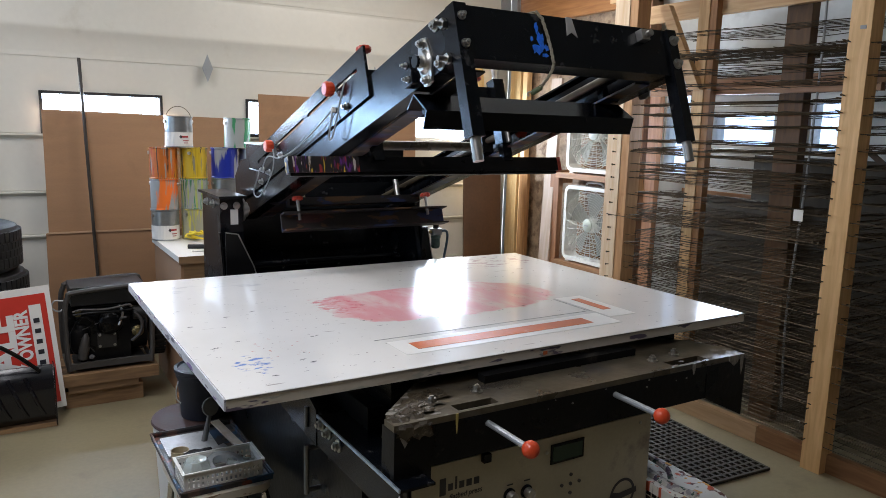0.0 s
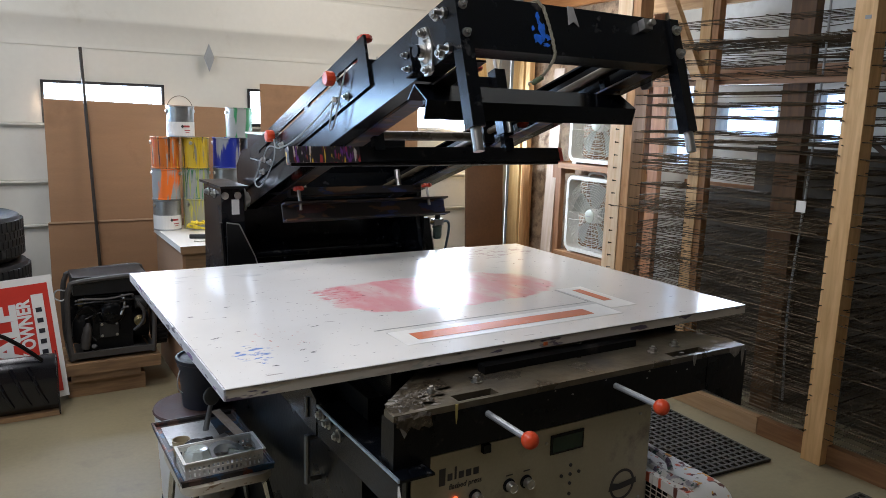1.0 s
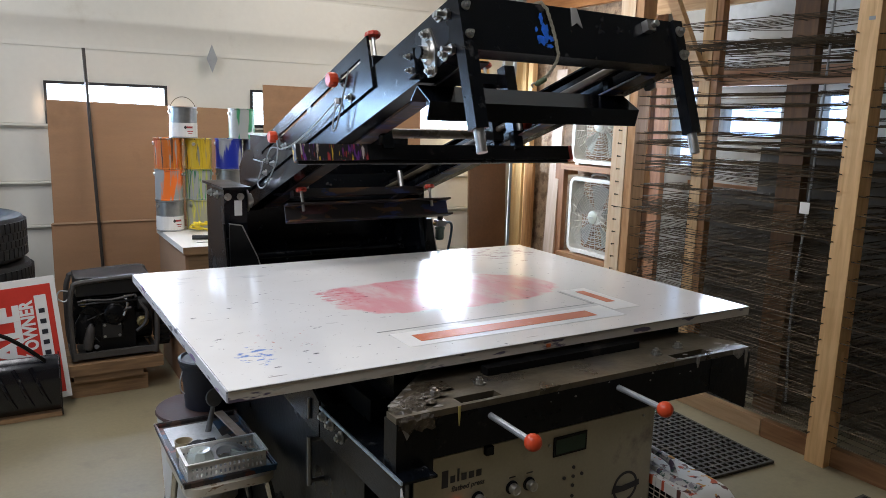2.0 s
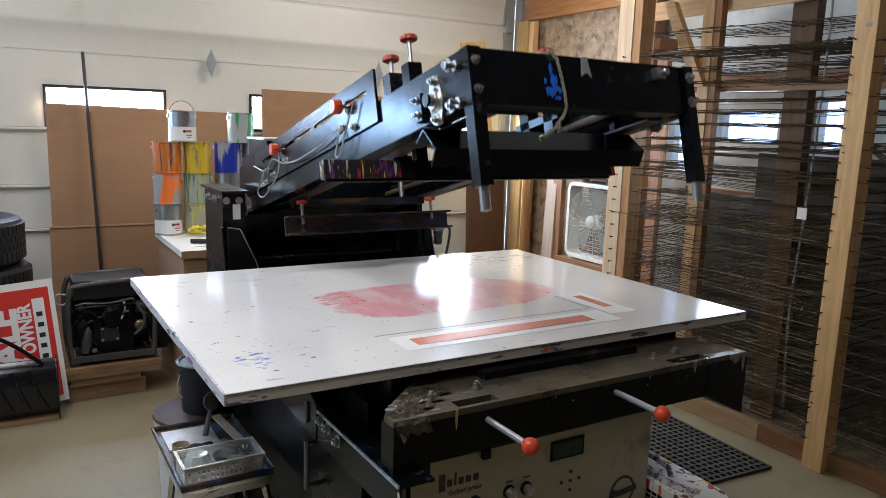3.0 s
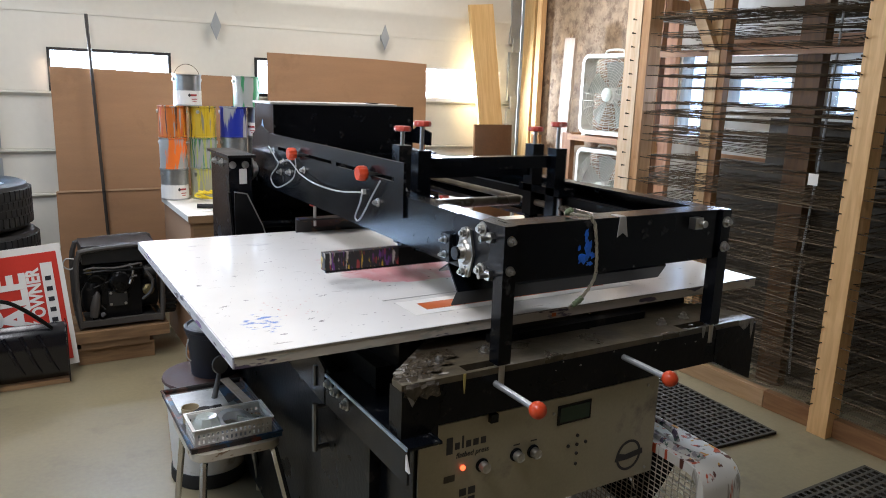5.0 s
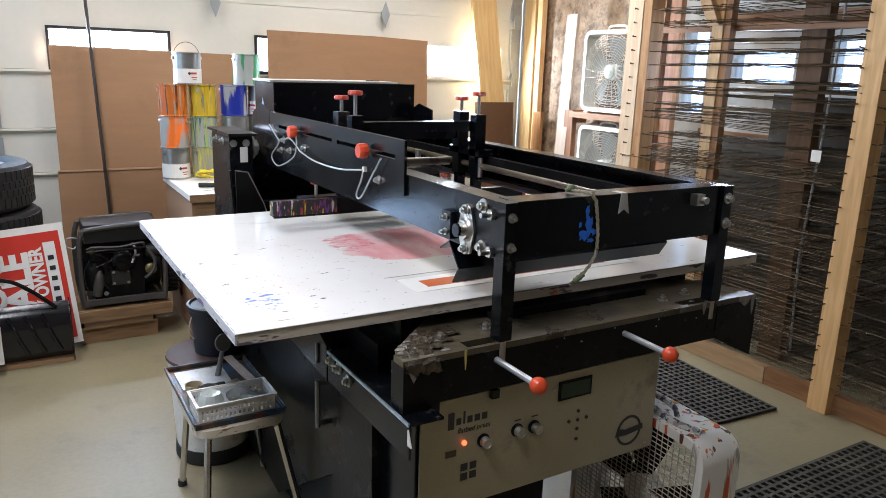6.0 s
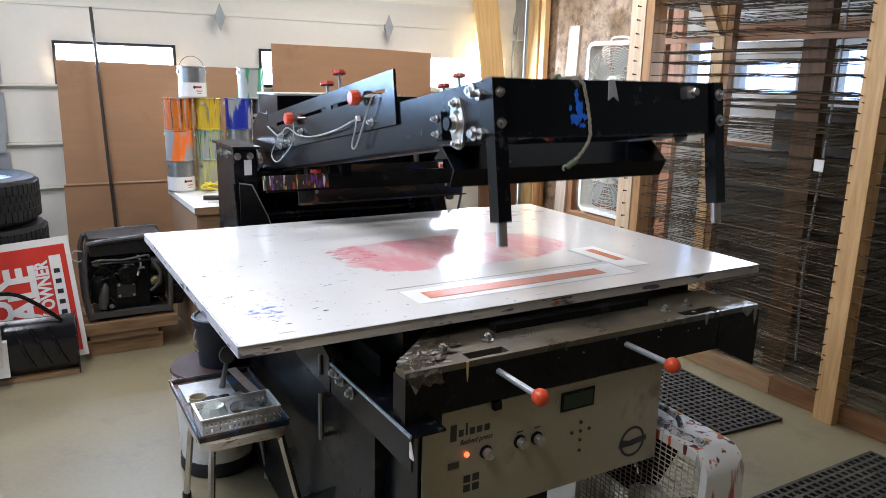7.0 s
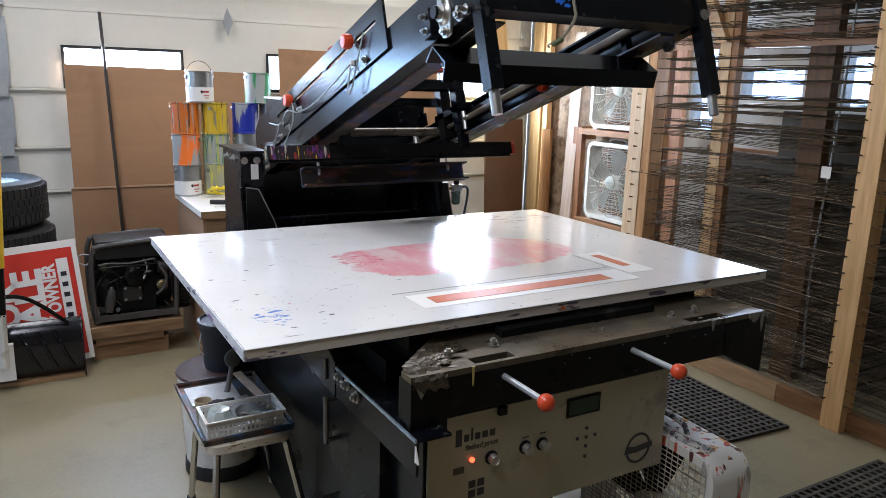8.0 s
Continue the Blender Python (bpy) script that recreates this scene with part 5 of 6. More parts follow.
def tray_meshes(seed, y0, y1, x0, x1):
    """A wire tray: the bent outer frame with hooked ends, its long wires, its cross wires."""
    rnd = random.Random(seed)
    j = lambda a=0.006: rnd.uniform(-a, a)
    ym = (y0 + y1) / 2
    frame_path = [(x0 - 0.024, y0 + 0.006, 0.008), (x0, y0, j()), (x0 + j(), y0 + (y1 - y0) * 0.33, j(0.009)), (x0 + j(), y0 + (y1 - y0) * 0.7, j(0.009)), (x0, y1, j()),
                  (x1, y1 + j(0.02), j(0.014)), (x1, ym, j(0.014) - 0.014), (x1, y0 + j(0.02), j(0.014)), (x0 + 0.01, y0 + 0.01, 0.004), (x0 - 0.022, y0 + 0.012, 0.008)]
    frame_me = wire_mesh("wire_tray", [(frame_path, 0.0022)])
    longs = [wire_mesh("wire", [([(j(), y0, j()), (j(0.008), y0 + (y1 - y0) * 0.3, j(0.011)), (j(0.008), y0 + (y1 - y0) * 0.65, j(0.011)), (j(), y1, j())], 0.0018)]) for _ in range(3)]
    cross = [wire_mesh("cross_wire", [([(x0, 0, 0.005), ((x0 + x1) / 2, j(0.02), j(0.008)), (x1, j(0.035), j(0.008))], 0.0016)]) for _ in range(3)]
    return frame_me, longs, cross


def add_tray(r, kit, m, y0, y1, x0, x1, rnd):
    frame_me, longs, cross = kit
    t = new("wire_tray", frame_me)
    t.parent = r
    t.matrix_basis = m
    for k in range(1, 10):
        w = new("wire", rnd.choice(longs))
        w.parent = t
        w.location = (x0 + (x1 - x0) * k / 10, 0, 0)
    for k in range(8):
        w = new("cross_wire", rnd.choice(cross))
        w.parent = t
        w.location = (0, y0 + (y1 - y0) * (k + 0.5 + rnd.uniform(-0.4, 0.4)) / 8, 0)


LUMBER_PALE = wood("tan_lumber", (0.52, 0.31, 0.15), (0.38, 0.20, 0.085), (9, 9, 0.8))
SILL_TAN = wood("dirty_tan_sill", (0.44, 0.29, 0.16), (0.34, 0.21, 0.10), (9, 0.8, 9))
DARK_POST = wood("aged_brown_post", (0.17, 0.085, 0.026), (0.10, 0.047, 0.016), (6, 6, 0.9))


def drying_rack():
    r = thing("drying_rack", (2.9, 0.6, 0), "tall timber drying rack with many tarnished wire trays", "rack")
    L = -0.75

    def post(name, x0, x1, y0, y1, m, z1=2.75, lab=""):
        return part(name, bx(x0, x1, y0, y1, 0, z1), m, r, lab, bevel=0.002)
    post("post", 2.655, 2.740, 0.305, 0.395, PINE)
    # paler pine here puts the window light on this face into its colour
    post("post", 2.645, 2.683, 1.628, 1.735, PINE_LIT, 2.75, "nailed upright with window light in its pale colour")
    post("post", 2.650, 2.745, 1.570, 1.626, LUMBER_PALE)
    post("post", 2.90, 2.94, 1.305, 1.375, PINE)
    post("post", 2.905, 2.95, 1.262, 1.303, LUMBER)
    post("post", 3.0, 3.06, 0.79, 0.92, DARK_POST, 2.9, "dark brown wide post")
    post("post", 3.12, 3.16, 1.80, 1.88, REDWOOD, 1.93)
    post("post", 2.96, 3.0, -0.30, -0.20, PINE)
    post("post", 2.655, 2.70, L - 0.1, L, PINE)
    part("header", bx(2.6605, 2.6945, L, 1.80, 2.175, 2.26), PINE_Y2, r, bevel=0.002)
    part("header", bx(2.9455, 2.985, L, 1.95, 2.09, 2.185), PINE_Y2, r, bevel=0.002)
    part("cross_block", bx(2.76, 2.90, 1.53, 1.57, 1.90, 1.96), LUMBER, r, bevel=0.002)
    br = prism([(1.62, 2.16), (1.55, 2.16), (1.30, 1.70), (1.37, 1.70)], "x", 2.86, 2.898)
    part("brace", br, PINE_Y2, r, bevel=0.002)
    part("rail", bx(2.95, 2.985, 0.4, 1.78, 1.675, 1.71), LUMBER_Y, r)
    # sills on the floor
    part("sill", bx(2.70, 2.74, 0.66, 1.30, 0.0, 0.085), SILL_TAN, r, bevel=0.003)
    part("sill", bx(2.70, 2.74, L, 0.655, 0.0, 0.085), LUMBER_Y, r, bevel=0.003)
    zs = [0.13 + 0.0715 * i for i in range(25)]
    near, far = (0.40, 1.66, 2.665, 3.17), (-0.70, 0.31, 2.665, 3.17)
    kits = [tray_meshes(s, *near) for s in range(6)]
    kits2 = [tray_meshes(20 + s, *far) for s in range(4)]
    rnd = random.Random(5)
    for z in zs:
        for ks, ext in ((kits, near), (kits2, far)):
            tilt = Matrix.Translation((2.665 - 2.9, 0, 0)) @ Matrix.Rotation(radians(rnd.uniform(-2.6, 2.2)), 4, "Y") @ Matrix.Translation((-2.665, -0.6, 0))
            add_tray(r, rnd.choice(ks), Matrix.Translation((0, 0, z + rnd.uniform(-0.012, 0.012))) @ Matrix.Rotation(radians(rnd.uniform(-0.7, 0.7)), 4, "X") @ tilt, *ext, rnd)
    # trays resting crooked near the top and in the middle
    for i in range(14):
        z = 1.84 + 0.016 * i if i < 4 else 0.25 + 0.12 * (i - 4)
        add_tray(r, kits[i % 6], pose(-2.9 + rnd.uniform(0, 0.06), -0.6 + rnd.uniform(-0.05, 0.05), z, rnd.uniform(-1.4, 1.4), rnd.uniform(-2.5, 3.0), rnd.uniform(-2, 2)), *near, rnd)
    nail = rod((0, 0, 0), (-0.02, 0, 0.002), 0.003, 5)
    rod((-0.02, 0, 0.002), (-0.022, 0, 0.002), 0.006, 6, nail)
    finish(nail)
    me = bpy.data.meshes.new("nail")
    nail.to_mesh(me)
    nail.free()
    me.materials.append(WIRE)
    for z in zs:
        for x, y in ((2.655, 0.385), (2.645, 1.665), (2.90, 1.36)):
            ob = new("nail", me)
            ob.parent = r
            ob.location = (x - 2.9, y - 0.6, z + 0.008)
    part("hanging_cord", spline([(2.99, 0.73, 2.6), (2.97, 0.70, 1.9), (2.98, 0.72, 1.2), (2.97, 0.74, 0.6), (2.98, 0.72, 0.1)], 0.006), CABLE, r)
    part("label_card", bx(2.64, 2.642, 0.50, 0.545, 1.10, 1.15), MASK_TAPE, r, "small white paper tag")
    part("pencil_marks", bx(2.6535, 2.6545, 0.325, 0.35, 1.90, 1.915), PRINT_GREY, r)
    # added sheets: their dark colour supplies the shade behind the dense wires
    part("dark_sheet", bx(3.185, 3.20, 0.86, 1.62, 0.0, 1.12), SHADE_SHEET, r, "added dark sheet standing in for shade behind the trays")
    part("dark_sheet", bx(3.20, 3.215, -0.60, 1.17, 0.0, 1.36), SHADE_SHEET, r, "added dark sheet standing in for shade behind the trays")
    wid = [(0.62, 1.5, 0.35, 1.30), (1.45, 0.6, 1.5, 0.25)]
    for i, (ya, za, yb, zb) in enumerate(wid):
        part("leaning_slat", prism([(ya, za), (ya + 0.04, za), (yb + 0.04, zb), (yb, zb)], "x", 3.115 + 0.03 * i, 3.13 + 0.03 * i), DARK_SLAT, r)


# olive-dark tone that stands for shade in the lower rack
SHADE_SHEET = mat("dark_olive_shade", (0.042, 0.032, 0.016), 0.7, 0, 0.35, 4, 0.2, 40, (0.10, 0.085, 0.05), 0.15, 5)
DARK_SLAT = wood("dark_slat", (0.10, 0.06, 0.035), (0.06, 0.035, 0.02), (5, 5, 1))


def mats():
    def one(nx, ny, pitch):
        bm, w = bmesh.new(), 0.0065
        xs = [v for i in range(nx + 1) for v in (i * pitch - w, i * pitch + w)]
        ys = [v for i in range(ny + 1) for v in (i * pitch - w, i * pitch + w)]
        g = [[bm.verts.new((x, y, 0.012)) for y in ys] for x in xs]
        for i in range(len(xs) - 1):
            for j in range(len(ys) - 1):
                if not (i % 2 and j % 2):
                    bm.faces.new((g[i][j], g[i + 1][j], g[i + 1][j + 1], g[i][j + 1]))
        low = bmesh.ops.extrude_face_region(bm, geom=bm.faces[:])
        bmesh.ops.translate(bm, verts=[e for e in low["geom"] if isinstance(e, bmesh.types.BMVert)], vec=(0, 0, -0.012))
        return bm
    for nx, ny, m in ((23, 25, pose(1.68, 0.50, 0.001, 0, 0, -4)), (26, 25, pose(1.63, -0.82, 0.001, 0, 0, 0))):
        ob = single("rubber_mat", one(nx, ny, 0.0355), MAT_RUBBER, "black rubber drainage mat with holes on concrete", "mat", group="rubber mats")
        ob.matrix_basis = m


timber_wall()
fans()
drying_rack()
mats()


# ---- against the garage door ----
POLE_GREY = mat("dull_grey_brown_pole", (0.045, 0.038, 0.032), 0.5, 0.3, 0.3, 8, 0.1)


def door_side():
    c = prism([(-0.11, 0.79), (-0.11, 1.503), (0.30, 1.495), (0.96, 1.482), (0.96, 0.79)], "y", 3.435, 3.442)
    bx(-0.125, 0.98, 3.425, 3.432, 0.0, 0.786, c)
    part_of = single("cardboard_sheet", c, CARD, "tall brown cardboard sheet with a fold, leaning on the door", "cardboard", at=(0.4, 3.44, 0))
    lip = bx(-0.12, 0.97, 3.418, 3.424, 0.782, 0.792)
    part_of2 = part("fold_edge", lip, CARD_EDGE, part_of)
    single("cardboard_sheet", prism([(1.155, 0.2), (1.15, 1.645), (1.9, 1.64), (2.335, 1.625), (2.35, 0.2)], "y", 3.434, 3.441), CARD, "wide brown cardboard sheet covering a door window", "cardboard", at=(1.75, 3.44, 0.2))
    pole = rod((0.093, 3.40, 1.80), (0.150, 3.36, 0.0), 0.0095, 8)
    single("steel_pole", pole, POLE_GREY, "thin dark steel pole leaning on cardboard", "pole", at=(0.15, 3.36, 0))
    pl = bx(-0.105, 0.105, -0.012, 0.012, 0, 2.09)
    ob = single("plank", pl, PINE_Y, "wide yellow pine plank leaning on the door", "plank", bevel=0.002)
    ob.matrix_basis = pose(2.99, 3.26, 0, -3.9, -6.3, 0)
    ob = single("brown_board", bx(-0.17, 0.17, -0.01, 0.01, 0, 1.2), HARDBOARD, "shiny orange-brown hardboard sheet leaning on the door", "board", bevel=0.001)
    ob.matrix_basis = pose(2.87, 3.26, 0, -3.0, 0, 0)
    # bench
    b = thing("workbench", (0.8, 2.75, 0), "cluttered bench with a white top and brown sides", "workbench")
    part("bench_top", bx(0.405, 1.35, 2.385, 3.12, 0.752, 0.782), BENCH_WHITE, b, bevel=0.002)
    part("bench_edge", bx(0.403, 1.352, 2.382, 2.3845, 0.745, 0.784), LUMBER_X, b)
    part("side_panel", bx(0.415, 0.43, 2.40, 3.10, 0.0, 0.751), BENCH_SIDE, b)
    part("side_panel", bx(1.32, 1.335, 2.40, 3.10, 0.0, 0.751), BENCH_SIDE, b)
    part("front_rail", bx(0.43, 1.32, 2.40, 2.42, 0.66, 0.751), LUMBER_X, b)
    part("bench_shelf", bx(0.43, 1.32, 2.44, 3.10, 0.25, 0.27), CARD_DARK, b)
    # small things on the bench
    m = rod((0.50, 2.62, 0.796), (0.585, 2.59, 0.796), 0.012, 10)
    single("marker", m, RUBBER, "short black marker on the bench", "marker", at=(0.54, 2.6, 0.784))
    s = spline([(0.50, 2.52, 0.787), (0.56, 2.50, 0.787), (0.62, 2.51, 0.787), (0.68, 2.53, 0.787)], 0.004)
    rod((0.66, 2.53, 0.784), (0.72, 2.54, 0.784), 0.007, 6, s)
    single("screwdriver", s, STEEL, "thin steel tool on the bench", "tool", at=(0.6, 2.5, 0.782))
    rnd = random.Random(3)
    p = [(0.60 + rnd.uniform(-0.05, 0.05), 2.86 + rnd.uniform(-0.05, 0.05), 0.795 + rnd.uniform(0, 0.05)) for _ in range(14)]
    single("ribbon", spline(p, 0.006, 5, 5), YELLOW_TAPE, "crumpled yellow ribbon on the bench", "ribbon", at=(0.6, 2.86, 0.782))


CARD_EDGE = mat("torn_cardboard_edge", (0.45, 0.29, 0.17), 0.8)


def can(body, label_band, handle=False, lab="", band_up=False):
    c = thing("paint_can", (0, 0, 0), lab, "paint can", "stacked paint cans")
    R, H = 0.077, 0.174
    part("can_body", lathe([(0, 0.002), (R - 0.003, 0.002), (R, 0), (R + 0.001, 0.004), (R - 0.002, 0.007), (R - 0.002, H - 0.008), (R + 0.002, H - 0.005), (R + 0.002, H), (R - 0.004, H), (R - 0.005, H - 0.006)], n=28), body, c, smooth=True)
    part("lid", lathe([(R - 0.005, H - 0.006), (R - 0.012, H - 0.004), (R - 0.016, H - 0.008), (0, H - 0.008)], n=28), STEEL, c, smooth=True)
    if label_band:
        z0, z1 = 0.008, 0.085
        lb = part("paper_label", lathe([(R - 0.0015, z0), (R - 0.0008, z0), (R - 0.0008, z1), (R - 0.0015, z1)], n=28), SIGN_WHITE, c, "white paper label")
        bars = bmesh.new()
        for a0, a1, h0, h1 in ((-100, -72, 0.055, 0.066), (-96, -70, 0.036, 0.041), (-92, -74, 0.024, 0.028)):
            n = 6
            lo, hi = [], []
            for k in range(n + 1):
                a = radians(a0 + (a1 - a0) * k / n)
                lo.append(bars.verts.new((R * math.cos(a), R * math.sin(a), h0)))
                hi.append(bars.verts.new((R * math.cos(a), R * math.sin(a), h1)))
            for k in range(n):
                bars.faces.new((lo[k], lo[k + 1], hi[k + 1], hi[k]))
        part("label_bars", bars, RED_PRINT, lb)
        st = prism([(R * math.sin(radians(-14)) - 0.008, 0.060), (R * math.sin(radians(-14)), 0.070), (R * math.sin(radians(-14)) + 0.008, 0.060), (R * math.sin(radians(-14)), 0.050)], "y", -R - 0.0005, -R + 0.004)
        part("label_mark", st, PRINT, lb)
    for s in (-1, 1):
        part("ear", rod((s * (R - 0.002), 0, H - 0.03), (s * (R + 0.006), 0, H - 0.03), 0.010, 8), STEEL, c)
    if handle == "up":
        pts = [(R * math.cos(a), 0.0, H - 0.03 + 0.085 * math.sin(a)) for a in [math.pi * i / 10 for i in range(11)]]
        part("bail", spline(pts, 0.0018, 5, 2), WIRE, c)
    elif handle:
        pts = [((R + 0.005) * math.cos(a), -(R + 0.006) * math.sin(a), H - 0.03 - 0.05 * math.sin(a)) for a in [math.pi * i / 10 for i in range(11)]]
        part("bail", spline(pts, 0.0022, 5, 2), CABLE, c)
    return c


TIN = mat("dull_tin", (0.36, 0.37, 0.36), 0.35, 0.85, 0.15, 8, 0.05)
RED_PRINT = mat("dark_red_print", (0.35, 0.04, 0.04), 0.5, bump=0)


def drips(name, base, cols, cover):
    return splatter(name, base, cols, (70, 70, 5), cover, 0.4, 0.0)


def cans():
    orange = drips("can_orange_yellow_drips", (0.50, 0.13, 0.012), [(0.55, 0.32, 0.02), (0.48, 0.06, 0.012), (0.30, 0.28, 0.25), (0.10, 0.04, 0.02)], 0.45)
    yellow = drips("can_yellow_drips", (0.52, 0.36, 0.015), [(0.08, 0.055, 0.02), (0.42, 0.28, 0.01), (0.22, 0.20, 0.15)], 0.5)
    green = drips("can_green_patches", (0.30, 0.31, 0.29), [(0.03, 0.22, 0.08), (0.02, 0.14, 0.05), (0.35, 0.40, 0.10)], 0.6)
    oran2 = splatter("can_with_orange_band", (0.30, 0.31, 0.30), [(0.80, 0.17, 0.02)], (16, 5, 2), 0.62, 0.4)
    olive = drips("can_olive_yellow", (0.30, 0.30, 0.22), [(0.55, 0.48, 0.06), (0.40, 0.38, 0.10)], 0.6)
    blue = splatter("can_blue_panel", (0.012, 0.025, 0.26), [(0.30, 0.31, 0.33)], (12, 12, 2), 0.5, 0.35)
    grn2 = splatter("can_green_run", (0.33, 0.35, 0.33), [(0.04, 0.26, 0.10)], (14, 14, 3), 0.7, 0.4)
    Z, H, y = 0.784, 0.1755, 3.0
    stack = [
        (0.462, 0, can(TIN, True, lab="tin paint can with a white paper label"), 20),
        (0.462, 1, can(oran2, False, lab="tin paint can with an orange paint run"), -30),
        (0.462, 2, can(orange, False, lab="paint can covered in orange and yellow drips"), 0),
        (0.628, 0, can(olive, False, lab="paint can smeared with olive yellow paint"), 40),
        (0.628, 1, can(green, False, lab="tin paint can with green paint patches"), 0),
        (0.628, 2, can(yellow, False, lab="paint can covered in yellow drips"), 60),
        (0.805, 0, can(TIN, False, lab="plain dull tin paint can"), 10),
        (0.805, 1, can(TIN, True, lab="tin paint can with a white paper label"), 12),
        (0.805, 2, can(blue, False, True, lab="tin paint can with blue panel and wire bail"), 160),
        (0.965, 0, can(TIN, False, lab="plain dull tin paint can"), 10),
        (0.965, 1, can(TIN, False, lab="plain dull tin paint can"), 70),
        (0.965, 2, can(TIN, True, lab="tin paint can with a white paper label"), -60),
        (0.551, 3, can(TIN, True, "up", lab="tin paint can with raised wire bail on the stack"), 10),
        (0.885, 3, can(grn2, False, lab="tin paint can with a green paint run"), 0),
    ]
    for x, k, c, a in stack:
        c.matrix_basis = pose(x, y + 0.004 * (k % 2), Z + H * k, 0, 0, a if k != 3 else 10)


door_side()
cans()


# ---- left-hand corner ----
def tyre(at, tilt=0.0, seed=1):
    t = thing("tyre", (0, 0, 0), "worn black car tyre on its rim, stacked flat", "tyre", "stacked tyres")
    R, W = 0.322, 0.232
    prof = [(0.215, 0.02), (0.235, 0.004), (0.28, 0.0), (0.308, 0.012), (R, 0.045), (R + 0.003, W / 2), (R, W - 0.045), (0.308, W - 0.012), (0.28, W), (0.235, W - 0.004), (0.215, W - 0.02), (0.205, W / 2), (0.215, 0.02)]
    part("carcass", lathe(prof, n=48), TYRE, t, smooth=True)
    tr = bmesh.new()
    for i in range(64):
        a = 2 * math.pi * i / 64
        for z0, z1, da in ((0.03, 0.075, 0.0), (0.082, 0.113, 0.5), (0.12, 0.15, 0.0), (0.157, 0.202, 0.5)):
            c, s = math.cos(a + da * 0.098), math.sin(a + da * 0.098)
            q = Matrix(((c, -s, 0, 0), (s, c, 0, 0), (0, 0, 1, 0), (0, 0, 0, 1)))
            b = bx(R - 0.012, R + 0.0055, -0.0125, 0.0125, z0, z1)
            b.transform(q)
            me = bpy.data.meshes.new("lug")
            b.to_mesh(me)
            b.free()
            tr.from_mesh(me)
            bpy.data.meshes.remove(me)
    part("tread", tr, TYRE, t)
    part("rim", lathe([(0.218, 0.03), (0.214, 0.02), (0.19, 0.03), (0.185, 0.12), (0.20, 0.18), (0.216, 0.212), (0.218, 0.204), (0.19, 0.19), (0.06, 0.16), (0.05, 0.17), (0, 0.17)], n=36), RIM, t, "pale painted wheel rim", smooth=True)
    t.matrix_basis = pose(*at, tilt, 0, seed * 13)
    return t


def corner_things():
    for k, (dx, dy) in enumerate(((0, 0), (0.012, 0.0), (0.022, 0.01), (0.0, -0.01))):
        tyre((-0.59 + dx, 2.86 + dy, 0.001 + 0.2345 * k), 0, k)
    # sign on its short edge
    s = thing("sale_sign", (0, 0, 0), "red and white for-sale sign with black figures, on edge", "sign")
    W, Hh = 0.45, 0.61
    part("board", bx(-W, 0, 0, 0.004, 0, Hh), SIGN_WHITE, s, bevel=0.001)
    red = part("red_field", bx(-W + 0.02, -0.022, -0.001, -0.0001, 0.03, Hh - 0.035), SIGN_RED, s)
    part("number_box", bx(-0.098, -0.047, -0.002, -0.0011, 0.10, Hh - 0.085), SIGN_WHITE, s)

    def up(x, z):
        return Matrix.Translation((x, -0.0022, z)) @ Euler((radians(90), radians(-90), 0)).to_matrix().to_4x4()
    text_part("FOR", 0.140, up(-0.292, 0.155), SIGN_WHITE, s, "lettering", sx=1.05, bold=0.006)
    text_part("SALE", 0.175, up(-0.174, 0.145), SIGN_WHITE, s, "lettering", sx=0.93, bold=0.007)
    text_part("BY OWNER", 0.078, up(-0.110, 0.17), SIGN_WHITE, s, "lettering", sx=0.82, bold=0.003)
    for k in range(7):
        part("number_bar", bx(-0.086, -0.060, -0.0032, -0.0022, 0.125 + 0.052 * k, 0.147 + 0.052 * k), INK, s)
    s.matrix_basis = pose(-0.125, 2.50, 0.055, -4, -4.5, 0)
    # snow pusher
    v = thing("snow_shovel", (-0.45, 2.36, 0), "black plastic snow pusher with a yellow handle", "snow shovel")
    arc = [(2.36 + 0.09 * math.cos(a) * 1.0 + 0.035, 0.165 + 0.150 * math.sin(a)) for a in [radians(115 + 13 * i) for i in range(12)]]
    inner = [(y + 0.006 * 0.9, z) for y, z in arc][::-1]
    part("blade", prism(arc + [(p[0] + 0.006, p[1]) for p in inner], "x", -0.86, -0.142), SHOVEL, v, smooth=True)
    for x in (-0.80, -0.72, -0.64, -0.365, -0.295, -0.225):
        pts = [(x + 0.012 * (i - 3), y - 0.003, z) for i, (y, z) in enumerate(arc[2:9])]
        part("rib", spline(pts, 0.009, 8, 3), SHOVEL, v, smooth=True)
    part("wear_strip", bx(-0.862, -0.135, 2.33, 2.385, 0.001, 0.022), LUMBER_X, v, "worn wooden wear strip")
    part("end_cap", bx(-0.1415, -0.136, 2.29, 2.40, 0.02, 0.305), SHOVEL, v, bevel=0.002)
    part("bracket", bx(-0.505, -0.43, 2.262, 2.30, 0.06, 0.23), WHITE_PL, v, "pale grey bracket", bevel=0.008)
    part("bracket_arm", spline([(-0.47, 2.262, 0.13), (-0.465, 2.24, 0.28), (-0.46, 2.21, 0.40)], 0.019, 8, 4), WHITE_PL, v, smooth=True)
    part("grip_tube", rod((-0.46, 2.212, 0.39), (-0.448, 2.175, 0.62), 0.018, 12), BLACK_WORN, v)
    part("handle_tube", rod((-0.448, 2.175, 0.62), (-0.40, 2.04, 1.42), 0.0205, 12), YELLOW, v, "yellow handle tube", smooth=True)
    v.location = (-0.49, 2.42, 0)
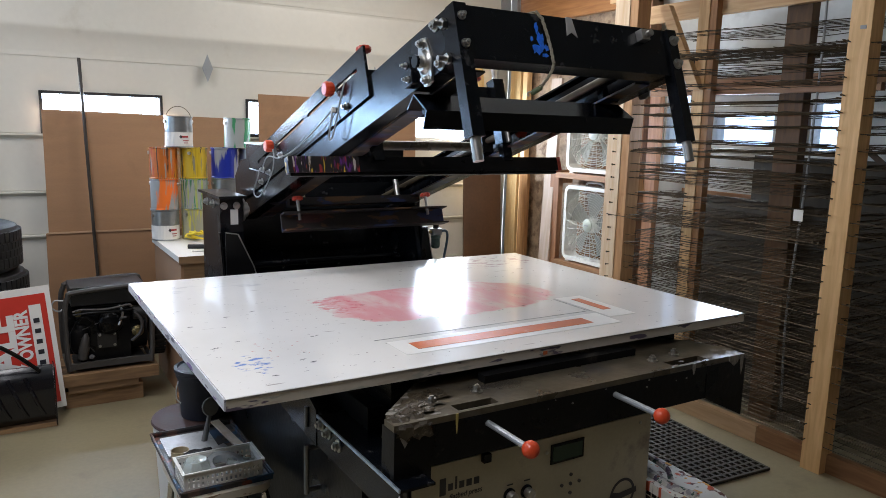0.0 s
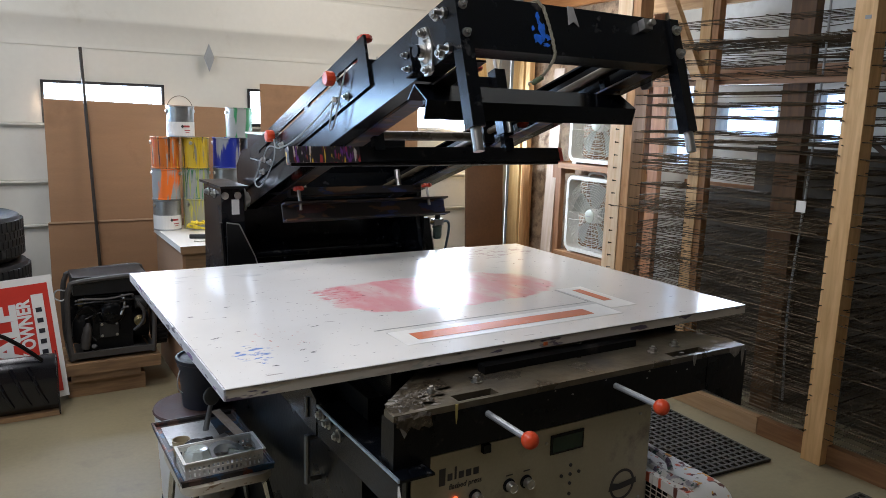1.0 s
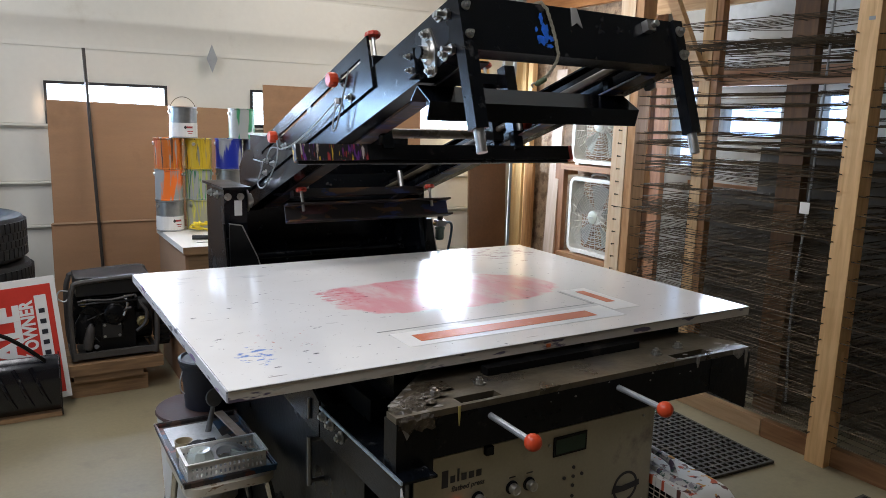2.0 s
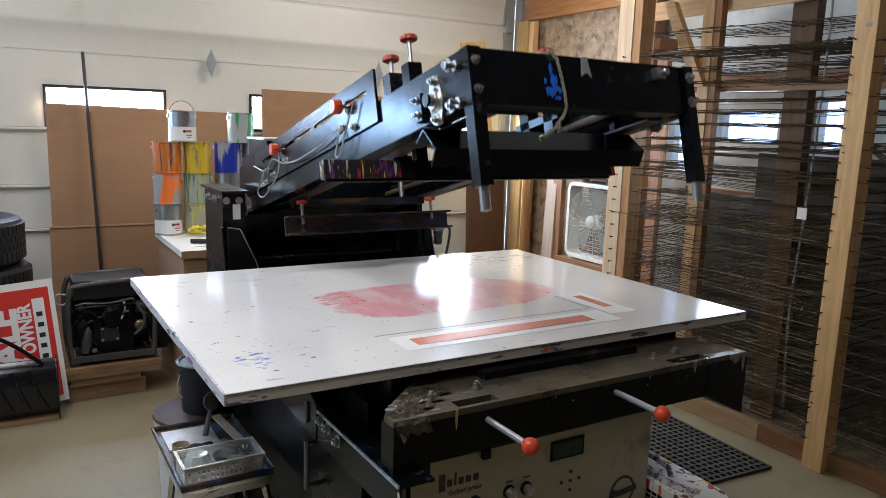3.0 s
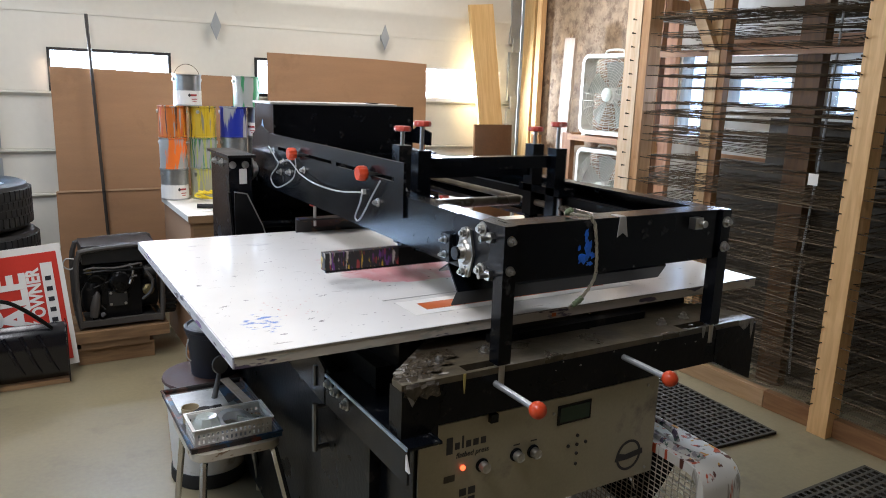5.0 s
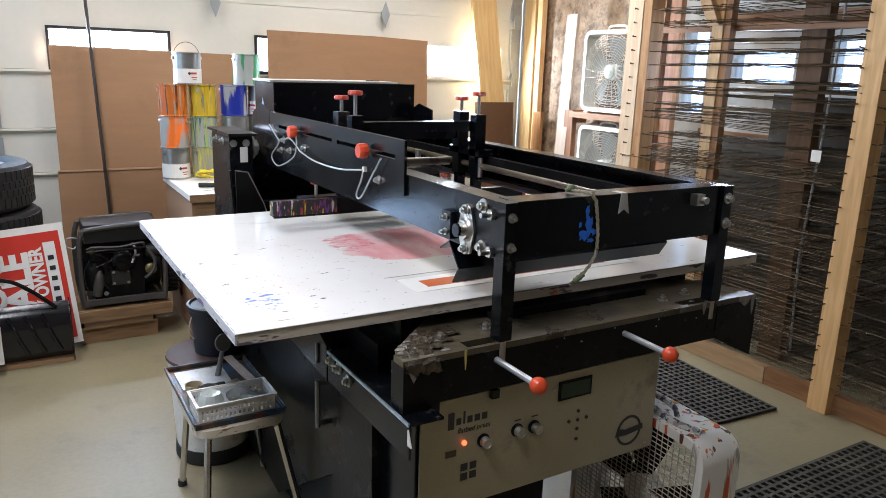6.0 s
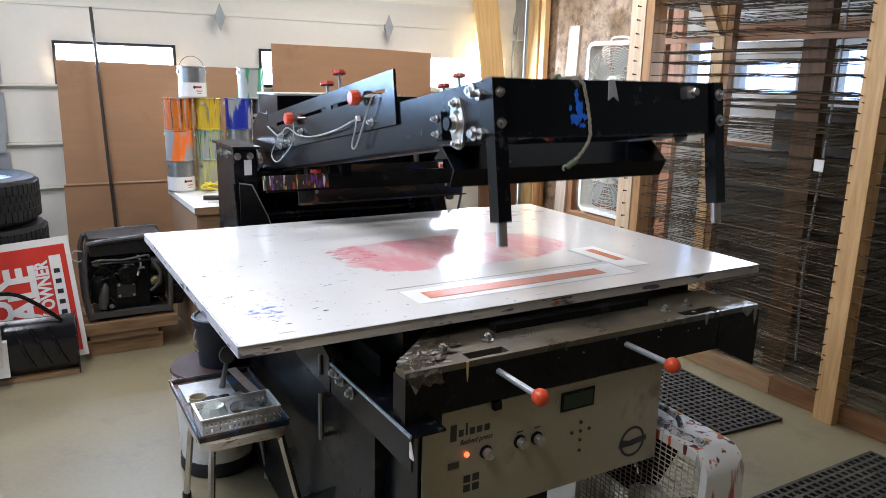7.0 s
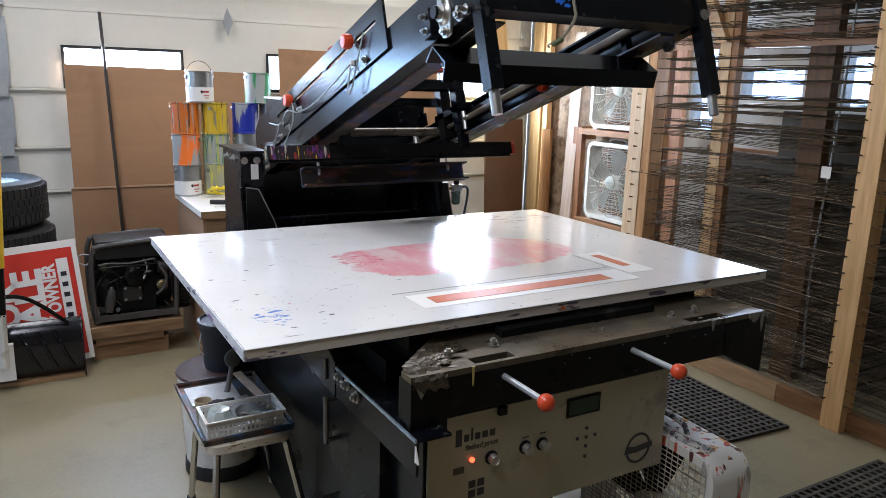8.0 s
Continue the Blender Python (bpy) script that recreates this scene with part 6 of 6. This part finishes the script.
    part("stay", spline([(-0.20, 2.33, 0.285), (-0.30, 2.26, 0.40), (-0.40, 2.20, 0.475), (-0.56, 2.2, 0.47)], 0.010, 6, 4), BLACK_WORN, v)
    # blocks
    single("timber_block", bx(-0.125, 0.245, 2.60, 2.86, 0.0, 0.088), LUMBER_X, "weathered timber block on the floor", "timber block", at=(0.06, 2.72, 0), bevel=0.004, group="timber blocks")
    o = single("timber_block", bx(-0.11, 0.22, 2.57, 2.66, 0.0885, 0.125), LUMBER_X, "short weathered timber offcut on a block", "timber block", at=(0.06, 2.62, 0.0885), bevel=0.003, group="timber blocks")
    single("timber_block", bx(-0.16, 0.32, 2.56, 2.74, 0.1255, 0.182), LUMBER_X, "long weathered timber plank on blocks", "timber block", at=(0.08, 2.65, 0.1255), bevel=0.004, group="timber blocks")
    single("timber_block", bx(-0.13, 0.30, 2.745, 2.90, 0.0885, 0.182), LUMBER_X, "weathered timber plank on blocks", "timber block", at=(0.08, 2.8, 0.0885), bevel=0.004, group="timber blocks")
    generator()
    # crate and plank under the bed's far corner
    single("floor_timber", bx(0.36, 0.44, 1.40, 2.35, 0.0, 0.09), LUMBER_Y, "brown timber lying on the floor", "timber", at=(0.4, 1.9, 0), bevel=0.003)


def generator():
    g = thing("generator", (0.1, 2.72, 0.1825), "dusty black engine set in a tube frame on timbers", "generator")
    z0 = 0.1825
    fr = lambda pts, r=0.013: spline(pts, r, 8, 4)
    for y in (2.60, 2.86):
        part("frame_tube", fr([(-0.095, y, z0 + 0.013), (-0.105, y, 0.30), (-0.105, y, 0.50), (-0.09, y, 0.575), (-0.05, y, 0.60), (0.24, y, 0.615), (0.285, y, 0.59), (0.30, y, 0.52), (0.30, y, 0.30), (0.29, y, z0 + 0.013)]), FRAME_GREY, g, smooth=True)
    for x, z in ((-0.10, 0.21), (0.295, 0.21)):
        part("cross_tube", rod((x, 2.60, z), (x, 2.86, z), 0.012, 8), FRAME_GREY, g)
    part("base_rail", bx(-0.10, 0.295, 2.588, 2.612, z0 + 0.02, z0 + 0.05), FRAME_GREY, g, bevel=0.004)
    tank = bx(-0.075, 0.272, 2.617, 2.845, 0.525, 0.618)
    part("fuel_tank", tank, RUBBER_GREY, g, "black rounded fuel tank", bevel=0.03, smooth=True)
    part("rear_cover", bx(-0.08, 0.28, 2.845, 2.855, z0 + 0.03, 0.54), BLACK_WORN, g)
    part("engine_block", bx(-0.04, 0.20, 2.645, 2.84, z0 + 0.03, 0.46), BLACK_WORN, g, bevel=0.012)
    for i in range(7):
        part("cooling_fin", bx(-0.02, 0.19, 2.63, 2.85, 0.465 + 0.011 * i, 0.470 + 0.011 * i), BLACK_WORN, g)
    part("alternator", rod((0.17, 2.74, 0.33), (0.285, 2.74, 0.33), 0.085, 20), BLACK_WORN, g, smooth=True)
    part("brass_fitting", lathe([(0, 0), (0.028, 0), (0.03, 0.02), (0.016, 0.03), (0.016, 0.05), (0, 0.05)], (0.235, 2.65, 0.36), (0, -1, 0), 14), BRASS, g, "dull brass fitting")
    part("cover_plate", bx(0.04, 0.13, 2.628, 2.6395, 0.29, 0.37), STEEL_DARK, g, bevel=0.004)
    for x, z in ((0.05, 0.30), (0.12, 0.30), (0.05, 0.36), (0.12, 0.36)):
        part("bolt", bolt((x, 2.628, z), (0, -1, 0), 0.005), STEEL, g)
    part("air_filter", lathe([(0.03, 0), (0.045, 0.03), (0.05, 0.10), (0.03, 0.15), (0, 0.15)], (-0.045, 2.66, 0.27), (0.1, 0, 1), 14), BLACK_WORN, g, smooth=True)
    part("small_flask", lathe([(0, 0), (0.022, 0.005), (0.026, 0.06), (0.02, 0.12), (0.008, 0.14), (0, 0.14)], (-0.035, 2.62, 0.24), (0.15, 0, 1), 12), FRAME_GREY, g, smooth=True)
    part("spark_lead", spline([(-0.06, 2.62, 0.44), (-0.02, 2.60, 0.47), (0.02, 2.61, 0.44), (0.01, 2.62, 0.40)], 0.008, 6, 4), BLACK_WORN, g)
    wh = part("wheel", lathe([(0.0, 0.0), (0.10, 0.0), (0.125, 0.012), (0.13, 0.035), (0.125, 0.058), (0.10, 0.07), (0.0, 0.07)], (0.318, 2.80, 0.313), (1, 0, 0), 28), TYRE, g, "small black wheel", smooth=True)
    for i in range(28):
        a = 2 * math.pi * i / 28
        lug = bx(0.322, 0.384, -0.005, 0.005, 0.126, 0.137)
        lug.transform(Matrix.Translation((0, 2.80, 0.313)) @ Matrix.Rotation(a, 4, "X"))
        part("tread_bar", lug, TYRE, wh)
    starter = part("starter_cover", lathe([(0, 0.028), (0.03, 0.028), (0.05, 0.02), (0.062, 0.004), (0.062, 0)], (0.10, 2.628, 0.42), (0, -1, 0), 22), BLACK_WORN, g, smooth=True)
    for i in range(8):
        slot = bx(-0.003, 0.003, -0.004, 0.002, 0.032, 0.052)
        slot.transform(Matrix.Translation((0.10, 2.612, 0.42)) @ Matrix.Rotation(2 * math.pi * i / 8, 4, "Y"))
        part("vent_slot", slot, STEEL_DARK, starter)
    part("muffler", rod((0.215, 2.64, 0.46), (0.275, 2.64, 0.46), 0.036, 16), STEEL_DARK, g, smooth=True)
    part("oil_filler", rod((0.02, 2.64, 0.235), (0.005, 2.59, 0.262), 0.012, 10), STEEL_DARK, g)
    part("recoil_grip", spline([(0.145, 2.60, 0.435), (0.155, 2.585, 0.45), (0.175, 2.585, 0.452)], 0.007, 6, 3), FRAME_GREY, g)
    part("linkage", rod((-0.03, 2.615, 0.40), (0.05, 2.615, 0.43), 0.003, 6), STEEL_DARK, g)
    part("linkage", rod((-0.04, 2.612, 0.36), (0.02, 2.612, 0.28), 0.003, 6), STEEL_DARK, g)
    part("fuel_tap", bx(-0.06, -0.035, 2.60, 2.62, 0.475, 0.50), BRASS, g, bevel=0.003)
    part("skid_plate", bx(-0.07, 0.27, 2.62, 2.84, 0.2, 0.212), STEEL_DARK, g)
    part("fuel_hose", spline([(-0.07, 2.60, 0.50), (-0.03, 2.59, 0.51), (0.08, 2.59, 0.502), (0.19, 2.595, 0.515), (0.20, 2.60, 0.50)], 0.006, 6, 4), FRAME_GREY, g)
    part("fuel_hose", spline([(-0.07, 2.60, 0.485), (0.02, 2.585, 0.492), (0.12, 2.585, 0.488), (0.21, 2.595, 0.49)], 0.006, 6, 4), BLACK_WORN, g)
    part("exhaust_guard", spline([(0.22, 2.60, 0.47), (0.25, 2.59, 0.42), (0.24, 2.59, 0.36), (0.20, 2.60, 0.32)], 0.009, 6, 4), FRAME_GREY, g)
    part("wire_loop", spline([(-0.11, 2.61, 0.56), (-0.15, 2.60, 0.565), (-0.16, 2.60, 0.53), (-0.13, 2.60, 0.51), (-0.105, 2.61, 0.525)], 0.004, 5, 4), CABLE, g)
    part("clip", spline([(0.15, 2.62, 0.51), (0.16, 2.60, 0.47), (0.14, 2.60, 0.41)], 0.006, 6, 4), STEEL, g)


FRAME_GREY = mat("dusty_grey_frame", (0.048, 0.044, 0.040), 0.5, 0.0, 0.3, 8, 0.1)
RUBBER_GREY = mat("dusty_black_tank", (0.010, 0.0095, 0.0095), 0.42, 0, 0.3, 8, 0.1)
BRASS = mat("dull_brass", (0.20, 0.16, 0.07), 0.45, 0.7, 0.2)
STEEL_DARK = mat("dark_cast_metal", (0.035, 0.034, 0.032), 0.5, 0.4, 0.2, 12, 0.2)
corner_things()


# ---- stool, tray and buckets by the bed ----
def stool_corner():
    s = thing("stool", (0.18, 0.72, 0), "low stool with an ink-stained seat and chrome legs", "stool")
    rc, pts = 0.045, []
    for cx, cy, a0 in ((0.285 - rc, 0.90 - rc, 0), (0.025 + rc, 0.90 - rc, 90), (0.025 + rc, 0.572 + rc, 180), (0.285 - rc, 0.572 + rc, 270)):
        pts += [(cx + rc * math.cos(radians(a0 + 18 * i)), cy + rc * math.sin(radians(a0 + 18 * i))) for i in range(6)]
    part("seat", prism(pts, "z", 0.396, 0.420), SEAT_SPLAT, s, bevel=0.007, smooth=True)
    for x, y, fx, fy in ((0.06, 0.60, 0.015, 0.50), (0.262, 0.60, 0.325, 0.50), (0.06, 0.87, 0.055, 1.03), (0.262, 0.87, 0.345, 1.03)):
        pts = [(x, y + (0.06 if y < 0.7 else -0.06), 0.385), (x, y, 0.382), (x + (fx - x) * 0.12, y + (fy - y) * 0.12, 0.35), (fx, fy, 0.012)]
        lg = part("leg", spline(pts, 0.011, 8, 4), CHROME, s, smooth=True)
        part("rubber_foot", rod((fx, fy, 0.0), (fx, fy, 0.022), 0.015, 10), RUBBER if fx < 0.3 or fy < 0.7 else BEIGE_FOOT, lg)
    t = thing("tray", (0.15, 0.78, 0.42), "shallow metal tray crusted with coloured inks", "tray")
    tb = bx(0.03, 0.282, 0.595, 1.035, 0.4215, 0.427)
    for r in ((0.024, 0.03, 0.589, 1.041), (0.282, 0.288, 0.589, 1.041)):
        bx(r[0], r[1], r[2], r[3], 0.4215, 0.437, tb)
    for r in ((0.589, 0.595), (1.035, 1.041)):
        bx(0.03, 0.282, r[0], r[1], 0.4215, 0.437, tb)
    part("tray_body", tb, SPLAT_TRAY, t)
    rim = spline([(0.024, 0.589, 0.438), (0.288, 0.589, 0.438)], 0.004, 6, 1)
    spline([(0.024, 1.041, 0.438), (0.288, 1.041, 0.438)], 0.004, 6, 1, rim)
    spline([(0.024, 0.589, 0.438), (0.024, 1.041, 0.438)], 0.004, 6, 1, rim)
    spline([(0.288, 0.589, 0.438), (0.288, 1.041, 0.438)], 0.004, 6, 1, rim)
    part("rolled_rim", rim, SPLAT_TRAY, t)
    basket()
    # what lies in tray and basket
    z = 0.4275
    single("scraper_card", bx(0.045, 0.20, 0.86, 1.01, z, z + 0.004), CARD_GREY, "grey-white plastic spreader card in the tray", "card", at=(0.1, 0.88, z), bevel=0.001)
    o = single("paint_stick", bx(-0.125, 0.125, -0.014, 0.014, 0, 0.005), PINE_W, "flat pale wooden stirring stick", "stick", bevel=0.001)
    o.matrix_basis = pose(0.235, 0.83, z + 0.033, 0, 9, -78)
    single("tape_roll", lathe([(0.038, 0), (0.055, 0), (0.055, 0.03), (0.038, 0.03), (0.038, 0)], n=28), SILVER_TAPE, "roll of shiny clear tape in the basket", "tape roll", smooth=True).matrix_basis = pose(0.165, 0.672, z + 0.012, 14, 8, 0)
    single("dark_rag", lathe([(0, 0), (0.05, 0.0), (0.06, 0.02), (0.035, 0.045), (0.02, 0.05), (0, 0.045)], n=9), RUBBER, "crumpled dark rag in the tray", "rag", smooth=False).matrix_basis = pose(0.10, 0.755, z, 0, 0, 20)
    single("plastic_bag", lathe([(0, 0), (0.035, 0.0), (0.045, 0.02), (0.03, 0.05), (0.01, 0.045), (0, 0.05)], n=8), FOIL, "crumpled clear plastic scrap", "plastic", smooth=False).matrix_basis = pose(0.085, 0.665, z + 0.018, 0, 0, 10)
    single("small_cup", lathe([(0, 0), (0.022, 0), (0.027, 0.05), (0.025, 0.05), (0.02, 0.004), (0, 0.004)], n=18), TAN, "small tan cup in the tray", "cup", smooth=True).matrix_basis = pose(0.065, 0.79, z, 0, 0, 0)
    kn = thing("scraper", (0.13, 0.80, z), "black-handled scraper lying across the tray", "scraper")
    part("grip", spline([(0.085, 0.80, z + 0.013), (0.125, 0.815, z + 0.016), (0.165, 0.825, z + 0.013)], 0.012, 8, 4), RUBBER, kn, smooth=True)
    part("blade", prism([(0.165, 0.816), (0.165, 0.834), (0.215, 0.862), (0.222, 0.824)], "z", z + 0.011, z + 0.0125), STEEL, kn, "bright steel blade")
    single("tape_roll", lathe([(0.026, 0), (0.040, 0), (0.040, 0.022), (0.026, 0.022), (0.026, 0)], n=24), FOIL, "small roll of cloudy tape in the basket", "tape roll", smooth=True).matrix_basis = pose(0.215, 0.675, z + 0.012, -12, 10, 0)
    d = thing("ink_scoop", (0.17, 0.95, z), "round grey ink scoop standing in the tray", "scoop")
    part("scoop_disc", lathe([(0, -0.004), (0.028, -0.004), (0.030, 0), (0.028, 0.004), (0, 0.004)], (0.185, 0.90, 0.555), (0.3, -1, 0.25), 22), GREY_PL, d, smooth=True)
    part("scoop_handle", rod((0.183, 0.905, 0.528), (0.17, 0.93, z + 0.002), 0.007, 10, r2=0.010), GREY_PL, d, smooth=True)
    # buckets
    b = thing("white_bucket", (0.215, 1.235, 0), "white plastic bucket with a blackened foot on the floor", "bucket")
    part("bucket_wall", lathe([(0, 0.055), (0.132, 0.055), (0.146, 0.36), (0.15, 0.36), (0.15, 0.385), (0.142, 0.385), (0.138, 0.36), (0.124, 0.08), (0, 0.08)], (0.215, 1.235, 0), n=32), WHITE_PL, b, smooth=True)
    part("black_foot", lathe([(0, 0), (0.133, 0), (0.139, 0.010), (0.137, 0.0545), (0, 0.0545)], (0.215, 1.235, 0), n=32), RUBBER, b, "blackened foot", smooth=True)
    part("bucket_lid", lathe([(0, 0.386), (0.152, 0.386), (0.157, 0.392), (0.154, 0.40), (0.13, 0.397), (0, 0.397)], (0.215, 1.235, 0), n=32), LID_BROWN, b, "stained dark lid", smooth=True)
    k = thing("small_bucket", (0.25, 1.25, 0.3985), "dark blue-black bucket with lid on a larger bucket", "bucket")
    part("bucket_wall", lathe([(0, 0), (0.085, 0), (0.095, 0.15), (0.10, 0.152), (0.10, 0.165), (0, 0.165)], (0.25, 1.25, 0.3985), n=28), BUCKET, k, smooth=True)
    part("bucket_lid", lathe([(0, 0.1655), (0.101, 0.1655), (0.105, 0.17), (0.105, 0.182), (0.095, 0.185), (0.09, 0.178), (0, 0.178)], (0.25, 1.25, 0.3985), n=28), BUCKET, k, smooth=True)
    part("bail", spline([(0.152, 1.22, 0.545), (0.140, 1.20, 0.52), (0.139, 1.19, 0.49), (0.150, 1.18, 0.475)], 0.0025, 5, 4), CABLE, k)


BEIGE_FOOT = mat("beige_rubber_foot", (0.45, 0.34, 0.20), 0.6)
CARD_GREY = mat("scuffed_grey_plastic", (0.46, 0.47, 0.46), 0.4, 0, 0.2, 20, 0.1, 90, (0.25, 0.24, 0.23), 0.2, 25)
SILVER_TAPE = mat("shiny_tape", (0.50, 0.53, 0.55), 0.2, 0.3, 0.2, 20)
FOIL = mat("clear_plastic_scrap", (0.42, 0.46, 0.42), 0.2, 0, 0.2, 20)
TAN = mat("tan_plastic", (0.42, 0.34, 0.20), 0.5)
GREY_PL = mat("grey_plastic", (0.15, 0.147, 0.14), 0.5, 0, 0.15, 20)
LID_BROWN = mat("stained_lid", (0.040, 0.016, 0.011), 0.6, 0, 0.3, 10)


def basket():
    b = thing("plastic_basket", (0.15, 0.665, 0.4275), "white slotted plastic basket holding tape and tools", "basket")
    x0, x1, y0, y1, z0, z1 = 0.040, 0.258, 0.605, 0.725, 0.4275, 0.482
    part("basket_floor", bx(x0, x1, y0, y1, z0, z0 + 0.003), WHITE_PL, b)
    for y in (y0, y1 - 0.003):
        w = bmesh.new()
        for za, zb in ((z0, z0 + 0.012), (z0 + 0.024, z0 + 0.031), (z1 - 0.014, z1)):
            bx(x0, x1, y, y + 0.003, za, zb, w)
        n = 16
        for i in range(n + 1):
            xx = x0 + (x1 - x0 - 0.007) * i / n
            bx(xx, xx + 0.007, y + 0.0002, y + 0.0028, z0 + 0.012, z0 + 0.024, w)
            bx(xx, xx + 0.007, y + 0.0002, y + 0.0028, z0 + 0.031, z1 - 0.014, w)
        part("slotted_side", w, WHITE_PL, b)
    for x in (x0 - 0.003, x1):
        w = bmesh.new()
        for za, zb in ((z0, z0 + 0.012), (z0 + 0.024, z0 + 0.031), (z1 - 0.014, z1)):
            bx(x, x + 0.003, y0, y1, za, zb, w)
        for i in range(8):
            yy = y0 + (y1 - y0 - 0.007) * i / 7
            bx(x + 0.0002, x + 0.0028, yy, yy + 0.007, z0 + 0.012, z0 + 0.024, w)
            bx(x + 0.0002, x + 0.0028, yy, yy + 0.007, z0 + 0.031, z1 - 0.014, w)
        part("slotted_end", w, WHITE_PL, b)
    rim = bmesh.new()
    for r in ((x0 - 0.009, x1 + 0.009, y0 - 0.006, y0), (x0 - 0.009, x1 + 0.009, y1, y1 + 0.006)):
        bx(*r, z1, z1 + 0.004, rim)
    for r in ((x0 - 0.009, x0, y0, y1), (x1, x1 + 0.009, y0, y1)):
        bx(*r, z1, z1 + 0.004, rim)
    part("rim", rim, WHITE_PL, b)


stool_corner()


# ---- strips stuck on the bed ----
def bed_strips():
    z = 0.9203
    def strip(name, x0, x1, y0, y1, m, lab, h=0.0006, up=0.0):
        return single(name, bx(x0, x1, y0, y1, z + up, z + up + h), m, lab, "tape", at=((x0 + x1) / 2, (y0 + y1) / 2, z + up), group="tape strips on the bed")
    strip("tape_strip", 0.507, 1.085, 0.120, 0.174, TAPE, "long orange-red tape strip on the white bed", up=0.0009)
    strip("tape_strip", 1.220, 1.253, 0.224, 0.372, TAPE, "short orange-red tape strip on the white bed", up=0.0009)
    strip("masking_strip", 0.46, 1.17, 0.092, 0.205, MASK_TAPE, "wide white masking strip on the bed")
    strip("masking_strip", 1.18, 1.285, 0.150, 0.405, MASK_TAPE, "white masking strip beside orange tape")
    strip("pencil_line", 0.44, 1.175, 0.232, 0.235, PRINT_GREY, "thin grey guide line drawn on the bed")
    strip("pencil_line", 1.168, 1.171, 0.240, 0.40, PRINT_GREY, "thin grey guide line drawn on the bed")


bed_strips()


def motions():
    """The head comes down, the carriage runs back, the head lifts again."""
    x, y, z = HINGE
    lift = [(0, 18.6), (1.7, 18.6), (2.3, 18.6), (2.6, 18.2), (2.8, 17.1), (3.0, 14.86), (3.2, 12.06), (3.4, 8.84), (3.6, 5.9), (3.8, 3.14), (4.0, 1.06),
            (4.2, 0.1), (4.4, 0), (5.2, 0), (6.1, 0), (6.2, 0.15), (6.3, 0.6), (6.5, 2.39), (6.6, 3.75), (6.8, 6.6), (7.0, 9.1), (7.2, 11.84), (7.4, 14.45),
            (7.6, 16.7), (7.8, 18.1), (8.0, 18.55)]
    walk(HEAD, [(t, pose(x, y, z, -a, 0, 0)) for t, a in lift])
    at = CORD.location.copy()
    walk(CORD, [(t, pose(*at, a, 0, 0)) for t, a in lift])
    slide = [(0, 0.225), (1.7, 0.225), (1.9, 0.21), (2.6, 0.0), (2.8, -0.01), (3.4, 0.005), (4.5, 0.01), (4.6, 0.015), (4.7, 0.03), (4.9, 0.08), (5.0, 0.12), (5.1, 0.17),
             (5.2, 0.22), (5.7, 0.45), (6.05, 0.61), (6.2, 0.65), (6.5, 0.655), (8.0, 0.65)]
    walk(CARRIAGE, [(t, pose(0, d, 0)) for t, d in slide])


motions()
